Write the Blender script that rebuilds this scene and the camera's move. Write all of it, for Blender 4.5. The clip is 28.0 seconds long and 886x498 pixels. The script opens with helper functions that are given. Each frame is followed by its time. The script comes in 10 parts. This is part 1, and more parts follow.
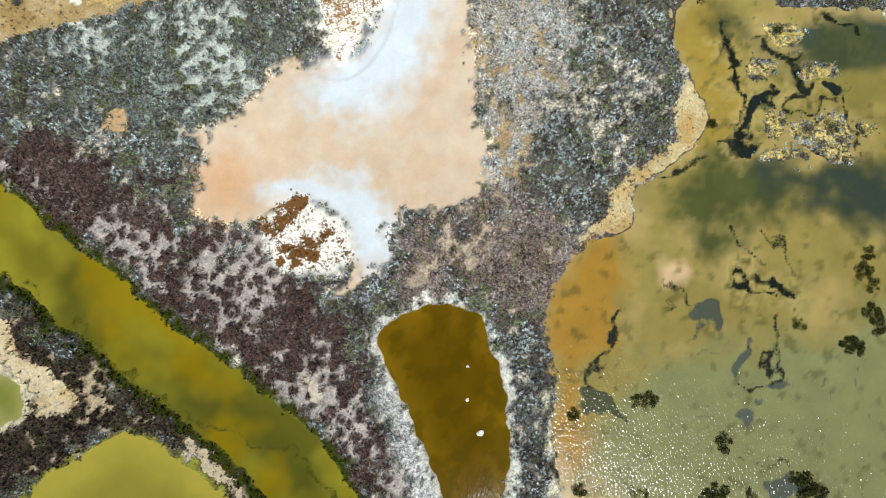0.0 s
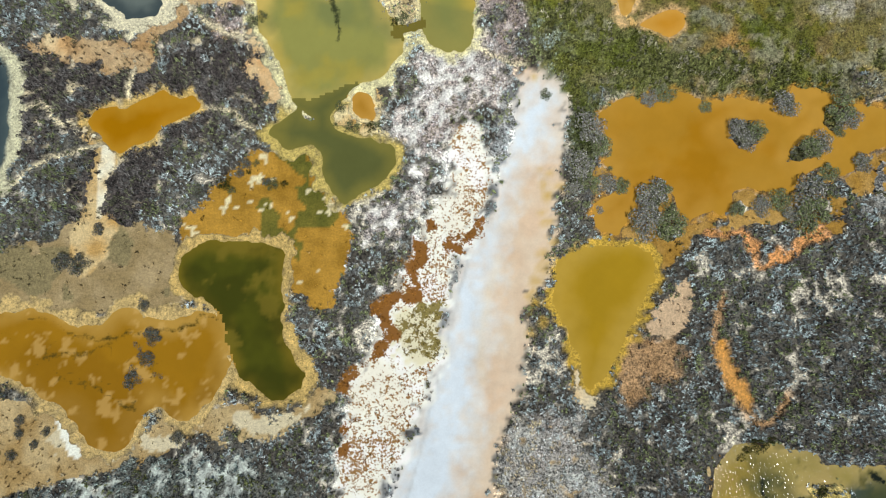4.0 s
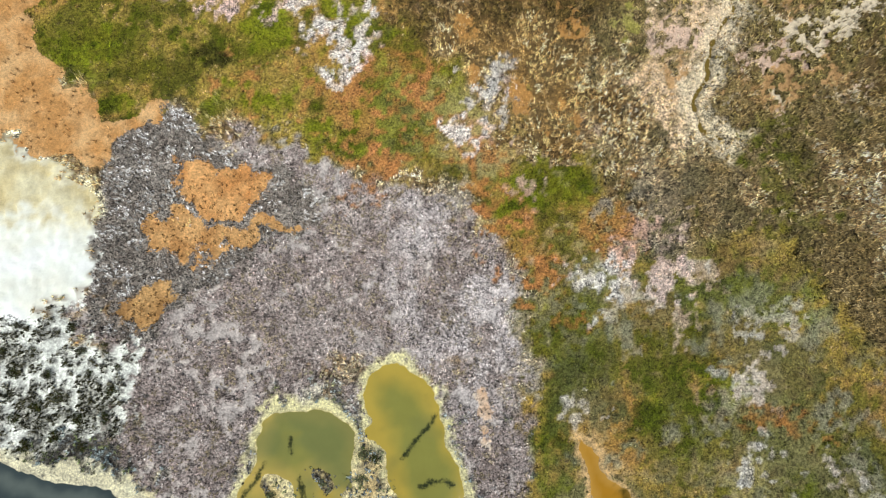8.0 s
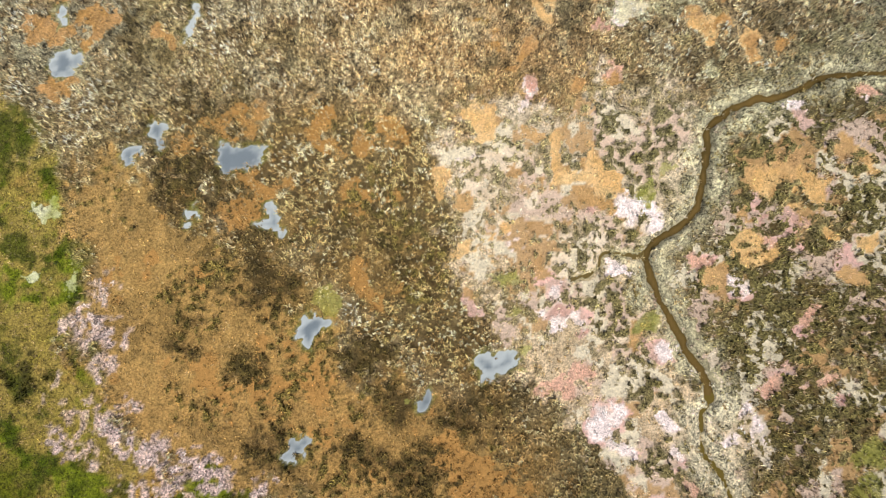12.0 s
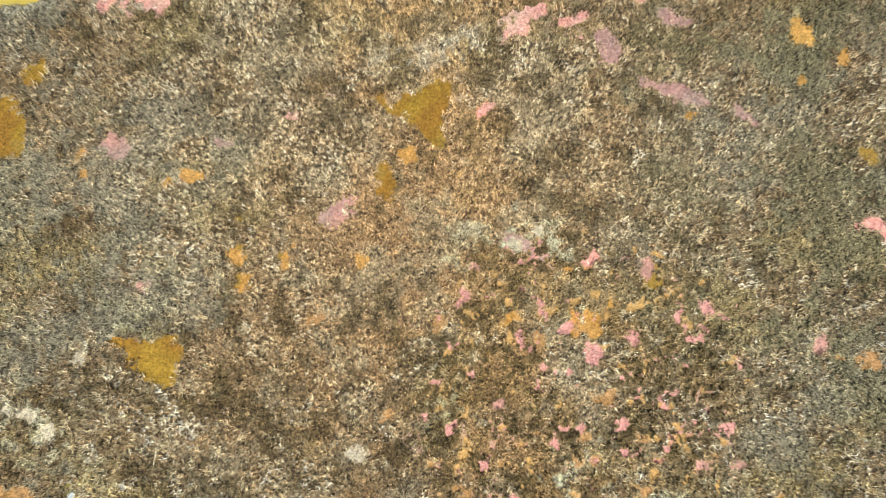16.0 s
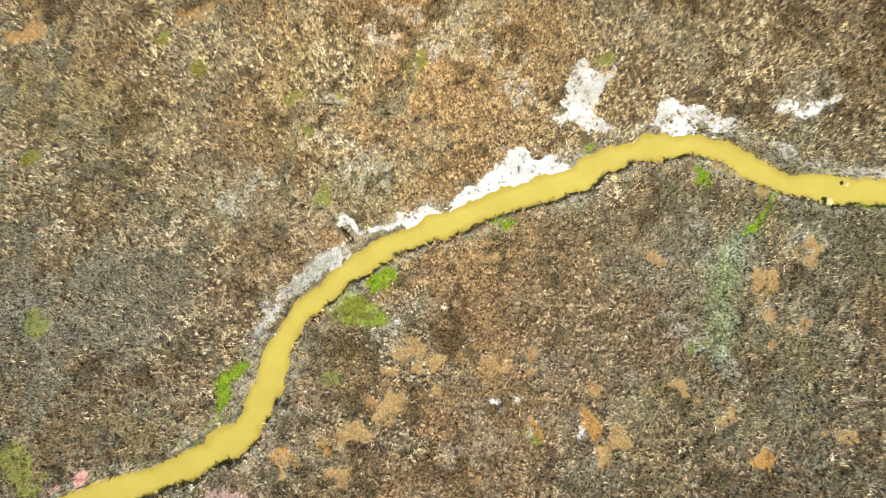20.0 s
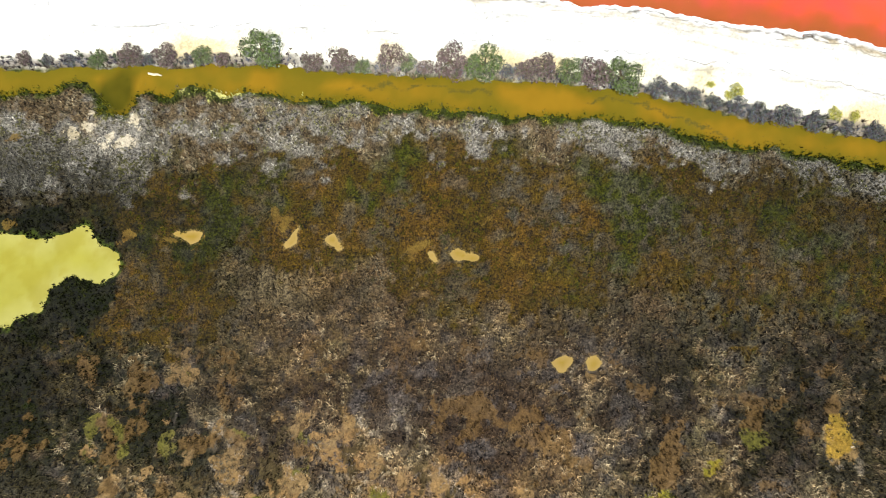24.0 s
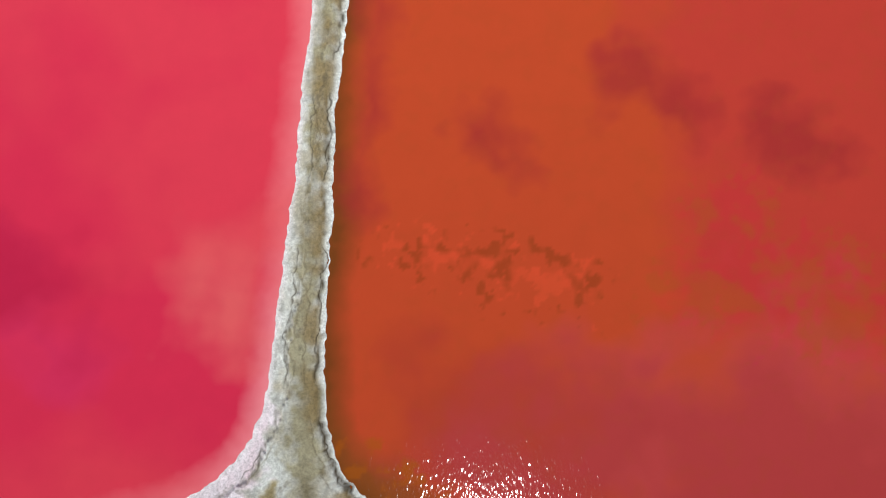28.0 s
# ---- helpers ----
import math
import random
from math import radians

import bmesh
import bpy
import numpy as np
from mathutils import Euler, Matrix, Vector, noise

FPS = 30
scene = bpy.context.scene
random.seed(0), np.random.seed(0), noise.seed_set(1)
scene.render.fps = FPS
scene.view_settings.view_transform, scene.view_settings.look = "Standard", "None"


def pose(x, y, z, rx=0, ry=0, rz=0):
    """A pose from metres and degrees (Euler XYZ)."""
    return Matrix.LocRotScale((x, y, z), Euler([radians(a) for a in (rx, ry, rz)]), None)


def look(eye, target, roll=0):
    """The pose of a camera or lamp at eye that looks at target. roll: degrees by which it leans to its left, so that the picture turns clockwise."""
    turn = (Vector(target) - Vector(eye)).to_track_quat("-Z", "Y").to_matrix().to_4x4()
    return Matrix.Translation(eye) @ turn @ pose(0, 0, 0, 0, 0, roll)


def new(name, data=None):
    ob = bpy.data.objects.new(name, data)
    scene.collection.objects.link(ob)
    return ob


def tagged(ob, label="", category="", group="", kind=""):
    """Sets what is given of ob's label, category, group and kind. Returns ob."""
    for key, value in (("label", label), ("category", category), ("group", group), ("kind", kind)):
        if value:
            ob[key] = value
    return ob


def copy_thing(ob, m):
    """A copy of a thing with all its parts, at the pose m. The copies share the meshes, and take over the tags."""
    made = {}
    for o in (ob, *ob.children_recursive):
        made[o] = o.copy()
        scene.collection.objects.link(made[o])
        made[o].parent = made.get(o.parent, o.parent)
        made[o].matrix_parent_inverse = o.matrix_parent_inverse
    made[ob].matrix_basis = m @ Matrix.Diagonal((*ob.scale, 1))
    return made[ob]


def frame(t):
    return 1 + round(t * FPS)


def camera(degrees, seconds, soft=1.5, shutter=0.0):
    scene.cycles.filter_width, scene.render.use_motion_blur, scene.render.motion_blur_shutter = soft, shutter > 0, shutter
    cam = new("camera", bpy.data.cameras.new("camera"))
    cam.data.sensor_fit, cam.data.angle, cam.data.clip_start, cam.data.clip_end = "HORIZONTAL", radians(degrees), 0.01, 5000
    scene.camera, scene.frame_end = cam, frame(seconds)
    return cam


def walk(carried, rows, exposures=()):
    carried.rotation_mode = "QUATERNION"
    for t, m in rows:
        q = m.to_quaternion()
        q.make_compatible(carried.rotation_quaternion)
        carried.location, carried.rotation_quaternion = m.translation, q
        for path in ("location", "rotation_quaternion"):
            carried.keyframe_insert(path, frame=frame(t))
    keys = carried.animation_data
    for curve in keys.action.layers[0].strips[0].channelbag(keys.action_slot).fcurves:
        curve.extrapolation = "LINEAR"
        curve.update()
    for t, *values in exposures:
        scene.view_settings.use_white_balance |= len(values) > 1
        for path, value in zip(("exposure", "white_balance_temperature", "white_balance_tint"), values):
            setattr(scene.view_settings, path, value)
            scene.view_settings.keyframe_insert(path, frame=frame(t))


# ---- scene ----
cam = camera(72.0, 28.0, soft=1.1)
# seconds, place in metres, turn in degrees
PATH = [
    (0, -2.045, 0.000, 54.426, 4.242, 0.383, -0.756),
    (0.5, -2.311, 4.984, 54.422, 4.266, 0.396, -0.726),
    (1, -2.561, 9.946, 54.460, 4.320, 0.388, -0.708),
    (1.5, -2.873, 14.874, 54.470, 4.360, 0.323, -0.736),
    (2, -3.200, 19.810, 54.422, 4.380, 0.281, -0.713),
    (2.5, -3.480, 24.788, 54.372, 4.397, 0.265, -0.697),
    (3, -3.680, 29.901, 54.317, 4.420, 0.261, -0.658),
    (3.5, -3.777, 35.219, 54.231, 4.522, 0.231, -0.626),
    (5.5, -3.149, 58.674, 53.767, 4.157, 0.215, -0.500),
    (6, -2.898, 64.617, 53.793, 4.108, 0.254, -0.493),
    (6.5, -2.585, 70.576, 53.828, 4.092, 0.286, -0.426),
    (7, -2.310, 76.541, 53.862, 4.054, 0.329, -0.445),
    (7.5, -2.078, 82.514, 53.888, 3.992, 0.378, -0.416),
    (8, -1.859, 88.484, 53.927, 3.981, 0.367, -0.375),
    (8.5, -1.659, 94.431, 53.958, 3.986, 0.345, -0.348),
    (9, -1.475, 100.381, 54.000, 3.988, 0.332, -0.372),
    (9.5, -1.259, 106.329, 54.073, 4.010, 0.375, -0.310),
    (10, -1.048, 112.266, 54.129, 4.074, 0.361, -0.299),
    (10.5, -0.840, 118.179, 54.139, 4.107, 0.330, -0.270),
    (11, -0.635, 124.108, 54.139, 4.147, 0.333, -0.207),
    (11.5, -0.429, 130.038, 54.103, 4.153, 0.386, -0.170),
    (12, -0.213, 135.976, 54.056, 4.166, 0.459, -0.175),
    (12.5, 0.009, 141.908, 53.987, 4.183, 0.553, -0.106),
    (14.5, 0.223, 165.957, 54.458, 4.120, 0.131, -0.052),
    (15, 0.359, 171.971, 54.432, 4.122, 0.183, -0.029),
    (15.5, 0.493, 178.014, 54.377, 4.124, 0.242, -0.021),
    (16, 0.634, 184.090, 54.298, 4.131, 0.254, 0.036),
    (16.5, 0.790, 190.188, 54.228, 4.114, 0.237, 0.050),
    (17, 0.941, 196.334, 54.217, 4.154, 0.226, 0.109),
    (17.5, 1.067, 202.515, 54.183, 4.142, 0.237, 0.178),
    (18, 1.175, 208.716, 54.130, 4.115, 0.230, 0.314),
    (18.5, 1.268, 214.928, 54.112, 4.073, 0.205, 0.398),
    (19, 1.350, 221.129, 54.063, 4.043, 0.173, 0.481),
    (19.5, 1.436, 227.282, 54.039, 4.001, 0.128, 0.580),
    (20, 1.544, 233.395, 54.020, 3.992, 0.132, 0.649),
    (20.5, 1.672, 239.487, 53.981, 4.026, 0.172, 0.759),
    (21, 1.784, 245.497, 53.946, 3.883, 0.254, 0.785),
    (21.5, 1.881, 251.587, 53.903, 3.873, 0.313, 0.786),
    (23.5, 2.498, 276.373, 53.637, 3.531, 0.697, 0.524),
    (24, 2.645, 282.565, 53.621, 3.489, 0.702, 0.518),
    (24.5, 2.792, 288.706, 53.572, 3.464, 0.673, 0.520),
    (25, 2.913, 294.773, 53.570, 3.556, 0.663, 0.537),
    (25.5, 3.007, 300.823, 53.568, 3.680, 0.649, 0.548),
    (26, 3.063, 306.903, 53.532, 3.776, 0.597, 0.531),
    (26.5, 3.096, 313.023, 53.451, 3.857, 0.526, 0.558),
    (27, 3.142, 319.152, 53.323, 3.935, 0.463, 0.586),
    (27.5, 3.227, 325.291, 53.264, 3.967, 0.441, 0.614),
    (28, 3.356, 331.443, 53.294, 3.943, 0.424, 0.574),
]
EXPOSURES = [(0, -0.05), (2.5, -0.12), (6, -0.05), (11, 0.0), (15, 0.45), (19, 0.9), (20, 0.95), (21, 1.1), (22.5, 1.25), (23.5, 1.2), (24, 1.0), (24.5, 0.68), (25, 0.36), (25.5, 0.15), (26, 0.0), (27, -0.27), (28, -0.3)]
# the white balance turns cooler and pinker as the dike and the brine come in, then back
BALANCE = [(0, 6500, 10), (23.5, 6500, 10), (24.5, 6150, 13), (25.1, 5900, 16), (26, 6200, 13), (27, 6450, 10), (28, 6500, 10)]
walk(cam, [(t, pose(x, y, z, rx, ry, rz)) for t, x, y, z, rx, ry, rz in PATH],
     [(t, e, *(float(np.interp(t, [b[0] for b in BALANCE], [b[k] for b in BALANCE])) for k in (1, 2))) for t, e in EXPOSURES])

# ---- daylight: a high sun behind the flight, clear sky ----
SUN_FROM = Vector((0.06, -0.335, 0.942)).normalized()
world = bpy.data.worlds.new("sky")
scene.world = world
world.use_nodes = True
sky = world.node_tree.nodes.new("ShaderNodeTexSky")
sky.sky_type, sky.sun_disc = "NISHITA", False
sky.sun_elevation = math.asin(SUN_FROM.z)
sky.sun_rotation = math.atan2(SUN_FROM.x, SUN_FROM.y)
background = world.node_tree.nodes["Background"]
background.inputs["Strength"].default_value = 0.05
world.node_tree.links.new(sky.outputs[0], background.inputs["Color"])
sun = new("sun", bpy.data.lights.new("sun", "SUN"))
sun.data.energy, sun.data.angle, sun.data.color = 3.5, radians(0.53), (1.0, 0.97, 0.93)
sun.matrix_world = look(SUN_FROM * 120, (0, 0, 0))

# ---- materials ----
def lin(c, k=1.0):
    """A colour as seen in daylight, from 0-255 values, as a linear base colour."""
    v = np.asarray(c, float) / 255.0
    return np.where(v <= 0.04045, v / 12.92, ((v + 0.055) / 1.055) ** 2.4) * k * np.array((0.95, 1.02, 1.0))


def shader(name, roughness=0.9, specular=0.2):
    m = bpy.data.materials.new(name)
    m.use_nodes = True
    nt = m.node_tree
    p = nt.nodes["Principled BSDF"]
    p.inputs["Roughness"].default_value = roughness
    p.inputs["Specular IOR Level"].default_value = specular
    p.inputs["Diffuse Roughness"].default_value = 1.0
    return m, nt, p


def node(nt, kind, **values):
    n = nt.nodes.new(kind)
    for key, value in values.items():
        n.inputs[key.replace("_", " ")].default_value = value
    return n


def math_node(nt, op, a, b):
    n = nt.nodes.new("ShaderNodeMath")
    n.operation = op
    for k, v in enumerate((a, b)):
        if isinstance(v, (int, float)):
            n.inputs[k].default_value = v
        else:
            nt.links.new(v, n.inputs[k])
    return n.outputs[0]


def noise_of(nt, scale, detail=4.0, rough=0.6):
    n = node(nt, "ShaderNodeTexNoise", Scale=scale, Detail=detail, Roughness=rough)
    nt.links.new(nt.nodes.new("ShaderNodeNewGeometry").outputs["Position"], n.inputs["Vector"])
    return n.outputs["Fac"]


def scaled(nt, colour, factor):
    n = nt.nodes.new("ShaderNodeVectorMath")
    n.operation = "SCALE"
    nt.links.new(colour, n.inputs[0])
    nt.links.new(factor, n.inputs["Scale"])
    return n.outputs[0]


def tint_of(nt):
    n = nt.nodes.new("ShaderNodeAttribute")
    n.attribute_name = "tint"
    return n.outputs["Color"]


def bump(nt, p, height, strength, distance):
    n = node(nt, "ShaderNodeBump", Strength=strength, Distance=distance)
    nt.links.new(height, n.inputs["Height"])
    nt.links.new(n.outputs[0], p.inputs["Normal"])


def grain_of(nt, scales, contrast):
    """Fine light and dark flecks: 1 on average, spread by the grain stored with the tint."""
    attribute = nt.nodes.new("ShaderNodeAttribute")
    attribute.attribute_name = "tint"
    total = 0.0
    for scale, weight in scales:
        n = math_node(nt, "MULTIPLY", math_node(nt, "SUBTRACT", noise_of(nt, scale, 3.0, 0.7), 0.5), weight)
        total = n if isinstance(total, float) else math_node(nt, "ADD", total, n)
    spread = math_node(nt, "MULTIPLY", math_node(nt, "MULTIPLY", total, contrast), attribute.outputs["Alpha"])
    return attribute.outputs["Color"], math_node(nt, "MAXIMUM", math_node(nt, "ADD", spread, 1.0), 0.12), total


def patched_tint(nt, tint, coarse, fine, low, high):
    """A second tint over the first, in patches with sharp, ragged edges, and where it lies."""
    second = nt.nodes.new("ShaderNodeAttribute")
    second.attribute_name = "patch"
    ragged = math_node(nt, "ADD", math_node(nt, "MULTIPLY", math_node(nt, "SUBTRACT", noise_of(nt, 1.5, 4.0, 0.65), 0.5), coarse),
                       math_node(nt, "MULTIPLY", math_node(nt, "SUBTRACT", noise_of(nt, 5.0, 2.0, 0.6), 0.5), fine))
    edge = math_node(nt, "ADD", second.outputs["Alpha"], ragged)
    sharp = nt.nodes.new("ShaderNodeMapRange")
    sharp.interpolation_type = "SMOOTHSTEP"
    sharp.inputs["From Min"].default_value, sharp.inputs["From Max"].default_value = low, high
    nt.links.new(edge, sharp.inputs["Value"])
    mixed = nt.nodes.new("ShaderNodeMix")
    mixed.data_type = "RGBA"
    nt.links.new(sharp.outputs["Result"], mixed.inputs["Factor"])
    nt.links.new(tint, mixed.inputs[6])
    nt.links.new(second.outputs["Color"], mixed.inputs[7])
    return mixed.outputs[2], sharp.outputs["Result"]


def soil_material(name, roughness, scales, contrast, relief, patched=None):
    """Bare ground: the plan's tint with grain and blotches; patched: a second tint in patches with sharp, ragged edges."""
    m, nt, p = shader(name, roughness, 0.25)
    tint, flecks, height = grain_of(nt, scales, contrast)
    if patched:
        tint, sharp = patched_tint(nt, tint, *patched, 0.44, 0.58)
        # patches are smoother than the soil between the plants
        calm = math_node(nt, "SUBTRACT", 1.0, math_node(nt, "MULTIPLY", sharp, 0.6))
        flecks = math_node(nt, "ADD", math_node(nt, "MULTIPLY", math_node(nt, "SUBTRACT", flecks, 1.0), calm), 1.0)
    nt.links.new(scaled(nt, tint, flecks), p.inputs["Base Color"])
    bump(nt, p, height, 0.7, relief)
    return m


def leaf_material(name, scales, contrast, vary=0.7):
    """Low plants: the tint of the clump, flecked by leaves and twigs, each clump a little apart from the next."""
    m, nt, p = shader(name, 0.85, 0.15)
    island = nt.nodes.new("ShaderNodeNewGeometry").outputs["Random Per Island"]
    tint, flecks, _ = grain_of(nt, scales, contrast)
    f = math_node(nt, "MULTIPLY", flecks, math_node(nt, "ADD", math_node(nt, "MULTIPLY", island, vary), 1 - vary / 2))
    nt.links.new(scaled(nt, tint, f), p.inputs["Base Color"])
    return m


def water_material(name, roughness, height, size, murk=0.15, detail=1.0, skin=1.0):
    """Murky standing water: the tint of its bed and algae under a clear, rippled skin."""
    m, nt, p = shader(name, 0.9, 0.0)
    broad = noise_of(nt, 0.35, 6.0, 0.65)
    f = math_node(nt, "ADD", math_node(nt, "MULTIPLY", math_node(nt, "SUBTRACT", broad, 0.5), murk * 2), 1.0)
    tint, _ = patched_tint(nt, tint_of(nt), 0.5, 0.35, 0.42, 0.7)
    nt.links.new(scaled(nt, tint, f), p.inputs["Base Color"])
    p.inputs["Coat Weight"].default_value = skin
    p.inputs["Coat IOR"].default_value = 1.33
    p.inputs["Coat Roughness"].default_value = roughness
    n = node(nt, "ShaderNodeBump", Strength=1.0, Distance=height)
    ripples = node(nt, "ShaderNodeTexNoise", Scale=size, Detail=detail, Roughness=0.55)
    drawn = nt.nodes.new("ShaderNodeMapping")
    drawn.inputs["Rotation"].default_value, drawn.inputs["Scale"].default_value = (0, 0, 0.35), (1.0, 0.45, 1.0)
    nt.links.new(nt.nodes.new("ShaderNodeNewGeometry").outputs["Position"], drawn.inputs["Vector"])
    nt.links.new(drawn.outputs[0], ripples.inputs["Vector"])
    nt.links.new(ripples.outputs["Fac"], n.inputs["Height"])
    nt.links.new(n.outputs[0], p.inputs["Coat Normal"])
    return m


MARSH = soil_material("marsh_soil", 0.95, ((4.5, 1.0), (11.0, 0.9), (1.1, 0.5)), 5.6, 0.14, (1.1, 0.5))
SALT = soil_material("salt_crust", 0.8, ((6.0, 0.5), (0.5, 0.8), (0.12, 0.6)), 0.35, 0.01, (0.75, 0.9))
BANK = soil_material("salted_gravel", 0.9, ((4.0, 0.8), (14.0, 1.0), (1.2, 0.35)), 1.9, 0.06)
SCRUB = leaf_material("scrub_leaves", ((4.0, 0.9), (12.0, 0.8)), 2.6)
GRASS = leaf_material("rush_blades", ((3.0, 0.9), (9.0, 0.8)), 3.2, 0.8)
WATER = water_material("pond_water", 0.09, 0.006, 3.0, skin=0.03)
RIPPLED = water_material("wind_rippled_water", 0.12, 0.045, 6.5, 0.3, skin=0.6)
BRINE = water_material("brine", 0.06, 0.032, 3.0, 0.05, skin=0.25)
# The plan: outlines and centre lines on the ground, in metres
PLAN = {}
PLAN["canal_olive"] = [(-45.7, 13.2), (-42.4, 10.3), (-39.3, 7.7), (-36.1, 5.1), (-31.9, 2), (-27.8, -1.6), (-24.2, -4.2), (-20.7, -6.7), (-17.7, -9.2), (-14.7, -11.6), (-11.7, -15.1), (-9.7, -18.4), (-7.8, -21.8), (-15.1, -22.7), (-16.6, -18.4), (-19.6, -15.9), (-21.6, -13.9), (-23.6, -12), (-26.6, -9.6), (-30.2, -7.1), (-33.8, -4), (-36.4, -2.3), (-39, 0), (-42.1, 2.6), (-45.3, 4.7)]
PLAN["pond_straw"] = [(-40.7, -21), (-39.3, -18.1), (-38.4, -16.2), (-36.4, -14.8), (-34, -13.8), (-31.6, -11.9), (-29.6, -11.7), (-27.1, -13), (-24.5, -14.9), (-22.5, -16.4), (-21.3, -18.3), (-22, -22.6)]
PLAN["pond_small_west"] = [(-45.3, -5.9), (-41.2, -6.4), (-39.9, -7.9), (-39.6, -9.4), (-40.6, -10.6), (-45, -11.8)]
PLAN["pond_brown"] = [(-8.5, -3.4), (-6.7, -2.4), (-4.9, -1.2), (-3.1, -0.4), (-1.6, -1.2), (0.9, -1.6), (1.8, -4), (2.5, -7), (3, -10.9), (3, -13.8), (2.7, -17.6), (2, -21.4), (-1.4, -21.4), (-2.3, -17.6), (-4.3, -13.2), (-6.2, -8.8), (-7.7, -5.8)]
PLAN["lagoon"] = [(43.1, 25.6), (29.9, 25.8), (28.4, 26.4), (27.2, 27.3), (24.4, 27.6), (21.4, 27.9), (19.6, 26.5), (19.2, 23.9), (20, 20.3), (22.3, 16.7), (22.2, 14.7), (20.1, 12.7), (17, 10.3), (15, 8.8), (14.8, 4.9), (11.4, 4.5), (8.3, 2.1), (7, -0.8), (6.4, -2.9), (6.6, -2.6), (7.4, -6), (7.4, -9), (7.1, -12.9), (7.6, -16.2), (8.1, -18.6), (8.3, -23.4), (41.2, -23.7)]
PLAN["lagoon_deep"] = [(17.5, 8), (18.3, 10.3), (21.3, 12.1), (24.6, 13), (28.2, 12.5), (30.8, 11.5), (34.4, 10.1), (37.6, 10.3), (43.7, 10.2), (43.4, 5.5), (37.3, 5.9), (34.2, 7.3), (31.5, 8.8), (29.3, 9.3), (27, 7.4), (24.2, 6.1), (22.8, 4.6), (20.5, 4.8), (18.4, 6.7)]
PLAN["lagoon_deep_north"] = [(30.7, 25.1), (35.1, 25.4), (38.6, 25.4), (45.4, 25.2), (45, 20.5), (38.2, 21.1), (32.3, 20.8), (28.7, 22.1)]
PLAN["lagoon_slate"] = [(20.4, -1.2), (22.4, -1.8), (22.9, -2.9), (20.8, -3.7), (19.9, -2.8)]
PLAN["lagoon_slate_south"] = [(9.7, -7.5), (11, -7.3), (12.2, -9), (13.8, -11.3), (12.6, -12), (11.1, -10.1)]
PLAN["lagoon_south"] = [(16.2, -6.1), (20.8, -3.7), (27.2, -4.3), (32.3, -2.4), (42.9, -0.5), (41.2, -23.7), (8.3, -23.4), (10.4, -17.7), (13, -12)]
PLAN["lagoon_ochre"] = [(7.7, 0.9), (10.6, 4.4), (13.6, 4.4), (15, 0.8), (13.3, -4.1), (10.3, -5.6), (9.2, -10), (11.1, -11.9), (8.5, -15.3), (7.3, -12.9), (7.7, -9), (7.1, -4.1)]
PLAN["lagoon_pale"] = [(16.8, 2.3), (18.6, 2.9), (20.1, 2), (19.3, 0.8), (17.8, 0.8)]
PLAN["lagoon_isle"] = [(29.3, 15.2), (31.4, 15.7), (34.5, 15.7), (34.9, 13.8), (34.3, 12.3), (35.2, 11.2), (33.2, 10.8), (31.7, 11.8), (30.3, 13.1), (29.3, 13.9)]
PLAN["isle_ring"] = [(27, 24.2), (28.3, 24.7), (30.4, 24.4), (31.6, 23.4), (31, 22.3), (29.7, 22.1), (28, 22.6)]
PLAN["isle_ring_south"] = [(29.6, 19.7), (31.2, 20.4), (33.3, 20.9), (34.2, 20.1), (33.7, 19.1), (31.6, 18.9), (30.1, 19.1)]
PLAN["pan"] = [(-27.1, 15.4), (-24.8, 14.2), (-23.4, 12.9), (-24.7, 11.1), (-24.9, 8.5), (-23.4, 6.9), (-20.8, 6.3), (-18.5, 6.6), (-16.8, 8.1), (-15.2, 8.8), (-12.7, 8.1), (-11.1, 6.2), (-10.6, 3.7), (-11.7, 0.9), (-12.8, -1.1), (-12.2, -1.2), (-9.7, 1.6), (-7.4, 2.9), (-7.7, 5.2), (-7.1, 6.8), (-5.1, 7.4), (-1.5, 7.4), (1.1, 8.9), (1.7, 11.2), (1.2, 13.8), (0.3, 17), (1.2, 20.6), (0.8, 19.9), (0.5, 23.7), (0.6, 27.1), (1.5, 30.5), (2.8, 33.5), (3.3, 36.5), (3.1, 38.5), (4.7, 41.5), (5.6, 45.1), (6.4, 49.2), (6.9, 54.4), (7.5, 59.2), (7.6, 58.6), (7, 60), (4.6, 61.9), (2.8, 62), (2.5, 60.1), (2.5, 58.2)]
PLAN["pan"] += [(2.2, 53.4), (0.7, 50.3), (-0.2, 47.2), (-3.1, 44.1), (-3.4, 40.1), (-4.5, 34.5), (-7.2, 27.7), (-10.5, 21.9), (-13.2, 21.2), (-16.1, 22.4), (-18.1, 20.3), (-16.8, 21), (-18.4, 18.8), (-21, 16.8), (-22.5, 14.8)]
PLAN["pan_white"] = [(-13.7, 16.4), (-15.3, 19.3), (-11.7, 21.4), (-15.1, 20.5), (-11.2, 21.9), (-7.3, 27.2), (-4.2, 34.5), (-3.1, 41.6), (-2.6, 44.6), (0.5, 47.2), (1.6, 52.9), (2.8, 59.6), (5.5, 60.5), (6.7, 58.6), (4.9, 52.8), (3.7, 52.9), (2.1, 49.8), (0.4, 41.5), (-0.7, 34), (-1.8, 26.6), (-3.9, 20.9), (-6.5, 17.6), (-9.6, 15.8)]
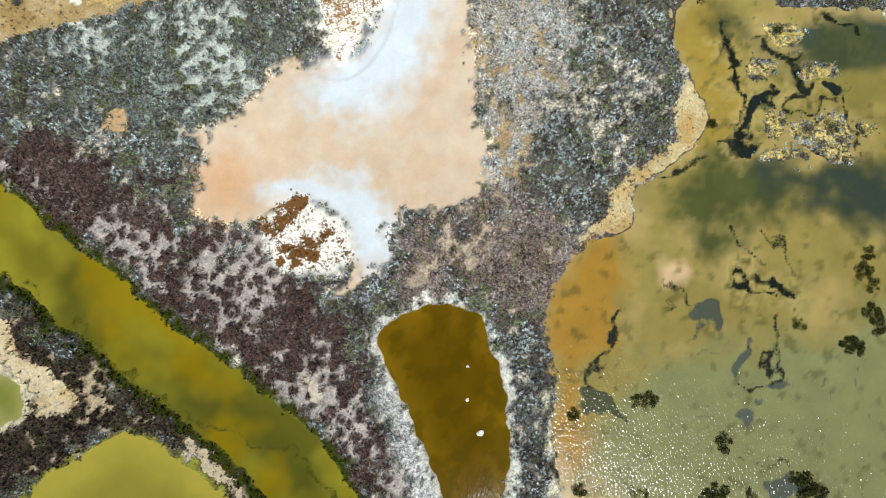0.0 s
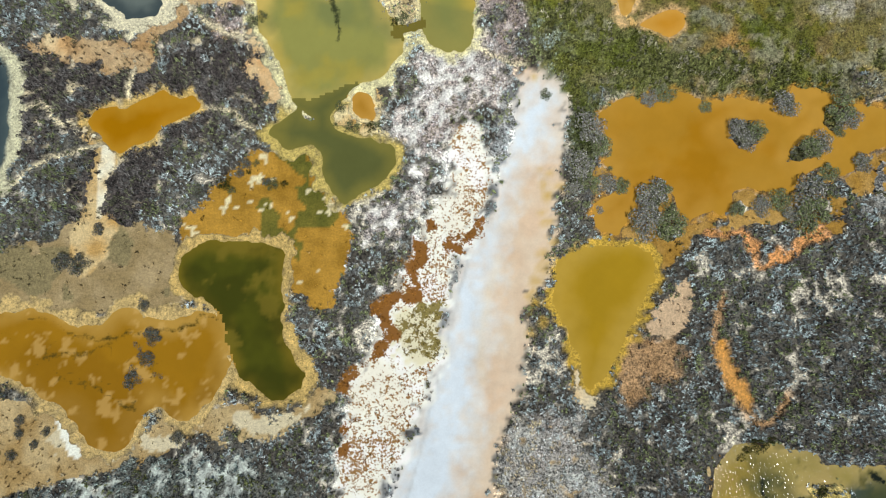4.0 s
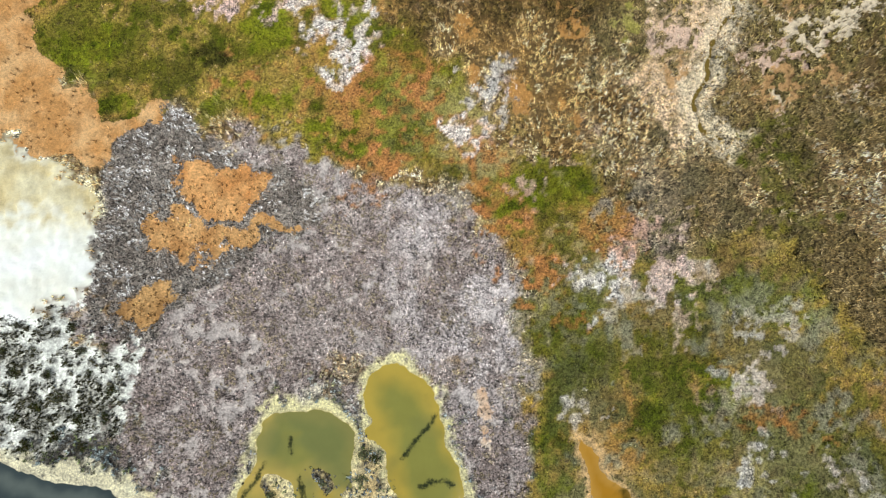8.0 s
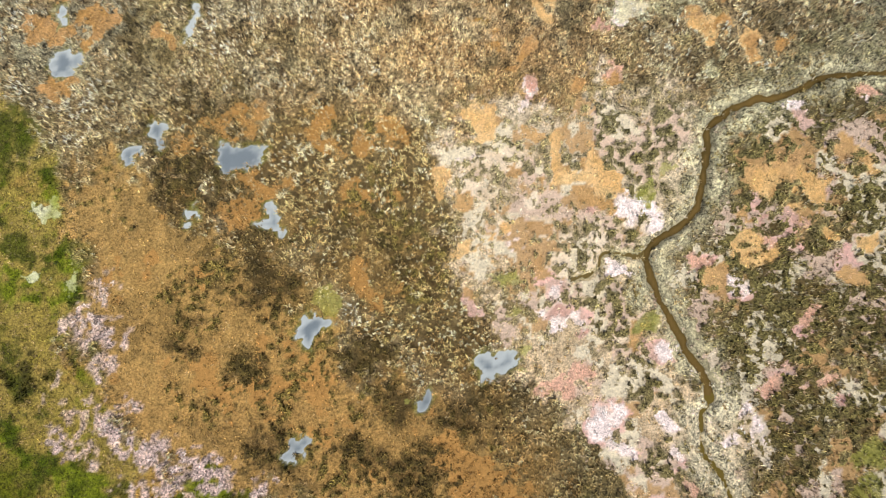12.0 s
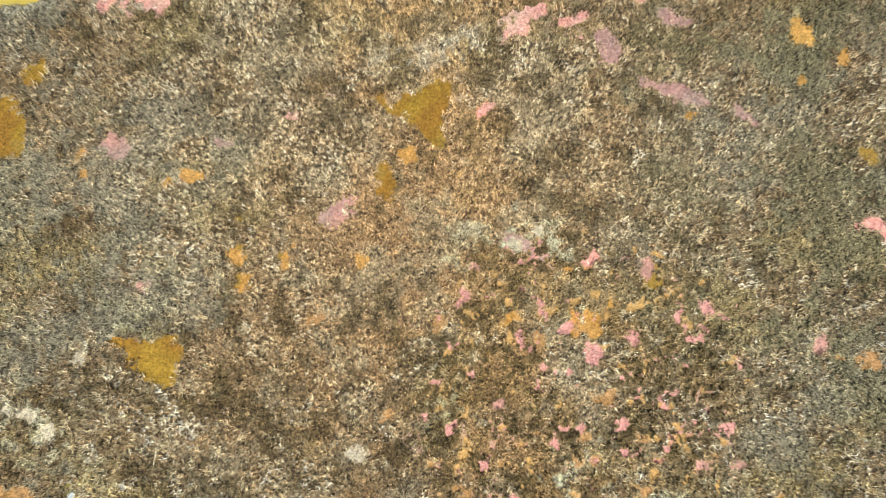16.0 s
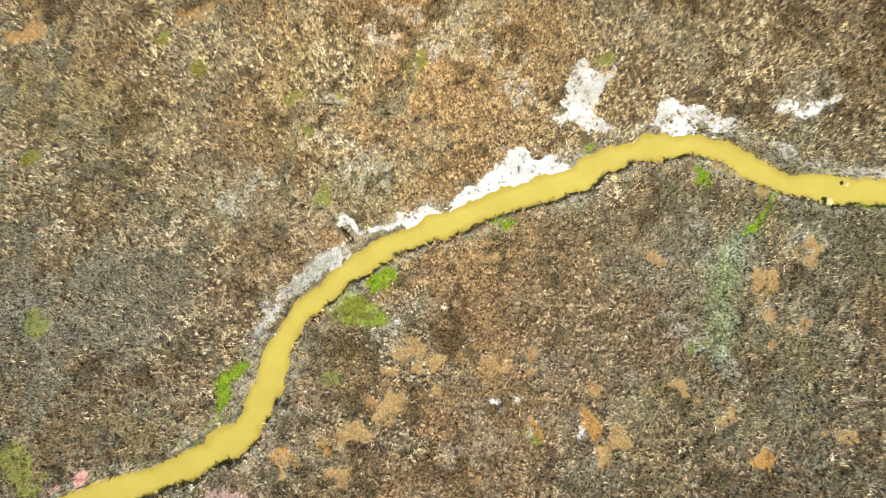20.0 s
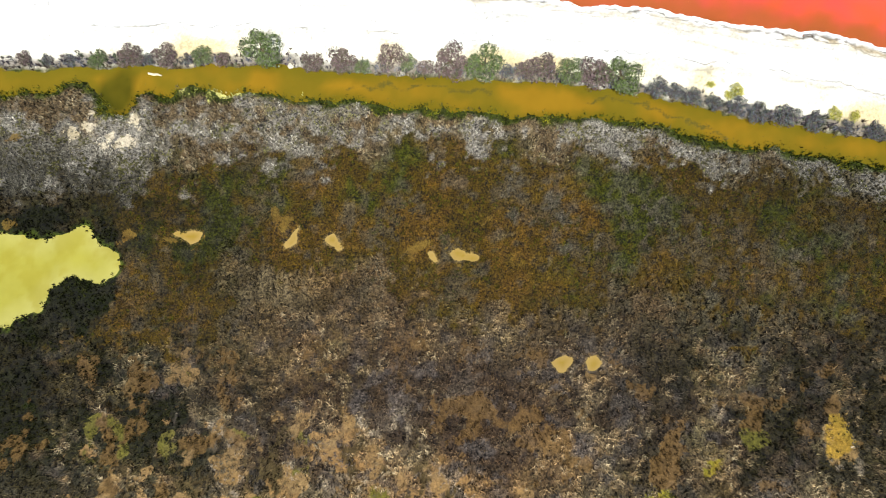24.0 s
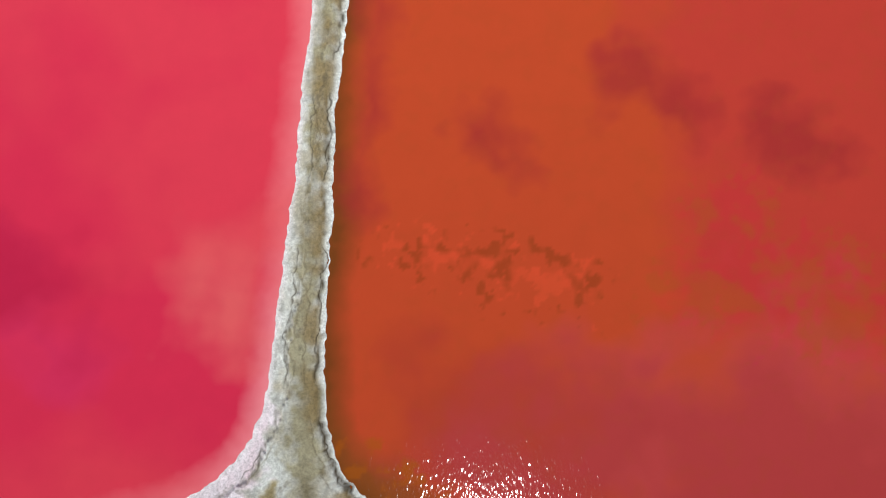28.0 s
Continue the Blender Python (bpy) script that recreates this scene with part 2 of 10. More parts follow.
PLAN["pan_white_south"] = [(-19.3, 9.2), (-16.8, 10.5), (-13.7, 11.4), (-9.6, 10.7), (-7.8, 8.8), (-7.1, 6.2), (-7.4, 3.1), (-9.7, 1.7), (-10.7, 3.7), (-11.4, 6.5), (-13.7, 8.3), (-15.8, 8.9)]
PLAN["pan_orange"] = [(-24.5, 11.6), (-21.9, 13.1), (-19.4, 11.5), (-19.8, 8.9), (-21.4, 7.2), (-23.4, 7.4), (-24.4, 9)]
PLAN["rust_isle"] = [(-18.3, 6.3), (-17.3, 7.9), (-15.2, 8.7), (-12.7, 7.9), (-11.1, 6.2), (-10.6, 3.7), (-11.2, 2.2), (-13.7, 1.7), (-16.7, 2.3), (-18.3, 3.8)]
PLAN["rust_strip"] = [(-13.7, 21.9), (-12.8, 26.7), (-12.6, 31.7), (-12, 34.6), (-8.7, 39.6), (-7.2, 43.2), (-5.1, 47.2), (-3.2, 51.9), (-2.9, 55.6), (-1.4, 57.2), (0.6, 54), (0.8, 50.3), (-0.5, 47.2), (-3.1, 44.1), (-3.5, 40.1), (-4.4, 35.5), (-6, 30.6), (-8.2, 26.2), (-10.5, 21.9), (-12.2, 20.9)]
PLAN["moss_round"] = [(-7.9, 39.6), (-5.7, 40.3), (-3.9, 39.6), (-4.2, 36.5), (-5.7, 35.5), (-7.2, 35.8), (-8.1, 37.8)]
PLAN["pale_strip"] = [(-7.6, 53), (-6, 59.4), (-3.9, 65.8), (2.4, 65.7), (2.5, 57.1), (-1.4, 57.2), (-3, 54.5), (-5.1, 49.3), (-7.7, 43.2), (-8.7, 45.2)]
PLAN["pond_olive"] = [(-26.8, 45.3), (-25, 45.8), (-22, 46), (-18.9, 45.6), (-18.2, 44.6), (-18.3, 42.5), (-18.3, 40), (-18.3, 37.4), (-17.2, 35.8), (-16.5, 34.3), (-16.7, 32.8), (-18.2, 32), (-19.7, 32.3), (-21, 33.3), (-22.3, 34.9), (-23.1, 36.7), (-23.4, 39), (-24.2, 40.5), (-27, 41.6), (-27.3, 43.2)]
PLAN["pond_green"] = [(-19.4, 56.1), (-18.2, 57.2), (-17, 58), (-17.2, 58.7), (-15.7, 58.7), (-14.3, 59.2), (-13.3, 59.6), (-12.3, 59.9), (-11.7, 60.1), (-12.4, 59.3), (-13.5, 58.2), (-14, 57.3), (-13.7, 56.3), (-12.8, 55.5), (-11.3, 55.1), (-9.8, 55), (-8.7, 54.7), (-8.4, 53.6), (-8.7, 52.4), (-9.8, 51.2), (-11.3, 49.8), (-12.7, 49.2), (-13.7, 49.5), (-14.1, 51), (-14.3, 52.4), (-14.6, 53.6), (-15.7, 54.5), (-16.9, 54.8), (-17.9, 54.4), (-18.7, 55.6)]
PLAN["flat_ochre"] = [(-46.9, 39.3), (-42.3, 39.7), (-40.3, 40), (-38.2, 38.9), (-36.1, 38.2), (-33.8, 38.5), (-32.9, 39.9), (-31.1, 40.4), (-30.3, 39.3), (-28.5, 38.9), (-26.5, 39.3), (-23.9, 39.3), (-23.1, 37.7), (-23.3, 33.9), (-24.8, 31.9), (-25.8, 30.3), (-27.3, 30.4), (-28.3, 31.9), (-29.8, 31.7), (-31.1, 30.7), (-31.3, 28.4), (-32.8, 27.9), (-34.8, 28.5), (-36.4, 30.5), (-37.9, 32), (-40.5, 33.6), (-42.6, 34.6), (-46.7, 35.2)]
PLAN["flat_gold"] = [(-18.9, 54.1), (-17.2, 54.8), (-15.2, 54.1), (-14.2, 52.9), (-14.1, 51), (-13.8, 49.1), (-12.2, 48.6), (-11.7, 46.2), (-12.7, 41.5), (-15.1, 38.7), (-16.1, 41.5), (-21.9, 42.5), (-25.8, 43.5), (-27.8, 46.3), (-27.6, 48.2), (-25.5, 49.9), (-23.5, 51.5), (-22.1, 52.5), (-21.1, 53.9)]
PLAN["flat_tan"] = [(-46.9, 45.7), (-40.8, 45.6), (-33.7, 48.4), (-27.5, 46.5), (-26.6, 40.6), (-28.9, 39.1), (-33.5, 40.7), (-38.5, 38.7), (-46.7, 40.5)]
PLAN["flat_buff"] = [(-46.2, 32), (-42.3, 33.5), (-38.7, 31.9), (-35.6, 28.4), (-31.1, 28.4), (-29.2, 32.3), (-26.7, 29.8), (-23.2, 32.3), (-20.7, 30.5), (-16.2, 31.2), (-16.2, 33.7), (-13.2, 33.6), (-15.2, 29.7), (-23.1, 28.8), (-28.1, 27.4), (-35, 25.5), (-39.9, 24.1), (-45.7, 22.2)]
PLAN["pond_mustard"] = [(-35.8, 57.3), (-35, 58.2), (-33.8, 58.6), (-32.6, 58.1), (-31.6, 58.5), (-30.1, 59.2), (-29, 59.6), (-27.6, 58.8), (-26.5, 59.4), (-26, 58.6), (-26.6, 57.8), (-27.6, 57.5), (-28.6, 56.6), (-30, 55.9), (-31.2, 55.2), (-32.7, 54.5), (-33.9, 54.3), (-34.4, 55.2), (-35, 56), (-35.6, 56.5)]
PLAN["link_tan"] = [(-35.2, 56), (-33.7, 54.5), (-33.8, 52.6), (-34.2, 49.7), (-33.2, 47.2), (-34.5, 43.6), (-36.4, 41.7), (-37.4, 43.6), (-35.2, 48.8), (-34.8, 53.1), (-36.9, 56.5)]
PLAN["pond_yellow"] = [(6.3, 43), (7.1, 44.8), (11.7, 45.2), (14.2, 44.7), (14.8, 42.4), (13.5, 39.4), (12.4, 37.9), (11.6, 35.9), (9.8, 33.4), (8.9, 32.4), (8.3, 34.4), (7.4, 36.9), (6.9, 38.9), (6, 41)]
PLAN["yellow_tail"] = [(7.6, 36.4), (10.3, 33.4), (9.7, 31.4), (8.4, 30.2), (7.5, 31.4), (7.3, 33.4)]
PLAN["lake_orange"] = [(10.6, 57.3), (11.9, 57.8), (12.9, 58.5), (15.9, 58.9), (17.3, 59.2), (18.6, 58.8), (19.8, 58.1), (22.7, 58.4), (24.2, 58.3), (26.4, 57.5), (28.1, 57), (28.8, 57.9), (27.8, 59.6), (29.2, 59.3), (30.4, 59.6), (32.1, 58.7), (34, 57.4), (36.9, 57.6), (36.7, 54.2), (34, 53.7), (32.9, 51.8), (31.7, 51.1), (30.5, 52.6), (29.3, 51.9), (27.8, 50.9), (27.2, 49.2), (24.8, 50.3), (23.4, 50.7), (21.9, 50), (21.8, 48.3), (19.9, 48.3), (18.1, 46.9), (17.2, 48.8), (16.8, 50.8), (15.1, 51), (13.6, 49.3), (12.3, 46.5), (10.1, 46.5), (9.2, 48.4), (11.9, 50.1), (12.4, 50.8), (11.5, 51.7), (11, 52.7), (11.8, 54.6), (10.6, 56.1)]
PLAN["flat_orange"] = [(8.8, 51.2), (12.4, 52.2), (27.7, 51.5), (33, 54.1), (42.2, 54), (32.7, 48.9), (30.5, 46.3), (23.9, 46.4), (22.3, 45.4), (17.3, 46.5), (16.1, 42.4), (13.7, 45), (10.2, 46.5)]
PLAN["patch_red"] = [(12.4, 36.9), (16.4, 37.3), (16.8, 34.3), (14.2, 31.9), (11.7, 31.9), (11.3, 34.4)]
PLAN["patch_tan_east"] = [(12.9, 37.9), (16, 40.3), (17.7, 43.9), (18, 38.8), (16.4, 36.8)]
PLAN["creek_orange"] = [(20.8, 40.8), (19.8, 37.3), (20.2, 34.8), (21.4, 32.3), (22.5, 30), (24, 29.5), (25.9, 32.2)]
PLAN["creek_orange_north"] = [(19.8, 46.4), (22.9, 46.4), (24.2, 42.8), (27.4, 45.3), (29.5, 46.3)]
PLAN["pond_slate"] = [(-45.7, 75.5), (-42.6, 74.2), (-39.6, 72.9), (-36.5, 71.9), (-32.4, 71.6), (-30.4, 71), (-29.6, 69.3), (-30.3, 67.3), (-32.3, 66.7), (-33.8, 67.8), (-35.4, 69.3), (-38.4, 70.4), (-42.5, 71.4), (-45.6, 71.5)]
PLAN["pond_slate_west"] = [(-49.6, 66.4), (-43.7, 63.1), (-43.2, 59.8), (-43.6, 56.6), (-43.3, 54), (-44.1, 50.8), (-48.7, 49.8)]
PLAN["pond_twin_west"] = [(-17.6, 77.7), (-15.1, 78.5), (-12.9, 78), (-11.1, 77.6), (-10.1, 76.5), (-9.9, 75.7), (-10.1, 74.2), (-10.3, 73), (-10.3, 71.7), (-9.8, 69.3), (-8.9, 67.1), (-7.8, 65.6), (-7.2, 64.6), (-7.6, 63.1), (-8.3, 61.6), (-9.6, 60.4), (-12.3, 60.1), (-14.3, 59.5), (-15, 58.7), (-17.2, 58.5), (-17.8, 59.5), (-18.3, 61.2), (-19.2, 63.2), (-19.9, 64.7), (-20.7, 66.2), (-20.9, 67.4), (-20.7, 68.7), (-20.1, 70.5), (-19.3, 72), (-18.7, 73.7), (-18.4, 75.8)]
PLAN["pond_twin_east"] = [(-8.9, 81.3), (-7.8, 81.8), (-6.1, 82.3), (-5.2, 81.4), (-4.2, 80.5), (-3, 79.3), (-2.5, 77.9), (-2.3, 76.1), (-1.8, 74.1), (-0.9, 72.3), (-0.7, 70), (-0.7, 68), (-1, 65.5), (-1.1, 63.8), (-2.4, 63.2), (-3.8, 63.5), (-4.8, 64.3), (-5.6, 65.3), (-5.9, 67.1), (-6.2, 69.6), (-6.7, 72.1), (-7.3, 74.6), (-7.9, 75.8), (-8.9, 75.9), (-9.1, 76.5), (-8.6, 77.5), (-9.1, 79), (-9.3, 80.1)]
PLAN["twin_isle"] = [(-18, 72.8), (-16.9, 72.7), (-15.6, 72.1), (-15.3, 70.7), (-15.6, 69.7), (-16.6, 70.1), (-17.7, 70.4), (-18.2, 71.4)]
PLAN["twin_isle_mid"] = [(-9.8, 75.7), (-8.3, 75.7), (-7.4, 73.4), (-6.6, 69.6), (-6.1, 66.1), (-7.3, 65.5), (-8.8, 66.6), (-9.8, 69.1), (-10.2, 71.1), (-10.1, 73.1)]
PLAN["inlet_orange"] = [(9.6, 75.8), (10.6, 74.5), (11.1, 72.9), (12, 71.9), (13.3, 71.5), (14.3, 69.4), (13.7, 67.1), (13, 66.1), (12.1, 67.9), (11.6, 69.4), (10.7, 70.9), (10, 73)]
PLAN["inlet_orange_south"] = [(15.1, 65.5), (16.6, 66.5), (18.1, 66.4), (18.4, 65.7), (17.3, 64.4), (16.1, 64.9), (14.1, 65.4)]
PLAN["pan_north"] = [(-45.7, 103), (-41.2, 102.7), (-38.1, 100.9), (-34.5, 98.4), (-33.1, 96.4), (-32.9, 92.5), (-33.3, 89.1), (-35.1, 87.2), (-38.5, 86.1), (-44.9, 86.7)]
PLAN["pan_north_tan"] = [(-45.7, 103), (-41.2, 102.7), (-38.1, 100.9), (-34.5, 98.4), (-33.1, 96.4), (-33.3, 93.5), (-36.3, 95), (-45.4, 96.5)]
PLAN["salt_scrub"] = [(-45.9, 86.6), (-36.9, 86.5), (-33.8, 86), (-29.8, 84.5), (-30.1, 78.6), (-33, 75.7), (-37.9, 74.3), (-45.3, 74.8)]
PLAN["shore_slate_north"] = [(-45.3, 75.3), (-37.9, 74.1), (-30.9, 73.3), (-27, 71.9), (-27.4, 73.3), (-27.4, 69.3), (-29.4, 69.3), (-30.4, 71), (-39.6, 73.2), (-47.3, 75.8)]
PLAN["fan_orange"] = [(-26.9, 97.8), (-26.2, 99.6), (-24.2, 100.1), (-21.6, 100.2), (-19.1, 99.5), (-17.8, 98.2), (-18.5, 97), (-19.5, 96), (-21.5, 95.7), (-25.1, 95.9)]
PLAN["fan_orange_south"] = [(-29.1, 95.3), (-25.1, 95.6), (-20, 94.8), (-16.5, 94.7), (-13.4, 94.1), (-16.5, 93.4), (-19.5, 92.9), (-22.5, 92.4), (-25, 91.2), (-26.5, 91.7), (-28.3, 92.5)]
PLAN["fan_dark"] = [(-33.5, 98.4), (-31.2, 104.9), (-24.6, 104.9), (-20.5, 101.3), (-16.5, 99.3), (-13.4, 95.8), (-13.7, 93.4), (-18.9, 91.7), (-24.3, 89.3), (-27.6, 85.4), (-33, 85.2), (-33.7, 89.6), (-32.8, 94.4)]
PLAN["strip_orange"] = [(-47.1, 130.6), (-40, 129.5), (-39.6, 122), (-38.7, 116.2), (-40.6, 114.7), (-40.1, 112.1), (-36.8, 109), (-37.3, 106.5), (-33.7, 106.4), (-33.2, 103.9), (-30.6, 104.4), (-28.2, 105.9), (-26.1, 103.9), (-31.1, 102.4), (-32, 99.4), (-35.6, 100.9), (-38.6, 100.9), (-45.8, 104)]
PLAN["lobe"] = [(-36.3, 86), (-31.5, 90.5), (-25, 92.4), (-26.6, 98), (-25.2, 103.4), (-17.6, 104.3), (-11.5, 101), (-5.4, 98.4), (-0.3, 96.3), (3.6, 92.8), (5.8, 86.3), (5.6, 78.4), (5.3, 75.5), (4.9, 66.5), (4.1, 62.3), (0.1, 63.5), (-0.8, 70.5), (-2.2, 78.2), (-5.2, 82.3), (-9.3, 81.3), (-17.4, 78.1), (-20.4, 74.2), (-21, 66.7), (-27.4, 69.8), (-27.7, 73.8), (-29.5, 75.9), (-31.2, 81)]
PLAN["green_zone"] = [(-46.6, 154.5), (-38.7, 154.4), (-34.7, 145.8), (-32.8, 138), (-33.1, 132.8), (-28.8, 125.2), (-27.2, 122.2), (-19.1, 121.6), (-8.1, 115.2), (-1.2, 109.4), (0.6, 105.7), (4, 102.2), (9, 102.1), (12.5, 100.1), (11.3, 91.8), (18.6, 91.2), (24.2, 94.1), (28.4, 91.2), (42.8, 72.6), (41.8, 58.3), (7.5, 58.6), (5.1, 62.5), (5.3, 75.5), (5.8, 86.3), (3.6, 92.8), (-0.3, 96.3), (-5.4, 98.4), (-11.5, 101), (-17.6, 104.3), (-25.2, 103.9), (-31.9, 102.7), (-37.4, 107.4), (-40.4, 112.2)]
PLAN["orange_meadow"] = [(-34.8, 148), (-30.1, 149), (-25.8, 145.3), (-20.6, 141), (-10.3, 136.8), (-8.2, 131.2), (4.9, 125), (5.8, 120.1), (-2.2, 114.2), (-7.1, 114.2), (-8.1, 115.2), (-19.1, 121.6), (-27.2, 122.2), (-28.8, 125.2), (-33.1, 132.8), (-32.8, 138)]
PLAN["brown_meadow"] = [(-29.7, 153.3), (-0, 153.1), (-0.1, 140.4), (2.9, 130.1), (9.8, 122), (11.6, 110.3), (9.5, 102.7), (9, 102.6), (4, 102.7), (0.6, 106.2), (-1.2, 110.4), (-5.1, 113.3), (5.8, 120.1), (4.9, 125), (-8.2, 131.2), (-10.3, 137.3), (-20.6, 141), (-25.8, 145.3)]
PLAN["pink_zone"] = [(-0, 154.2), (22.8, 154), (22.7, 142.9), (16.2, 139), (20, 130), (22.6, 126), (26.3, 125), (25.9, 115.1), (22.8, 110.3), (21.6, 102.7), (18.2, 102.7), (16.9, 110.3), (13.7, 120.1), (7.4, 128.6), (2.5, 137.8), (-1.1, 145.6)]
PLAN["east_meadow"] = [(24.4, 154), (46.6, 153.9), (43.5, 105.5), (23, 102.7), (25.9, 115.1), (26.3, 125), (22.6, 126.5), (20.1, 132.6), (17.2, 138.7), (23, 142.9)]
PLAN["pool_a"] = [(-21.2, 149.5), (-19.9, 149.3), (-16.9, 149.5), (-16.6, 148), (-18.4, 147.2), (-19.1, 147.6), (-20.1, 146.4), (-20.7, 148)]
PLAN["pool_b"] = [(-27.4, 150.8), (-25.9, 151.8), (-25.6, 150.6), (-25.8, 149.1), (-26.6, 149.5)]
PLAN["pool_c"] = [(-29.5, 148.3), (-28.8, 149.1), (-27.3, 149.3), (-28, 148.4), (-29.3, 147.4)]
PLAN["pool_d"] = [(-23.4, 144.2), (-22.9, 144.2), (-22.8, 142.4), (-23.4, 142.2)]
PLAN["pool_e"] = [(-16.3, 143.9), (-15.5, 144.2), (-15.2, 142.4), (-15.2, 141.2), (-15.7, 141.9), (-17.2, 142), (-16.2, 142.4)]
PLAN["pool_f"] = [(-13.8, 132.8), (-12.4, 134.5), (-10.6, 133.5), (-11.8, 132.8), (-12.3, 131.3), (-13.6, 132.1)]
PLAN["pool_g"] = [(2.2, 130.1), (3.7, 130.4), (5.7, 130.9), (5.9, 129.9), (4.4, 129.4), (3.9, 128.2), (2.7, 128.9)]
PLAN["pool_h"] = [(-36.6, 157.1), (-35.9, 158.6), (-33.5, 157.6), (-35, 156), (-36, 155.8)]
PLAN["pool_i"] = [(-36.2, 162), (-35.5, 162.3), (-35.3, 161), (-36, 160.5)]
PLAN["pool_j"] = [(-23.6, 163), (-22.8, 162.8), (-23.1, 160.9), (-24, 158.8), (-24.6, 159.1), (-23.6, 160.7)]
PLAN["pool_k"] = [(-32.6, 166.5), (-31.8, 167.1), (-31.8, 165.7), (-32.5, 165.5)]
PLAN["pool_l"] = [(-2.7, 127.5), (-2, 127.7), (-2.2, 125.8), (-2.9, 125.3)]
PLAN["pool_m"] = [(-14.9, 122.1), (-13.7, 122.9), (-12.7, 123.5), (-11.9, 122.9), (-12.9, 122.1), (-14.4, 121.5)]
PLAN["pool_n"] = [(-9.9, 261.5), (-8.4, 261.6), (-8.8, 260.5), (-9.7, 260.6)]
PLAN["creek_brown"] = [(45.2, 156.3), (39.2, 156), (35.7, 155.7), (32.6, 154.7), (30.1, 153.7), (26, 152.7), (23.4, 150.6), (22.7, 147.9), (22.6, 145.3), (22.2, 143.4), (20.2, 141.9), (17.6, 139.9), (17, 139), (18.5, 135.5), (19.4, 133), (21.3, 130.6), (22.2, 128.2), (22.7, 126.7)]
PLAN["creek_brown_tail"] = [(22.7, 126.7), (21.8, 124), (22.2, 121.5), (23.6, 119.5), (24.6, 117.6), (24.7, 114.6), (22.9, 112.2), (22, 108.9), (21.4, 107.1), (20.6, 105.6), (21.3, 102.5), (23.5, 101.5)]
PLAN["creek_side"] = [(16.7, 139.3), (14.2, 140), (13.2, 138.2), (11.1, 137.2)]
PLAN["creek_gold"] = [(-45.6, 210.6), (-39.5, 212), (-34.4, 213.1), (-29.4, 214.6), (-24.3, 216.3), (-19.2, 218.5), (-17.1, 220.6), (-17.3, 219), (-14.9, 222.2), (-13.8, 225.1), (-13.1, 228.1), (-11.7, 230.6), (-9.3, 233.1), (-6.3, 235.6), (-2.8, 237.7), (2.2, 240), (7.2, 241.8), (12.2, 243.2), (16.3, 245.5), (19.8, 246.8), (23.9, 247.2), (27.4, 246.4), (29.9, 244.1), (33.4, 243.1), (37.4, 242.8), (47, 242.8)]
PLAN["creek_gold_side"] = [(-6.3, 237.4), (-7.7, 239.1), (-9.5, 240.6), (-11.5, 240.9), (-13.6, 243.1), (-12.9, 244.7), (-12, 245.5), (-11.7, 247.8), (-12, 249.9), (-8.2, 250.4), (-6.5, 249.3), (-3, 249.7), (-1.9, 250.2), (-1.3, 254.2)]
PLAN["salt_bank"] = [(-6.1, 237.9), (-2.9, 239.2), (1.1, 240.7), (6.2, 242.3), (10.2, 243.5), (14, 245), (12.7, 245.7), (10.2, 245.5), (8.2, 244.4), (7.4, 246.2), (6.4, 246.2), (6.2, 244.4), (4.1, 243.3), (1.6, 242.5), (0.6, 241.3), (-2.9, 239.9), (-5.4, 239.2), (-7.7, 239.4)]
PLAN["salt_bank_west"] = [(-14.7, 229.6), (-13.2, 231.1), (-10.8, 233.6), (-8.8, 235.1), (-6.9, 237.1), (-7.9, 237.6), (-10.8, 235.6), (-12.3, 234.1), (-12.7, 232.1), (-14.2, 231)]
PLAN["straw_strip"] = [(24.6, 229.5), (24.2, 235.5), (27.3, 239), (28.3, 238.5), (26.7, 233.5), (27.1, 230.5), (25, 227.6)]
PLAN["green_pool"] = [(-9.2, 231.1), (-7.8, 232.9), (-5.8, 233.4), (-5, 232.6), (-3.8, 231.9), (-3.7, 230.7), (-6.7, 230.5)]
PLAN["green_tuft_a"] = [(5.2, 239.8), (6.7, 240.4), (7.9, 240.1), (7.2, 238.8), (5.9, 238.9)]
PLAN["green_tuft_b"] = [(13.3, 246), (14, 246.6), (14.6, 245.9), (14, 245.2)]
PLAN["green_tuft_c"] = [(27.6, 239.3), (29.6, 240.6), (30.7, 242.6), (31.5, 242.1), (29.8, 240.1), (28.3, 238.5)]
PLAN["green_tuft_d"] = [(23.1, 245.6), (24.1, 244.8), (25.6, 243.8), (24.4, 243), (23.4, 244.3)]
PLAN["pink_a"] = [(17.2, 203.9), (19.2, 203.1), (21.7, 202.9), (24.9, 201.4), (23.7, 200.6), (21.2, 201.6), (18.7, 202.1)]
PLAN["pink_b"] = [(26.7, 201.9), (27.7, 201.4), (29.1, 199.4), (28.4, 198.9), (26.9, 200.1)]
PLAN["pink_c"] = [(14.2, 207.5), (16.3, 208), (17.2, 205.9), (15.7, 205.2), (14.2, 205.9)]
PLAN["pink_d"] = [(-10.3, 191.2), (-8.9, 192.1), (-8.5, 193.3), (-7.9, 191.8), (-8.8, 189.8), (-9.9, 190.2)]
PLAN["pink_e"] = [(-30.8, 197.7), (-28.7, 198.5), (-28, 197.3), (-29.1, 195.6), (-30.4, 196.5)]
PLAN["pink_f"] = [(-20.4, 198.5), (-18.9, 198.3), (-18.7, 197.3), (-20.1, 197.4)]
PLAN["pink_g"] = [(-18.3, 216.3), (-16, 216.6), (-15.5, 215), (-17, 213.4), (-18.3, 214.5)]
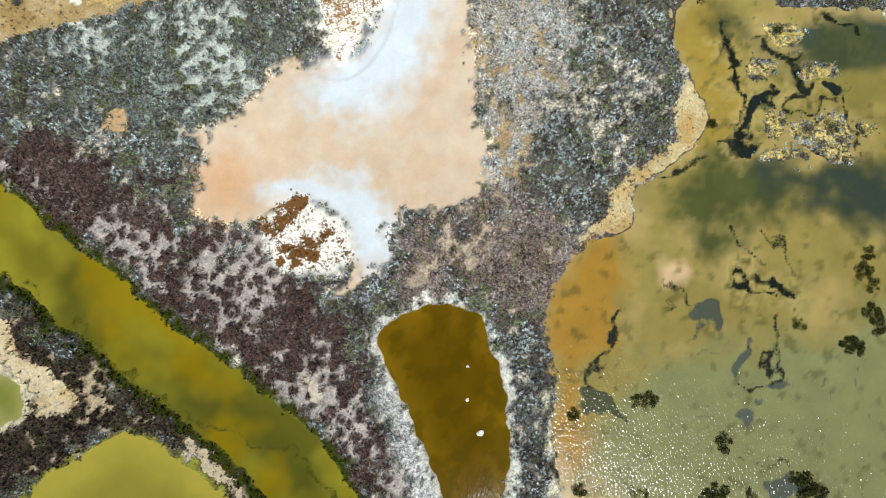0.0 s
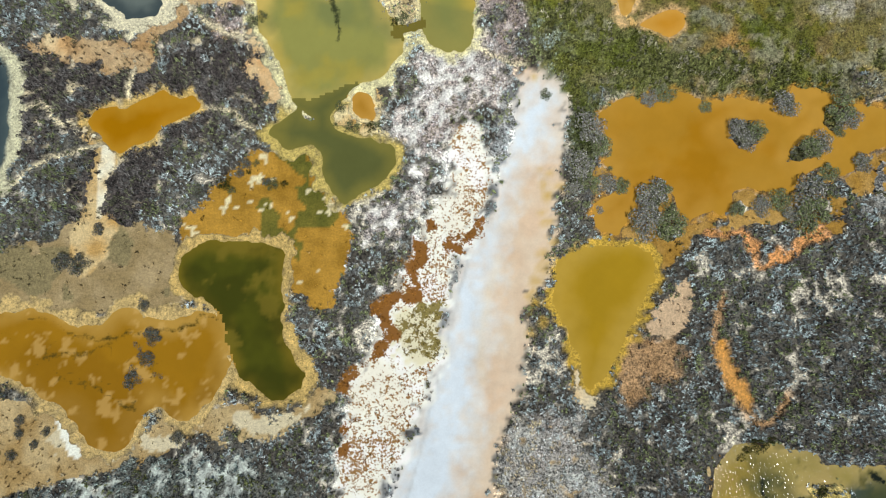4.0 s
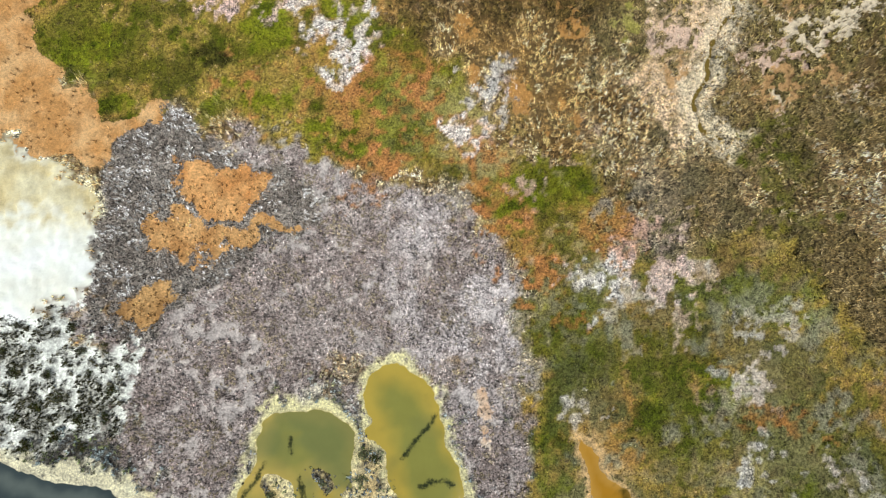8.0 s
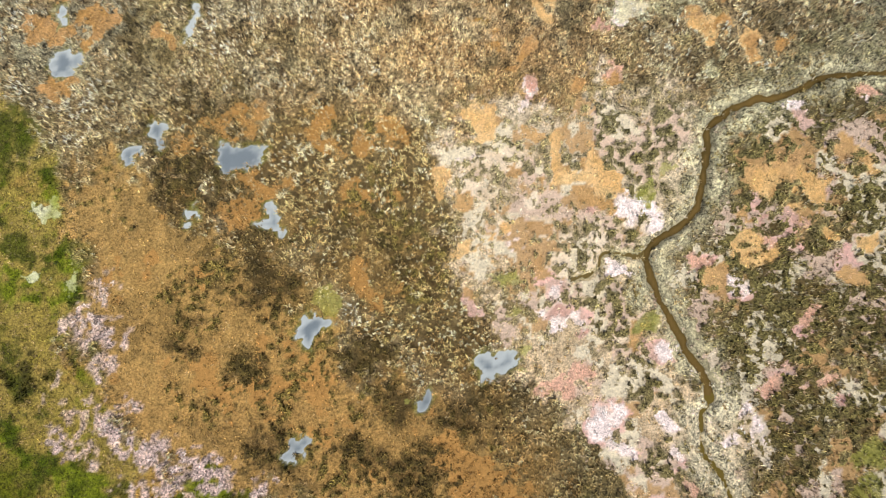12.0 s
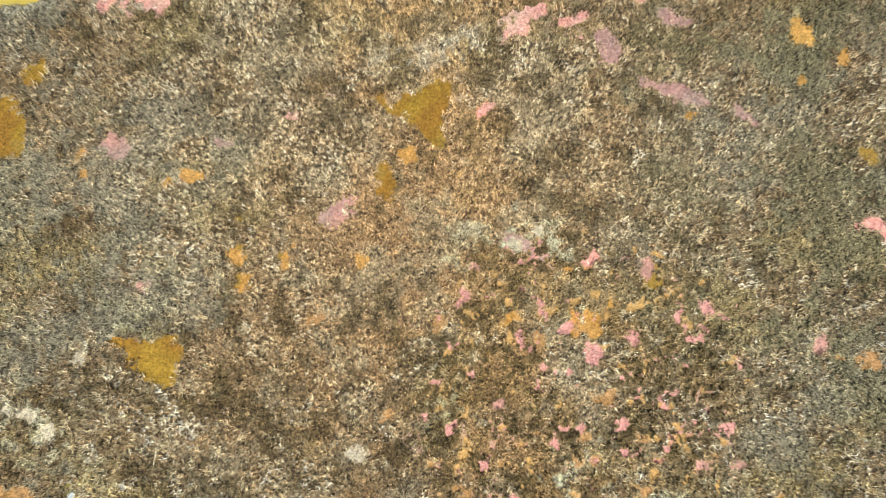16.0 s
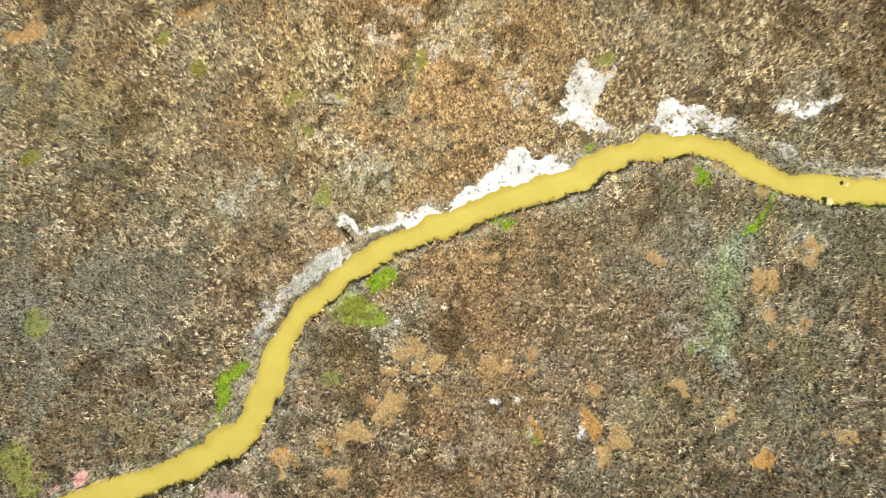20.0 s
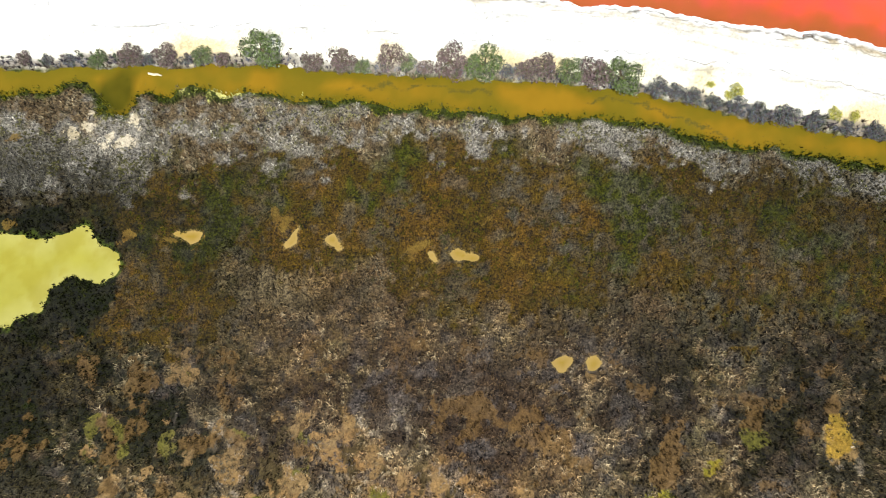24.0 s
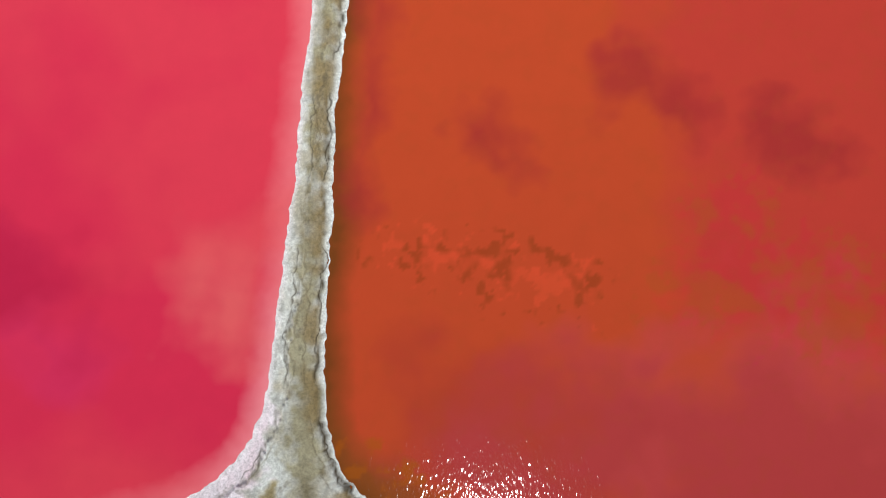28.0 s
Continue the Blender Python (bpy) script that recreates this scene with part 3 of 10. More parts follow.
PLAN["pink_h"] = [(17.5, 187.2), (19.3, 186), (21, 184.5), (18.8, 184.7)]
PLAN["pink_i"] = [(5.5, 189.9), (9.5, 187.4), (9.9, 186.4), (7.5, 187.2)]
PLAN["pink_j"] = [(19.4, 210.1), (22.9, 209.8), (23.1, 209.1), (19.8, 209)]
PLAN["orange_a"] = [(32, 209.3), (33.3, 209), (34.6, 207.5), (33.4, 205.6), (32, 207.5)]
PLAN["orange_b"] = [(-6.6, 201.6), (-3, 201.6), (-0.5, 202.9), (1.5, 203.4), (0.5, 200.8), (-0.1, 197.1), (-1.4, 197), (-2.3, 200.3), (-5.5, 200.8)]
PLAN["orange_c"] = [(-5.4, 195.5), (-4.4, 195.5), (-4.4, 193.9), (-3.5, 193.4), (-4.5, 192.5), (-5.7, 193.3)]
PLAN["orange_d"] = [(-38.4, 204.7), (-35.6, 205.5), (-35.9, 203.3), (-38, 202.7)]
PLAN["orange_e"] = [(-42, 201.8), (-37.7, 201.8), (-37.6, 195.7), (-41.7, 195.7)]
PLAN["orange_f"] = [(11.5, 182.6), (12.8, 182.6), (12.9, 180.1), (11.8, 180.3)]
PLAN["orange_g"] = [(-29.3, 180.3), (-26.8, 179.7), (-24.2, 180.8), (-22.7, 180.2), (-22.8, 177.1), (-24.3, 175.8), (-26.7, 177.1), (-28.3, 178.7)]
PLAN["network"] = [(-32.1, 269.2), (-18.3, 271.2), (-3, 270.8), (7.3, 266.8), (8.8, 259.9), (3.3, 260.9), (-2.8, 263.3), (-7.9, 264.3), (-15.4, 260.6), (-21.3, 257), (-27.8, 255.6), (-31.1, 260.4)]
PLAN["patch_gold_a"] = [(17.9, 264.1), (20.4, 265.4), (22.4, 265.2), (22.9, 262.1), (20.9, 261.3)]
PLAN["patch_gold_b"] = [(23.7, 267.3), (26.3, 268.1), (26, 266.5), (24.5, 266)]
PLAN["patch_gold_c"] = [(34.7, 272.6), (36.5, 272.3), (37.2, 269.5), (36.1, 268.2), (34.6, 268.4)]
PLAN["moss_hook"] = [(-36.5, 274.4), (-34.9, 273.9), (-32.8, 272.3), (-33.2, 270.2), (-35.6, 268.1), (-37.2, 268.6), (-34.7, 270.2), (-35.1, 272.3)]
PLAN["moss_band"] = [(-42.7, 288.8), (-38.1, 289.1), (-27.9, 290.7), (-20.4, 294.3), (-2.6, 296.2), (12.6, 295.3), (27.7, 294.3), (46.9, 290.4), (46.4, 277.6), (24.9, 279.9), (20, 282.9), (7.6, 280.3), (0.1, 280.7), (-2.4, 284.7), (-9.5, 284.7), (-18, 284.1), (-20.8, 277), (-27.3, 276.5), (-32.3, 275.4), (-41.9, 275.3)]
PLAN["moss_dark"] = [(-42.7, 289), (-28.4, 289.6), (-26.7, 285), (-26, 281.5), (-28.4, 278), (-42, 276.8)]
PLAN["canal_scrub"] = [(-43.3, 298.9), (-28.2, 296.9), (-25.7, 298.5), (-18, 300.1), (-2.6, 298.3), (12.6, 297.1), (22.7, 296.6), (27.7, 295.1), (47, 292.6), (46.9, 290.1), (27.7, 294.1), (12.6, 295), (-2.6, 295.5), (-17.9, 294.3), (-21.4, 293.3), (-27.9, 290.7), (-42.7, 289)]
PLAN["pool_yellow"] = [(-39.6, 286.8), (-36.5, 286.3), (-34.5, 286.1), (-32.4, 286.6), (-30.5, 287.6), (-29.5, 287.6), (-29, 286.1), (-27.1, 285.1), (-27.2, 283.4), (-28.7, 282.6), (-30.2, 282.9), (-31, 283.2), (-32, 282.3), (-33.2, 281.8), (-33.4, 279.8), (-34.4, 280.3), (-35.4, 279.6), (-37.1, 278.6), (-39.1, 278)]
PLAN["puddle_a"] = [(-12.2, 286), (-11.5, 286.6), (-11, 287.7), (-10.8, 287.3), (-11.1, 286.2), (-11.8, 285.6)]
PLAN["puddle_b"] = [(-9, 286.5), (-8, 287.1), (-7.2, 286.6), (-6.9, 285.9), (-8.2, 286)]
PLAN["puddle_c"] = [(2.9, 285.6), (4, 286), (5.4, 285.4), (4, 285), (3.3, 285.2)]
PLAN["puddle_d"] = [(-21.9, 287.4), (-20.9, 287.7), (-19.6, 287.4), (-20.2, 286.5), (-21.6, 286.7)]
PLAN["puddle_e"] = [(11.1, 276), (12.7, 276.6), (13.3, 276.1), (12.4, 274.8), (11.7, 275.5)]
PLAN["puddle_f"] = [(14.1, 275.9), (15.6, 276.5), (16.2, 275.8), (14.9, 275.2)]
PLAN["puddle_g"] = [(0.8, 285.5), (1.4, 285.6), (1.6, 284.6), (1.1, 284.4)]
PLAN["canal_amber"] = [(-41.4, 301.9), (-36.8, 301.7), (-31.8, 301.8), (-26.8, 302.1), (-21.7, 301.9), (-16.8, 302.1), (-12.8, 302.2), (-9.2, 301.7), (-4.3, 301.3), (0.7, 301.3), (5.7, 301.1), (10.6, 300.7), (14.6, 300.5), (18.5, 299.8), (22.9, 299.2), (26.8, 298), (30.2, 297.2), (35, 296.7), (40.7, 295.5), (46.6, 294.4), (46.5, 291.8), (40.3, 293.6), (36.4, 294.2), (32.6, 294.7), (28.7, 295.2), (24.8, 296.2), (21.9, 296.9), (18, 297.2), (13.1, 297.5), (8.1, 297.9), (3.2, 298.4), (-1.7, 298.6), (-6.7, 299), (-11.7, 299.2), (-16.7, 299.7), (-19.7, 300.1), (-21.7, 300.5), (-22.6, 299.1), (-25.7, 300.1), (-26.1, 298.1), (-27.1, 297.2), (-28.6, 298), (-29.4, 300), (-30.8, 301.1), (-31.5, 300.3)]
PLAN["canal_amber"] += [(-36.7, 299.5), (-41.2, 299.3)]
PLAN["brine_pink"] = [(-42.3, 310.8), (-36.3, 310.7), (-30.3, 311), (-26.4, 311.7), (-21.4, 312.7), (-17.5, 314.5), (-14.6, 317), (-13.2, 319.5), (-12.2, 322.6), (-12.1, 326.1), (-11.1, 334.5), (-10.7, 339.5), (-10.3, 344.6), (-10, 349.7), (-9.3, 354.9), (-9.2, 360.7), (-9.1, 368.2), (-48.6, 368)]
PLAN["brine_red"] = [(-5.1, 368.2), (-5.5, 360.7), (-5.7, 357.6), (-6.2, 352.3), (-6.6, 347.2), (-6.7, 342.1), (-6.7, 337.1), (-7, 332.1), (-7, 327.2), (-7.1, 322.4), (-6, 316.6), (-3.5, 313.6), (-0.5, 311.2), (2.9, 309.3), (6.9, 309), (10.8, 308.6), (15.7, 307.7), (20.6, 307.8), (24, 306.8), (28.8, 306.2), (33.6, 305.7), (37.5, 305.2), (40.7, 304.3), (46.5, 302.8), (49.4, 314.5), (52.1, 368.5)]
PLAN["brine_apron"] = [(-42.2, 309.5), (-36.2, 309.5), (-30.3, 309.8), (-25.3, 310.5), (-19.9, 311.3), (-16.4, 311.8), (-13.5, 313.5), (-12.3, 316.5), (-11.7, 320), (-11.5, 322.6), (-12.7, 322.1), (-15.1, 317.5), (-21.4, 313), (-36.3, 310.8), (-42.3, 310.9)]
PLAN["road"] = [(-42.1, 308.3), (-36.2, 308.4), (-26.2, 308.6), (-16.3, 309.6), (-11.4, 311.3), (-6.5, 311.4), (-1.5, 309.5), (8.3, 308.3), (18.1, 307.3), (27.8, 305.6), (46.5, 302.1), (46.3, 298.3), (37.3, 300.5), (25.3, 302.5), (15.7, 303.8), (3.5, 304.4), (-6.3, 305.3), (-16.2, 305.7), (-36, 305.4), (-41.9, 305.1)]
PLAN["dike_base"] = [(-43.1, 304.7), (-11.8, 304.9), (3.2, 304.1), (18, 302.7), (27.8, 301.6), (46.7, 298.3), (46.6, 294.9), (30.2, 297.4), (22.9, 299.6), (18, 300.2), (5.7, 301.5), (-9.3, 302.1), (-36.9, 302.1), (-42.9, 302)]
PLAN["road_sand"] = [(17.1, 306), (23, 305.5), (32.6, 304.3), (46.5, 301.3), (46.4, 299), (37.3, 300.8), (27.8, 302.5), (18.1, 304.1)]
PLAN["vein_a"] = [(22.9, 24.6), (23.3, 22.4), (23.7, 20.3), (24.4, 18.2), (24.5, 16.3), (25.2, 14.5), (25.4, 12.4)]
PLAN["vein_b"] = [(27.2, 22.4), (28.7, 21.3), (29.4, 19.9), (30.3, 18.9), (29.5, 17.8), (29.7, 16.5), (30.9, 16.2), (32.5, 16.6)]
PLAN["vein_c"] = [(24.3, 5.8), (24.5, 4.2), (25.9, 3.1)]
PLAN["vein_d"] = [(27.1, 5.7), (28.7, 3.2), (29.2, 1.1)]
PLAN["vein_e"] = [(26.6, -2.3), (26.7, -5.3), (26.8, -7.8), (25.1, -8.7), (23.6, -7.7), (24.7, -6.3), (24.5, -4.3)]
PLAN["vein_f"] = [(23.3, -15.2), (25, -15.4), (27.2, -15.3)]
PLAN["vein_g"] = [(13.9, -2.2), (12.8, -3.6), (11.4, -5.6), (10.7, -8.1), (11.7, -9.6), (13.3, -11.7)]
PLAN["vein_h"] = [(26.7, 17.9), (28.2, 17.3), (29.5, 16.7)]
PLAN["vein_i"] = [(23.6, 13.5), (25.2, 13.1), (27.4, 14.2)]
PLAN["vein_j"] = [(18, 1.3), (18.4, -1.2), (19.5, -2), (20.7, -1.5)]
PLAN["vein_k"] = [(33.5, 16.7), (34.5, 15.9), (34.9, 14.4), (34.6, 12.8), (35.3, 11.7)]
PLAN["vein_l"] = [(17.9, 10.7), (19.5, 12), (21.6, 12.7)]
PLAN["vein_m"] = [(-41, 39.5), (-36.9, 37.4), (-33.4, 37.4), (-30.4, 38.3), (-26.8, 38.6), (-23.3, 39)]
PLAN["vein_n"] = [(-38.9, 35.9), (-35.3, 36.1), (-33.1, 37.1)]
PLAN["vein_o"] = [(-37.3, 33.7), (-34.2, 32.9), (-31.2, 31.9)]
PLAN["vein_p"] = [(-3, 77.9), (-4, 75.9), (-5.9, 74)]
PLAN["vein_q"] = [(-1.7, 71.6), (-2.8, 72.2), (-4.4, 71.6)]
PLAN["vein_r"] = [(-15.6, 75.7), (-15.6, 74.6)]
PLAN["vein_s"] = [(-15.1, 72.4), (-13.8, 68.1), (-13.3, 65.6), (-13.6, 64.6)]
PLAN["vein_t"] = [(-45.3, 5.2), (-40, 1.1), (-36.9, -1.5), (-31.7, -5.5), (-26.6, -9.3), (-21.6, -11.6), (-19.1, -12.7), (-13.7, -15), (-10.7, -18.4)]
PLAN["vein_u"] = [(-20.3, 69.2), (-18.4, 72.2), (-17.9, 73.5)]
PLAN["vein_v"] = [(-6.7, 299.8), (-2.8, 300.5), (1.2, 300.3), (5.7, 300.1)]
PLAN["vein_w"] = [(15, 299.2), (19.5, 298.5), (24.3, 297.6), (27.7, 296.7)]
PLAN["pan_crack"] = [(-14.7, 20.5), (-11.7, 19.4), (-9.3, 20.2), (-7, 23.8), (-5.5, 29.6), (-4.5, 33.5), (-3.2, 38), (-2.4, 41.6), (-1.6, 44.6)]
PLAN["pan_edge_line"] = [(-0.5, 33.5), (-0.7, 36.5), (-0.1, 40), (1, 44.1)]
PLAN["ochre_dots"] = [(4.8, 52.2, 0.25), (5.2, 50.7, 0.3), (5.7, 49.7, 0.25), (5, 48.4, 0.25), (5.4, 47.4, 0.3), (5.7, 45.5, 0.3), (5, 44.3, 0.25), (4.9, 43.1, 0.3), (6.1, 42.2, 0.35), (4.2, 42, 0.3), (3.9, 40.7, 0.3), (4.7, 39.9, 0.35), (3.8, 39.4, 0.25), (3.6, 37.7, 0.25), (4.9, 38.5, 0.25), (4.3, 60.6, 0.25), (5.6, 51.8, 0.25), (6.7, 50.5, 0.25)]
PLAN["flat_slit"] = [(-14.5, 32.7), (-13.2, 33.6)]
PLAN["mud_dark"] = [(22.6, 25.1), (24.2, 25.2), (26.2, 23.6), (28, 23.3), (29.7, 21.7), (31.8, 21.5), (32.5, 24.9), (37.6, 24.6), (40, 21.1), (34.8, 20.5), (31.2, 20.8), (29.2, 20.2), (28.1, 21), (25.6, 22.1), (23.9, 23.5)]
PLAN["lagoon_grass"] = [(19.5, 25.7), (24.2, 25.6), (24.5, 20.8), (25.2, 14), (23.6, 13), (20.6, 13.5), (20, 17.2), (20.4, 20.9)]
PLAN["lagoon_mud_north"] = [(20.2, 25.4), (23.2, 24.9), (26.6, 20.7), (30.1, 20.7), (36.1, 20.6), (42.5, 18), (42.1, 13.5), (35.8, 15.5), (30.8, 16.1), (27.7, 14.1), (24.6, 12.7), (22.8, 15.7), (21.5, 20.8)]
PLAN["apron_east"] = [(19, 27), (20, 20.3), (20.3, 16.7), (22.5, 14.7), (16.5, 10.1), (14, 8.9), (12.9, 5.9), (11.8, 4.5), (15.4, 5.9), (16, 8.8), (20.6, 11.7), (23.7, 13.7), (23.4, 17.2), (20.5, 20.8), (20, 25.9)]
PLAN["orange_fringe"] = [(19, 25.7), (20.2, 27.6), (22.2, 27.3), (22.7, 23.5), (22, 20.7), (20.1, 20.3), (19.4, 22.5)]
PLAN["star_bare"] = [(-33.6, 15.9), (-32.3, 16.7), (-32, 18), (-31.3, 17.2), (-30.7, 15.6), (-31.5, 15.1), (-32.3, 15.8)]
PLAN["bare_south"] = [(-14.7, -6.7), (-13.4, -7.2), (-12.7, -8.7), (-13.2, -10.2), (-14.2, -8.7)]
PLAN["bare_bank"] = [(-45, -0.6), (-41.4, -1.4), (-39.8, -5.4), (-37.2, -6), (-34.7, -8), (-35.1, -9.5), (-37.6, -10.6), (-38.7, -8.4), (-40.8, -5.9), (-44.8, -5.4)]
PLAN["bare_bank_south"] = [(-26.1, -12), (-24.1, -12.5), (-21.6, -15), (-19.6, -16.9), (-20.1, -17.9), (-22.5, -15.9), (-25.1, -14)]
PLAN["salt_west_bank"] = [(-8.7, -5.8), (-7.2, -6.8), (-5.7, -11.3), (-2.3, -17.6), (-1.4, -21.4), (-3.9, -21.4), (-5.3, -16.1), (-7.2, -11.7), (-8.2, -8.8)]
PLAN["salt_east_bank"] = [(6.2, -8), (7.4, -9), (7.1, -12.9), (7.6, -16.2), (7.9, -18.6), (7.2, -17.2), (6.6, -13.8), (6.4, -9.9)]
PLAN["heath_south"] = [(-45.6, 12.7), (-39.5, 14.4), (-32.2, 12.2), (-25.4, 6.4), (-20.8, 5.9), (-18.3, 6.3), (-17.7, 2.3), (-13.7, 1.2), (-12.2, -1.8), (-10.7, -5.8), (-6.7, -13.7), (-4.8, -21.3), (-7.3, -21.3), (-13.7, -11.7), (-21.7, -5.7), (-31.9, 2.5), (-37.2, 6.6), (-42.5, 10.8)]
PLAN["heath_west_bank"] = [(-45.2, 4.2), (-39, -0.5), (-33.8, -4.5), (-30.2, -7.5), (-26.6, -10), (-21.6, -14.5), (-16.6, -18.8), (-16.6, -22.6), (-21.5, -22.1), (-23.5, -15.4), (-27.1, -12.5), (-29.6, -11), (-32.6, -11.9), (-38.4, -15.7), (-41.2, -19.1), (-44.2, -18.1)]
PLAN["heath_mid"] = [(-7.1, 6.4), (1.6, 8.1), (10.7, 7), (13.6, 4.9), (9, 2.9), (7.4, -0.6), (6.4, -3.1), (1.9, -2), (-3.1, 0.1), (-6.6, -0.9), (-8.6, 1.1)]
PLAN["heath_pale"] = [(1.4, 30.3), (9.8, 30.2), (9, 21.6), (6.8, 13.7), (3.6, 9.6), (1.6, 11.2), (1.5, 16.4), (1.3, 23.8)]
PLAN["heath_teal"] = [(-40.1, 25.2), (-27.8, 26.1), (-16.5, 25.9), (-14.5, 24.9), (-16.5, 21.3), (-20.5, 17.3), (-22.5, 14.3), (-26.1, 14.3), (-32.6, 14.4), (-39.8, 16.5)]
PLAN["scrub_dark_north"] = [(-46.5, 59), (-42.2, 62.9), (-32.2, 63.8), (-21.2, 63.7), (-20.2, 58.8), (-25.1, 56.4), (-30.9, 53), (-33.2, 47.3), (-33, 42.1), (-38.3, 42.2), (-36.6, 48.3), (-35.8, 53.1), (-37.4, 56), (-46.3, 56.1)]
PLAN["bare_paths"] = [(-42.2, 62.9), (-39.2, 64.9), (-34.3, 65.3), (-32.2, 63.3), (-30.3, 66.3), (-27.4, 69.8), (-23.3, 68.7), (-20.8, 67.2), (-22.8, 66.7), (-26.8, 68.2), (-29.2, 64.8), (-32.1, 60.8), (-36.2, 62.8)]
PLAN["thicket_lake"] = [(7, 61.9), (9.6, 61.3), (11.5, 57.5), (11.2, 54.4), (9.3, 50.7), (7.2, 50.7), (6.9, 56)]
PLAN["thicket_lake_north"] = [(9.5, 58.1), (13.7, 59.1), (17.8, 59.1), (22.9, 58.5), (28.1, 58.4), (28, 56.8), (22.9, 57.9), (17.8, 58.3), (12.6, 58.1)]
PLAN["thicket_east"] = [(32.4, 52.5), (35, 54.1), (42.7, 54), (42.2, 47.7), (33.6, 48.3), (32.3, 50.4)]
PLAN["thicket_corner"] = [(13.3, 49.1), (16.9, 50.6), (17.8, 47), (16.7, 43.9), (15.2, 43.9), (12.7, 47)]
PLAN["scrub_green_east"] = [(5.2, 68.5), (10.6, 66.4), (14.5, 64.4), (20.4, 62.4), (35.2, 62.2), (35, 58.3), (31.1, 59.8), (27.1, 58.4), (20.3, 58.9), (17.3, 59.9), (10.4, 58), (6.5, 60.5), (4.1, 64.5)]
PLAN["dark_rings"] = [(-7.7, 130.9, 2.1), (-5.7, 126.8, 2), (-7.6, 121.6, 2), (-2.7, 120.6, 2.9), (2.8, 117.1, 2.1), (-4.1, 113.5, 2.9), (2.3, 114.2, 2.4), (-17.8, 129.7, 1.8), (-15.2, 122.9, 2.3), (-23.4, 131.7, 1.3), (-16.4, 136.8, 2.8), (1.4, 125.6, 2.5), (7.7, 115.2, 2.2), (10.1, 113.2, 2.5), (-19.6, 143.6, 3), (-24.3, 146.3, 2.5)]
PLAN["green_blobs"] = [(-20.2, 109.9, 3.5), (-10, 109.3, 3), (-4.5, 108.8, 3), (8, 98.6, 3), (9.4, 94.2, 3), (8.8, 89.3, 3), (7.7, 85.5, 2.5), (1.6, 107.7, 2), (27, 102, 3), (28.6, 94.1, 2), (16.3, 94.2, 1.5), (-6, 102.2, 2.5), (-37.8, 119.4, 4), (-35.5, 113.1, 4.5), (-31.3, 110, 4), (-28.4, 114.6, 3), (17.4, 82.6, 4), (28.8, 98, 2.5)]
PLAN["green_blobs_east"] = [(17.1, 82.1, 2.5), (18, 78.5, 3), (11, 82.2, 2), (7.1, 88, 2.5), (15.4, 75.4, 2.5), (20.9, 75.4, 3.5), (25.1, 67.8, 3.5), (32, 75.8, 3), (29.3, 62.3, 3), (10.5, 62.5, 3), (17.6, 66.4, 2)]
PLAN["brown_blobs"] = [(-10, 104.8, 3.5), (-4.5, 104.2, 2.5), (-8, 99.2, 2.75), (-6, 116.5, 2.5), (6.3, 89.4, 1.5), (12.8, 94.2, 2), (-19.6, 106.8, 2), (3.9, 93.3, 1.5), (1, 100.2, 2)]
PLAN["white_tufts"] = [(1.3, 107.1, 0.89), (2.4, 108.2, 0.8), (2, 105, 0.99), (1.2, 105.3, 0.7), (3, 104, 0.5), (-11.8, 112.8, 1.49), (-13.6, 114.1, 0.99), (-9.5, 112.5, 1.09), (-11.5, 110.1, 0.6), (-11.8, 108.5, 0.45), (10.1, 89.7, 0.8), (11.6, 89.6, 0.89), (12.8, 89.4, 0.45), (-0.7, 102.3, 0.4), (9.8, 78.4, 0.89), (24.8, 73.3, 0.7)]
PLAN["lilac_tufts"] = [(-26, 120.3, 1.2), (-26.4, 117.7, 1.4), (-22.8, 117.2, 1.3), (-20.8, 115.8, 1.4), (-18.2, 117.6, 1.1), (-21.9, 120.3, 1.3), (-30.2, 124, 1.5), (-31.8, 125.1, 1.5), (-29.2, 124.6, 1.1), (16.2, 93.2, 1.5), (17.1, 90.3, 1.2)]
PLAN["pale_tufts_east"] = [(9.9, 78.8, 1.2), (11.2, 89.5, 1.7), (14.8, 87.9, 1.7), (24.9, 73.3, 1.2), (31.3, 72.2, 1.1), (34.1, 68.7, 2), (24.2, 81, 1.3), (17.4, 90, 1.5), (26.5, 86.2, 1.2)]
PLAN["dark_blobs"] = [(-37.7, 128, 2.1), (-23.4, 110.4, 1.5)]
PLAN["grey_pool_ring"] = [(-36.1, 143.7, 1.5), (-34.3, 136.7, 1), (-37.1, 137.5, 0.9)]
PLAN["pink_patches"] = [(13.8, 123.5, 1.7), (12.9, 125, 1.4), (10.5, 133.1, 1.7), (9.5, 134.7, 1.4), (22.3, 138.4, 1.6), (20, 131, 1.8), (29.5, 129, 2.3), (31.5, 128, 1.5), (34.9, 137.6, 1.3), (30.5, 141.3, 1.7), (26.3, 136.4, 1.2), (16.7, 117.6, 1.7), (18.6, 116.1, 1.9), (20.2, 120, 1.5), (8.6, 137.7, 1.3), (2.9, 134.2, 1), (12.3, 121.5, 1.1), (27, 117.1, 1.4), (31.2, 133, 1.1), (27.1, 143.9, 1.3)]
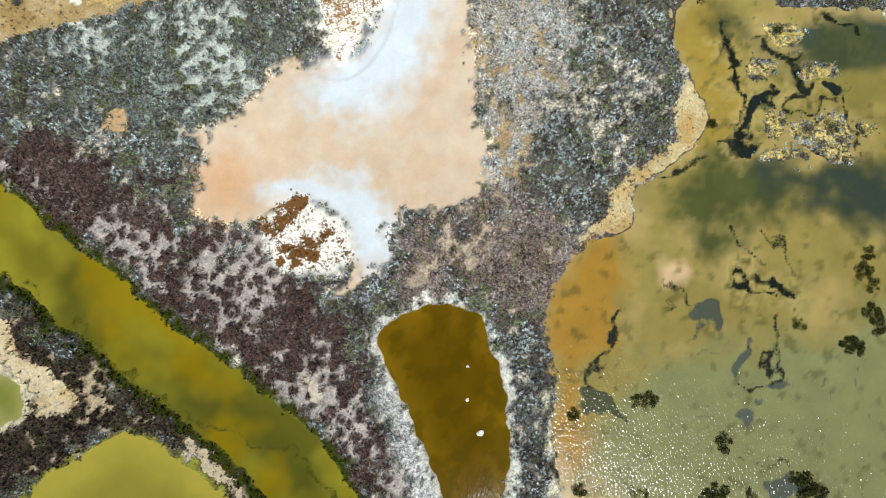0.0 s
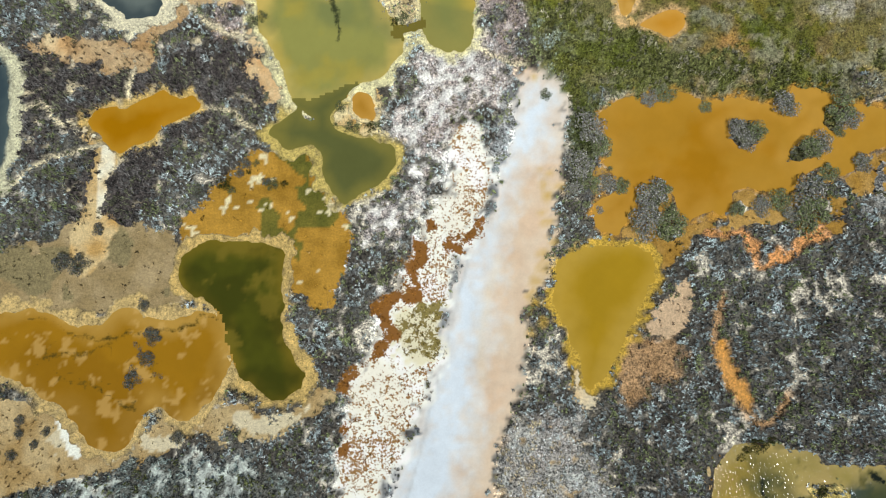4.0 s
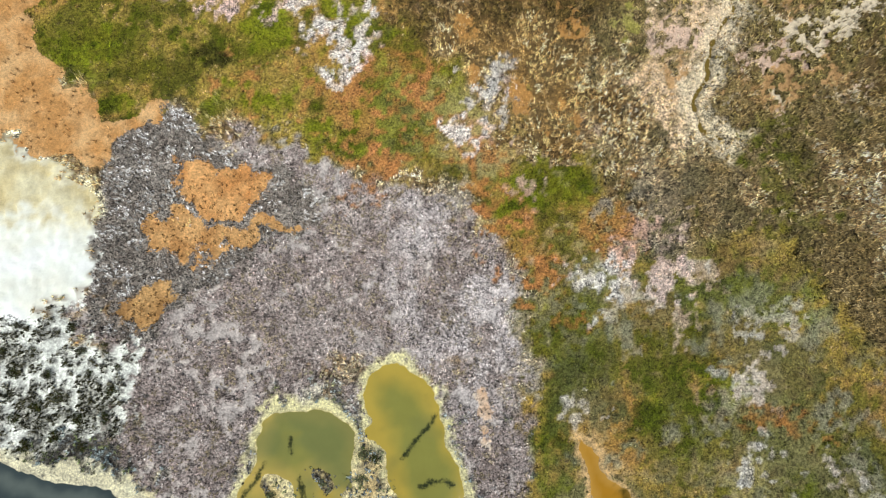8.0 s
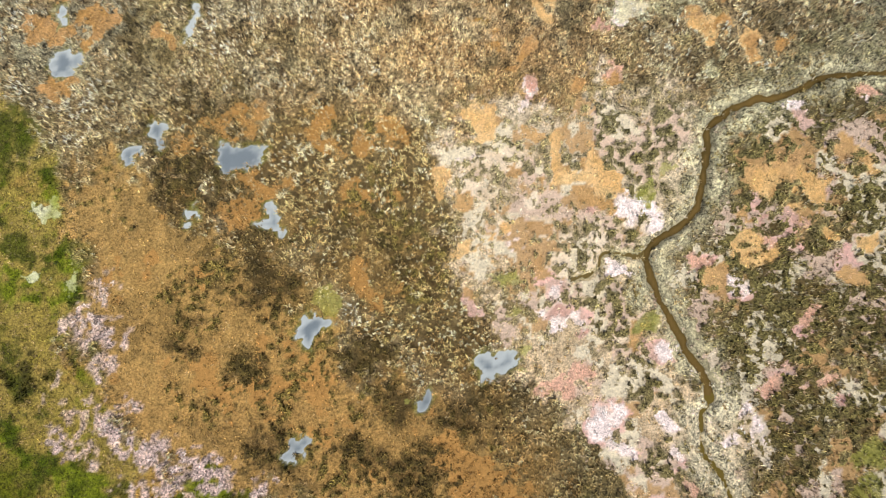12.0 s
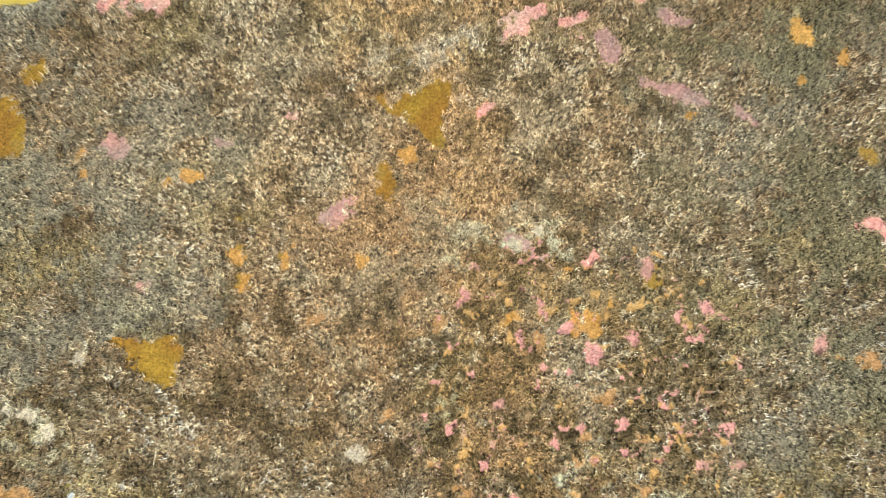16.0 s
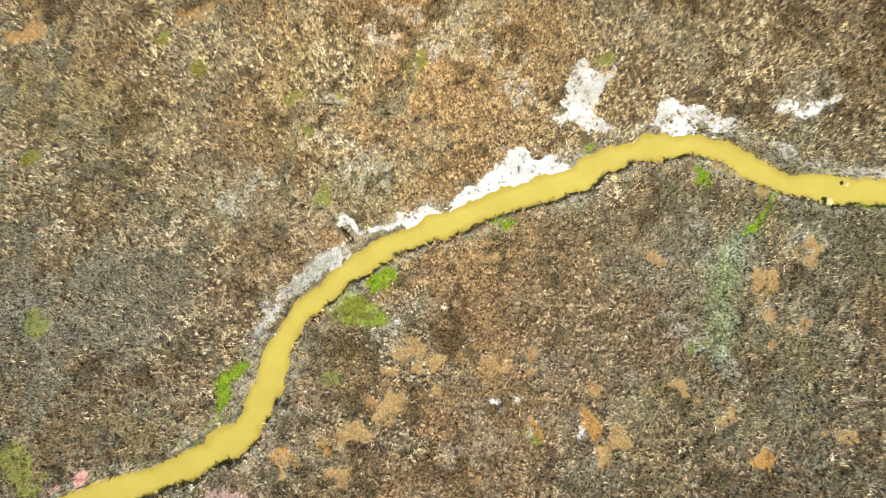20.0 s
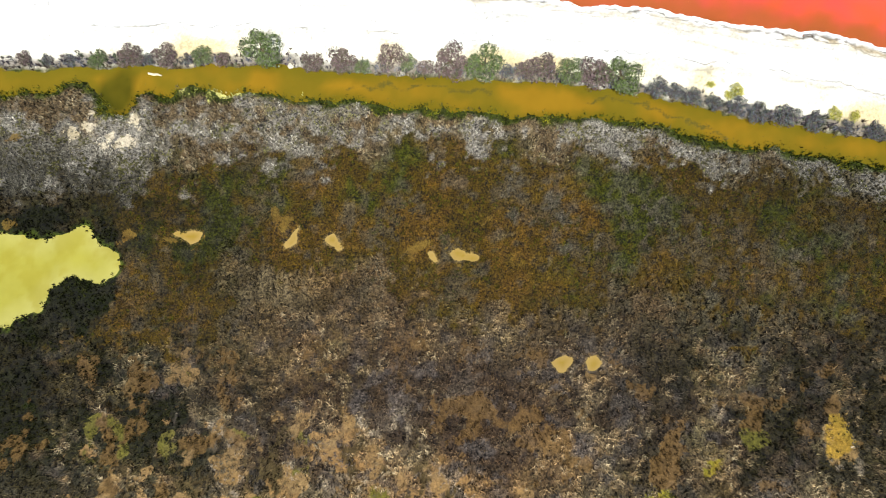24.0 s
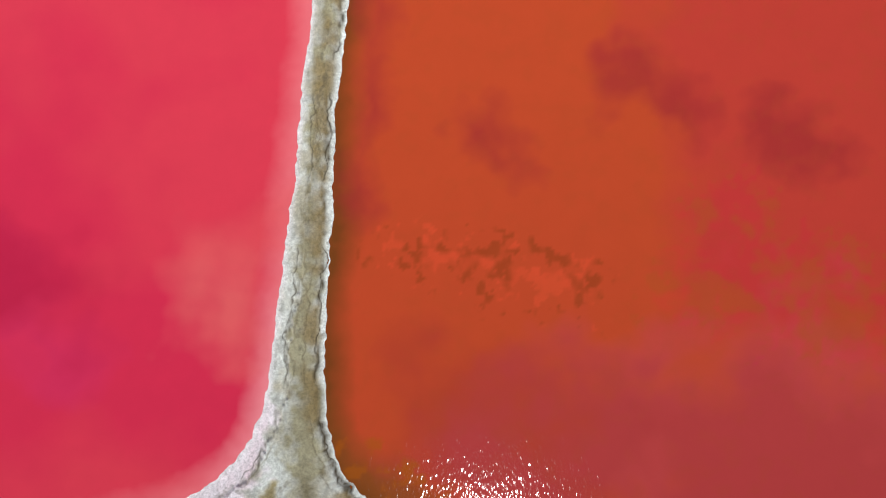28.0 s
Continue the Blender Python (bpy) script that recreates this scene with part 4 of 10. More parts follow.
PLAN["salt_patches"] = [(14.3, 143.4, 2), (16.9, 144, 2), (17.8, 142.4, 1.8), (24.3, 124, 2.6), (25.8, 123.5, 1.7), (19.8, 123, 1.5), (8.1, 142.4, 1.7), (5.1, 143.5, 1.7), (3.6, 147.7, 2), (23, 129, 1.3), (10.1, 138.3, 1.5), (13.2, 140.3, 1.7), (24.6, 118.1, 1.3), (22.3, 110.3, 1.1), (2.5, 144, 1.5), (15, 132.6, 1.5)]
PLAN["lime_patches"] = [(5.3, 136.8, 0.8), (5.7, 134.4, 0.7), (14.3, 113, 1.1), (15, 110.3, 1), (17.9, 146.1, 1.7), (19.5, 146.6, 1), (32.3, 115.6, 1.8), (36.1, 121.5, 1.7), (35.5, 119, 1.5), (36.7, 122.9, 1.3), (7.2, 116.6, 0.8), (-10.8, 135.3, 0.9), (-3.9, 126.8, 0.4), (17.1, 133.1, 1), (6.4, 130.1, 1.1)]
PLAN["straw_and_hotspots"] = [(15.4, 162.6, 1.7), (17.4, 162.4, 1.4), (9.3, 189.7, 1.5), (8.2, 188.1, 1.3), (3, 188.4, 2.25), (11.5, 165.9, 1.5), (11.5, 169.9, 1.2), (24.7, 156, 1.5), (0.9, 174.5, 1.2), (-35.2, 172, 1.5), (-26.9, 182.3, 1.8), (21, 163.9, 2)]
PLAN["orange_patches"] = [(-0.7, 165, 1.2), (9.1, 162.8, 1.7), (13.2, 165.4, 1.4), (23.8, 160.7, 1.5), (11.8, 146.4, 2.2), (-1.2, 146.7, 1.3), (3.9, 159.2, 1.1), (28.7, 145.3, 2), (32.7, 145.8, 1.2), (35.1, 143.3, 1.5), (26.5, 139.9, 1.5), (36.9, 140.8, 1.3), (13.7, 163.3, 1), (2.8, 151.5, 1.5), (1.3, 139.9, 1.5), (28.3, 158.6, 1.5), (5.3, 141.9, 1.2), (9.9, 149.4, 1.2), (37.3, 147.8, 1.3)]
PLAN["orange_patches_mid"] = [(-11.9, 218.4, 1.1), (-7.3, 217.6, 1.1), (-8.3, 220, 0.7), (29.3, 219, 0.8), (32.8, 203.4, 0.7), (36.9, 205.7, 0.6), (-13.8, 187.9, 0.9), (-17.6, 187.9, 0.7), (-17.5, 185.2, 0.7), (13.4, 186.7, 0.7), (14.3, 182.1, 1.2), (6.5, 181.9, 0.8), (22.4, 200.1, 0.7), (-2.5, 196.3, 0.7), (-6.4, 187.9, 0.7), (-25, 193.8, 0.7), (-23, 194.3, 0.9), (-32.6, 195.7, 0.7), (10.9, 186.7, 0.6), (4.5, 200.8, 0.9), (0.5, 194.6, 0.7), (10.3, 222.2, 1.2), (14.4, 221.4, 1)]
PLAN["pink_patches_mid"] = [(-26.1, 211.1, 1.1), (-23.3, 211.8, 0.9), (-29.2, 210.8, 1), (-12.6, 200.3, 0.7), (-10.1, 201.6, 0.8), (17.4, 211.9, 1.2), (7.1, 209.5, 1.5), (12.2, 208.5, 1), (4.5, 200.8, 0.7), (13.4, 187, 0.7), (9.2, 186.7, 0.7), (39.2, 189.7, 0.9), (-32, 216.3, 0.8), (-29.9, 216.3, 1)]
PLAN["salt_and_hotspots_mid"] = [(4.4, 220, 2), (0, 204.9, 2.2), (-27.2, 212.6, 1.5), (-29.7, 211.6, 1), (-21.6, 214.2, 2), (-5.6, 205.4, 1.2), (14.4, 217.9, 1), (24, 213.4, 1.5)]
PLAN["orange_patches_creek"] = [(-2.6, 223.3, 1.1), (-7.2, 217.5, 1.3), (-11.6, 217.9, 1), (9, 226.9, 1.4), (6.2, 226.6, 1.1), (-5.1, 223.5, 0.8), (1.3, 224.8, 0.7), (16.1, 220.2, 1.5), (18.6, 222.4, 0.7), (22.1, 225.6, 1), (24, 224.6, 0.9), (19.7, 236.4, 1.2), (35.7, 221.6, 0.8), (30.6, 230.8, 2), (29.7, 234.5, 1.1), (-3.1, 225.8, 0.9), (14.6, 225.2, 0.7), (34.2, 237.3, 1), (5.2, 235.7, 1), (-6.5, 220.9, 0.9), (0.3, 228.2, 1.5), (26.4, 223.2, 0.8)]
PLAN["pale_patches_creek"] = [(20.5, 257.5, 1.5), (-16.1, 243.1, 1.5), (-17, 240.5, 1.2), (-4.5, 244.3, 1.8), (23.3, 240, 2), (34.7, 250.9, 2.5), (31.1, 231.1, 1.3), (7.1, 251.6, 1.3), (-36.9, 234.3, 1.8), (3, 256.8, 3), (25.2, 236, 1.3), (23.6, 229.5, 1.8), (25.5, 227.6, 1.5), (-3.2, 230.7, 1), (-12.5, 223, 1), (34.3, 237.6, 0.8)]
PLAN["lime_patches_creek"] = [(-35.5, 245.2, 0.9), (-34.2, 230.8, 1), (-34.9, 217.6, 2), (-25, 256, 1.2), (-13, 250.5, 0.7), (-1.3, 253.6, 0.8), (-1.3, 251, 0.6), (15.3, 254.8, 0.8), (13.8, 246.1, 0.45), (9.5, 221.3, 0.65), (-8.2, 249.9, 0.7), (-10.9, 248.1, 0.7), (-12, 241.6, 1), (-10, 241.4, 0.7), (39.7, 241.7, 0.8), (24.6, 229.5, 1.3), (-8.1, 225.2, 1.5)]
PLAN["orange_patches_north"] = [(-21.7, 264.6, 2.5), (-25.7, 264.1, 1.8), (-20.9, 258, 1.5), (-23, 260.5, 1.2), (-14, 263.7, 1.8), (-10.5, 265.8, 2), (-6.5, 268.5, 2.2), (-3.9, 266.9, 1.5), (-1.8, 264.4, 1.5), (5.3, 261.9, 1.8), (2.2, 265.7, 1.8), (8.8, 265.3, 1.3), (-15.7, 267.8, 2.2), (-19.3, 268.3, 2), (-27.1, 262, 1.8), (-30.1, 259.9, 1.2), (-35.2, 260.4, 1.5), (-36, 257.3, 1.5), (-11.1, 270, 1.2), (12.8, 276.3, 1.5), (14.9, 276, 1.1), (35.2, 271.5, 1.1), (35.9, 269, 0.8), (-21.1, 276.1, 1.5)]
PLAN["green_patches_north"] = [(-24.8, 255.4, 1.3), (-27, 269.8, 2.5), (-21.3, 268.8, 1.8), (-13.5, 263.7, 1.3), (-9.5, 267.1, 1.7), (20.4, 262.9, 1.7), (28.8, 270.4, 1.1), (-35.8, 244.8, 0.9), (-10.1, 269.2, 1), (-2.8, 264.1, 1.1), (-21.2, 253, 1.2), (-15.2, 269.4, 1), (-7, 266.6, 1.2)]
PLAN["pale_patches_north"] = [(-16.7, 267.8, 1.3), (-0.7, 255.8, 0.9), (-7.6, 249.9, 0.6), (-10, 267.1, 0.6), (-5.9, 265.9, 0.8), (4.7, 273.8, 2.2), (12.3, 276, 0.6), (2.7, 266, 1), (-2, 271.1, 1.2), (-4.7, 258.2, 1.2), (-17.5, 262.6, 0.8), (36.7, 269, 0.5), (7.6, 251.6, 0.6), (-11.5, 248.1, 0.7)]
PLAN["lilac_patches_moss"] = [(11.1, 289.4, 1.8), (15.6, 289.9, 1.8), (-14.7, 289.7, 1.5), (-3, 288.3, 1.2), (16.1, 286.4, 2), (34.9, 287, 2), (21.6, 289.4, 1.3), (8.6, 291.1, 1), (29.9, 283.9, 1.8), (3.6, 283.8, 1.2), (-5.4, 281.7, 2), (-11.7, 291.8, 1.2), (-25.2, 285.1, 1.2), (25, 285.4, 2), (11.6, 291.4, 1.5), (17.6, 292, 1.5)]
PLAN["gold_patches_moss"] = [(-8, 286.4, 0.9), (-11.5, 286.2, 0.7), (-20.7, 287.1, 1.1), (4.1, 285.7, 0.8), (1.1, 285.2, 0.4), (-26.2, 286.6, 1), (-12.6, 288.2, 1.2), (-0.4, 285.7, 0.8), (5.6, 288.3, 0.4), (-36.5, 287, 0.6), (-37.4, 295.3, 0.7)]
PLAN["bare_canal"] = [(-30.3, 296, 0.99), (-29.7, 297.8, 0.35), (-26.8, 295.2, 0.6), (-25.4, 296.8, 0.5), (-28.5, 294.5, 0.4)]
PLAN["brine_dark_a"] = [(15.7, 349.9), (17.7, 352.5), (20.2, 353.1), (22.7, 351), (26.2, 348), (25.9, 345.7), (23.6, 345.4), (21.2, 347.2), (17.7, 347.4)]
PLAN["brine_dark_b"] = [(29.2, 349), (33.7, 348.5), (37.6, 346.5), (40.1, 345.5), (40.5, 343), (37.5, 342.5), (35, 340.9), (32, 342.4), (30.1, 345.5)]
PLAN["brine_dark_c"] = [(4.6, 345.2), (5.6, 347.3), (7.1, 345.8), (10.1, 343.8), (12.1, 342.3), (11.1, 341), (8.6, 342.2), (6.1, 343.7)]
PLAN["brine_dark_d"] = [(21.3, 323.1), (24.3, 323.2), (28.2, 324.4), (30.6, 325.2), (33, 323.3), (36.3, 322.8), (37.8, 323.8), (42.6, 323.6), (41.9, 306.1), (20.6, 307.2)]
PLAN["brine_dark_e"] = [(-2.6, 328.7), (2.8, 328.3), (3.8, 325.4), (8.7, 325.4), (13.6, 324.5), (20.9, 323.6), (20.7, 310.4), (8.7, 311.2), (0, 314.8), (-2, 322.4)]
PLAN["brine_dark_f"] = [(-4.7, 362.9), (-2.2, 362.9), (-2.5, 352.4), (-3.3, 338.1), (-4.5, 338.1), (-4.5, 352.4)]
PLAN["brine_red_zone"] = [(24, 371.1), (52.3, 371.2), (49.9, 325.4), (37.9, 325.7), (23.4, 329.5), (24.5, 337.4), (21.2, 352.5)]
PLAN["brine_south"] = [(1.3, 319.7), (20.8, 325.9), (48.3, 329.1), (47.1, 304.9), (37.6, 307.2), (18.1, 309.9), (5.9, 311.8), (2.9, 314.7)]
PLAN["brine_brown_rim"] = [(-6.7, 322.1), (-4.6, 318.6), (-1.6, 316.6), (3.4, 313.7), (8.3, 311.3), (18.1, 309.9), (27.9, 308.6), (47.1, 304.9), (47, 301.6), (27.8, 305.7), (13.2, 307.9), (2.4, 308.8), (-6.5, 315.1)]
PLAN["brine_magenta"] = [(-43.8, 333.7), (-32.5, 333.2), (-27.6, 328.6), (-28.3, 321.9), (-34, 323.4), (-43.2, 324.4)]
PLAN["brine_magenta_b"] = [(-42.1, 335.2), (-30.1, 334.8), (-25.5, 331.9), (-29.7, 327.4), (-41.5, 326.3)]
PLAN["brine_pale"] = [(-19.5, 333), (-15.2, 335.5), (-11.2, 337), (-11.9, 327.1), (-14.8, 323.2), (-17.8, 325.1), (-18.9, 329)]
PLAN["rust_bits_a"] = [(-2.6, 318.6, 0.6), (0.4, 315.4, 0.8), (1.9, 315.3, 0.5), (-0.6, 316.1, 0.6), (-4.1, 316.1, 0.7), (-1.6, 314.6, 0.5), (2.9, 313.7, 0.5), (-5.6, 318.1, 0.4), (4.9, 311.7, 0.6), (-2, 312.7, 0.4)]
PLAN["dike_tan"] = [(-10.1, 312.8), (-9.8, 322.3), (-9.6, 332.1), (-9.4, 342.1), (-8.5, 349.7), (-8.3, 360.7), (-6.8, 360.7), (-7.1, 352.3), (-7.9, 342.1), (-7.9, 332.1), (-7.9, 324.8), (-7.1, 322.4), (-7.2, 312.9)]
PLAN["dike_tan_west"] = [(-42.2, 309.5), (-31.2, 309.5), (-24.3, 310.2), (-16.4, 310.6), (-12.4, 312.6), (-11, 315.1), (-10.4, 310.6), (-14.3, 309.3), (-26.2, 309), (-42.2, 308.7)]
PLAN["saltbush"] = [(33.5, -4.9, 0.89), (34.2, -5, 0.7), (32.4, -5.8, 0.35), (29.1, -3.1, 0.7), (29.8, -2.9, 0.45), (35.7, 3.1, 0.7), (35.1, 1.6, 0.8), (35.8, 0.3, 0.7), (35.6, -2.2, 0.8), (36.3, -3.4, 0.8), (30, 8.2, 0.4), (21.9, -13.3, 0.75), (22.6, -13.1, 0.5), (14.4, -9.5, 0.7), (15.6, -9.5, 0.7), (12.7, -8.6, 0.45), (28.1, -16.3, 0.7), (29, -17, 0.99), (30, -17.7, 0.8), (21.2, -17.5, 0.8), (20.2, -17.8, 0.7), (24.1, -17.8, 0.6), (19.9, -14.2, 0.35), (32.1, -10.8, 0.35), (31, -8.2, 0.45), (10.2, -9.8, 0.4), (8.9, -10.7, 0.5), (9.2, -17.2, 0.6), (13.9, -17.3, 0.5), (14.8, -17.4, 0.6), (22.2, 15.1, 0.4)]
PLAN["saltbush_west"] = [(-29.6, 37.6, 0.8), (-30.8, 36.8, 0.5), (-30.1, 35.7, 0.8), (-31.3, 33.8, 0.75), (-29, 34.3, 0.45), (-30.4, 40.4, 0.5), (-34.6, 47.1, 0.55), (-40.9, 30.5, 0.45), (-40.9, 29.4, 0.45), (-38.6, 29.5, 0.4), (-39.6, 28.4, 0.4), (-41.5, 27.5, 0.45), (-36.1, 44, 0.9), (-37.7, 44.3, 0.8), (-31.3, 34.6, 0.5), (-38.8, 46.6, 0.45), (-21.5, 52.9, 0.5), (-22, 52.1, 0.4), (-19.7, 51.3, 0.4), (-25.6, 50.3, 0.5), (-27.1, 28.9, 0.6)]
PLAN["saltbush_isle"] = [(10.9, 50.8, 1.19), (12.2, 50.5, 0.99), (14.6, 49.6, 1.89), (15.6, 50, 1.59), (14.2, 47.4, 2.09), (16.4, 47.2, 1.69), (28.6, 49.2, 2.09), (28.8, 47.8, 1.79), (24.5, 48.6, 1.09), (26.2, 49, 1.29), (27.1, 47.8, 1.19), (22.3, 48.3, 0.8), (22.8, 55.5, 1.49), (24.3, 55.3, 1.29), (23.5, 54.5, 1.09), (32, 57.4, 1.69), (32.9, 56.4, 1.29), (28.9, 53.8, 1.49), (30.1, 54.1, 1.29), (30.7, 51.6, 1.19), (18.8, 57.5, 0.6), (20, 57.7, 0.8), (14.9, 58.5, 0.99), (16.3, 59, 1.19), (18.2, 50.5, 0.55), (29.2, 50.9, 0.5), (33.7, 52.5, 1.29), (31.9, 55.4, 0.8), (27.1, 57.9, 1.39), (11.2, 52.2, 0.3), (10.2, 48.4, 0.5), (8.9, 48.9, 0.45), (9.4, 55.6, 1.79), (10.3, 54.2, 1.49), (8.3, 52.3, 1.69), (9.2, 50.8, 1.29), (7.8, 50.3, 0.99)]
PLAN["saltbush_twin"] = [(-17.1, 70.9, 0.55), (-16.1, 70.3, 0.6), (-12.8, 72.1, 0.4), (-9.1, 74.6, 0.8), (-8.2, 74.1, 0.6), (-9.3, 72.4, 0.7), (-7.8, 68.6, 0.8), (-7.1, 68.8, 0.8), (-8.6, 69.6, 0.7), (-7.3, 66.3, 0.7), (-8.1, 66.1, 0.6), (-13.1, 58.1, 0.7), (-12, 56.2, 0.89), (-10.3, 56.2, 0.8), (-9.6, 56.3, 0.5), (-13.5, 56.5, 0.35), (-23.5, 51.1, 0.8), (-22.8, 50.6, 0.6), (-19.1, 51, 0.7), (-18.1, 51.1, 0.5), (-25.5, 50.3, 0.5), (-20.6, 53, 0.45), (-21.3, 52.2, 0.4), (5.5, 59, 0.65), (-1.5, 60.3, 0.6), (-20.3, 69.2, 0.89), (-21.1, 66.2, 0.8), (-20.3, 66.7, 0.7)]
PLAN["saltbush_pan"] = [(-39.8, 85.8, 0.5), (-34.8, 85.5, 0.6), (-33.8, 83.5, 0.6), (-38.2, 83.6, 0.45), (-36.7, 81.6, 0.6), (-39.7, 81.6, 0.6), (-40.1, 79.7, 0.6), (-33.2, 81.6, 0.5), (-31.8, 84, 0.55), (-35.6, 79.6, 0.6), (-37.6, 78.7, 0.7), (-34, 77.7, 0.7), (-31.2, 80.1, 0.6), (-39.5, 77.7, 0.7), (-31.6, 77.7, 0.7), (-36, 76.2, 0.7), (-33.5, 75.3, 0.7), (-38.4, 75.3, 0.7), (-40.7, 83.6, 0.4), (-35.2, 82.6, 0.45), (-30.7, 82, 0.45)]
PLAN["tamarisk"] = [(-14.3, 303.4, 1.8), (-7.3, 302.6, 1.2), (-2.8, 302.8, 1.1), (-1.4, 302.5, 0.75), (2.4, 302.5, 1.65), (5.4, 302.3, 1.55), (10.9, 302.1, 1.05), (9.2, 301.8, 0.9), (13.1, 301.6, 1.05), (15.1, 301.4, 1.3), (17.6, 301.1, 1.65), (-23, 302.9, 1.05), (-26.3, 302.9, 0.95), (-19.8, 302.9, 0.9), (-18, 302.8, 0.7), (-29.3, 302.7, 0.75), (-35.9, 302.7, 0.65), (-9.8, 302.5, 0.85), (-5.5, 302.1, 0.7), (0.2, 302, 0.75)]
PLAN["canal_bush"] = [(20.9, 300.3, 0.9), (22.4, 300, 0.75), (23.9, 299.5, 1), (25.8, 299, 0.85), (27.8, 298.8, 0.95), (29.7, 298.1, 0.95), (32.1, 297.8, 1.05), (34.6, 297.2, 1.05), (37.5, 296.8, 0.75), (39.9, 296.5, 0.75), (7.6, 301.7, 0.65), (-33.9, 302.6, 0.6), (-31.8, 302.6, 0.6), (-21.3, 302.7, 0.6), (-24.8, 302.7, 0.6), (42.3, 296, 0.8)]
PLAN["broom"] = [(25.4, 300.5, 0.55), (27.6, 300, 0.8), (27.1, 299.6, 0.6), (36.3, 297.9, 0.85), (38, 297.7, 0.75)]
PLAN["salt_lump"] = [(0.7, -12.2, 0.35), (-0.3, -6.4, 0.15), (-0.4, -9.3, 0.2)]
PLAN["stones"] = [(35.9, 241.8, 0.35), (16.5, 243.6, 0.4), (33.9, 242, 0.2), (30, 247.4, 0.25), (37.5, 243.4, 0.2)]
PLAN["rubble"] = [(-11.9, 302.3, 0.35), (-5.8, 301.8, 0.15), (25.6, 301.3, 0.15), (24.9, 301.1, 0.15), (23.9, 301.5, 0.15), (26.6, 301.4, 0.15), (27.8, 301.3, 0.15), (39.5, 299.5, 0.15), (40.5, 299.3, 0.15), (33.7, 300.3, 0.15)]
PLAN["driftwood"] = [(-24.8, 301.5), (-23.6, 301.3)]
PLAN["driftwood_marsh"] = [(-24.5, 170.7), (-24.7, 169)]
PLAN["bank_moss"] = [(-41.2, 299.4), (-31.5, 300.3), (-29.4, 300), (-28.6, 298), (-27.1, 297.2), (-26.1, 298.1), (-25.7, 300.1), (-22.6, 299.1), (-19.7, 300), (-11.7, 299.2), (-1.7, 298.6), (8.1, 297.9), (18, 297.2), (24.8, 296.2), (32.6, 294.7), (40.3, 293.6), (46.5, 291.8)]
PLAN["crack_a"] = [(-41.9, 309.3), (-37.3, 309.3), (-35.2, 309), (-32.7, 309.5), (-29.7, 309.7)]
PLAN["crack_b"] = [(-5.9, 315.6), (-5.4, 314.4), (-4.6, 312.9)]
PLAN["crack_c"] = [(19, 302.7), (22.9, 302), (27.8, 301.5), (33.7, 300.6), (40.5, 299.5), (44.8, 298.8)]
PLAN["crack_d"] = [(-7.4, 322.8), (-7, 320.9), (-6.6, 318.5), (-6.2, 316.2), (-5.5, 315)]
PLAN["crack_e"] = [(-11, 322.3), (-11.3, 319.4), (-12.1, 317.5), (-12.8, 315.1)]
PLAN["crack_f"] = [(-16.9, 305.9), (-10.8, 305.6), (-5.8, 304.8)]
PLAN["crack_g"] = [(-5, 313.8), (-3.4, 311.3), (-0.9, 309.8), (2.6, 309.1)]
PLAN["lagoon_deep_east"] = [(25.6, 12.8), (28.2, 12.5), (30.8, 11.5), (34.4, 10.1), (37.6, 10.3), (43.7, 10.2), (43.4, 5.5), (37.3, 5.9), (34.2, 7.3), (31.5, 8.8), (29.3, 9.3), (27, 8.8), (25.5, 9.8)]
PLAN["runnel_a"] = [(23.1, 23.5), (23.6, 20.8), (24.2, 18.7), (24.6, 16.6)]
PLAN["runnel_b"] = [(26.7, 22.8), (28.2, 22), (29.8, 21.5)]
PLAN["runnel_c"] = [(27.2, 18.6), (26.4, 17.2), (25.8, 15.8), (25.4, 12.8)]
PLAN["runnel_d"] = [(28.9, 20.5), (29.6, 19.4), (30.6, 18.6)]
PLAN["runnel_e"] = [(25.5, 15.8), (26.9, 16.6), (28.2, 17.2)]
PLAN["runnel_f"] = [(34, 24.9), (35.3, 24.4), (36.5, 23.2)]
PLAN["runnel_g"] = [(24, 0.7), (25.4, 0.2), (26.4, -0.7)]
PLAN["runnel_h"] = [(25.6, 1.2), (27.5, 0.4), (29.4, -1.2)]
PLAN["runnel_pool_a"] = [(26.2, 17.6), (27.2, 17.9), (27, 16.6), (26, 14.5), (25.5, 14.8), (25.7, 16.3)]
PLAN["runnel_pool_b"] = [(31.8, 18.3), (33.6, 18.6), (33.8, 17.5), (32.3, 17.1)]
PLAN["runnel_pool_c"] = [(25.2, 13.2), (27.2, 13.9), (26.7, 12.7), (25.4, 12.2)]
PLAN["slate_drift_a"] = [(25.6, -8.3), (27.6, -7.7), (27.1, -8.7), (25.8, -9)]
PLAN["slate_drift_b"] = [(23, -10.3), (25, -9.8), (24.5, -11.1), (23.2, -11.4)]
PLAN["slate_drift_c"] = [(26.7, -15.5), (28.1, -16.5), (27.6, -18.9), (26, -18.9)]
PLAN["bits_area"] = [(-3.8, 180), (4.2, 188.1), (11.3, 191.1), (23.8, 186.6), (27.4, 175.2), (26.7, 167.4), (15.8, 164.1), (4.1, 164.1), (-1.8, 170.3)]
PLAN["salt_bank_east"] = [(29.5, 247.2), (31, 247.7), (32.5, 245.4), (35, 245.2), (37.5, 244.7), (41, 245.5), (43.6, 245.3), (43.6, 243.9), (40.9, 244.1), (37.5, 244.2), (34.5, 244.8), (31.5, 245.7)]
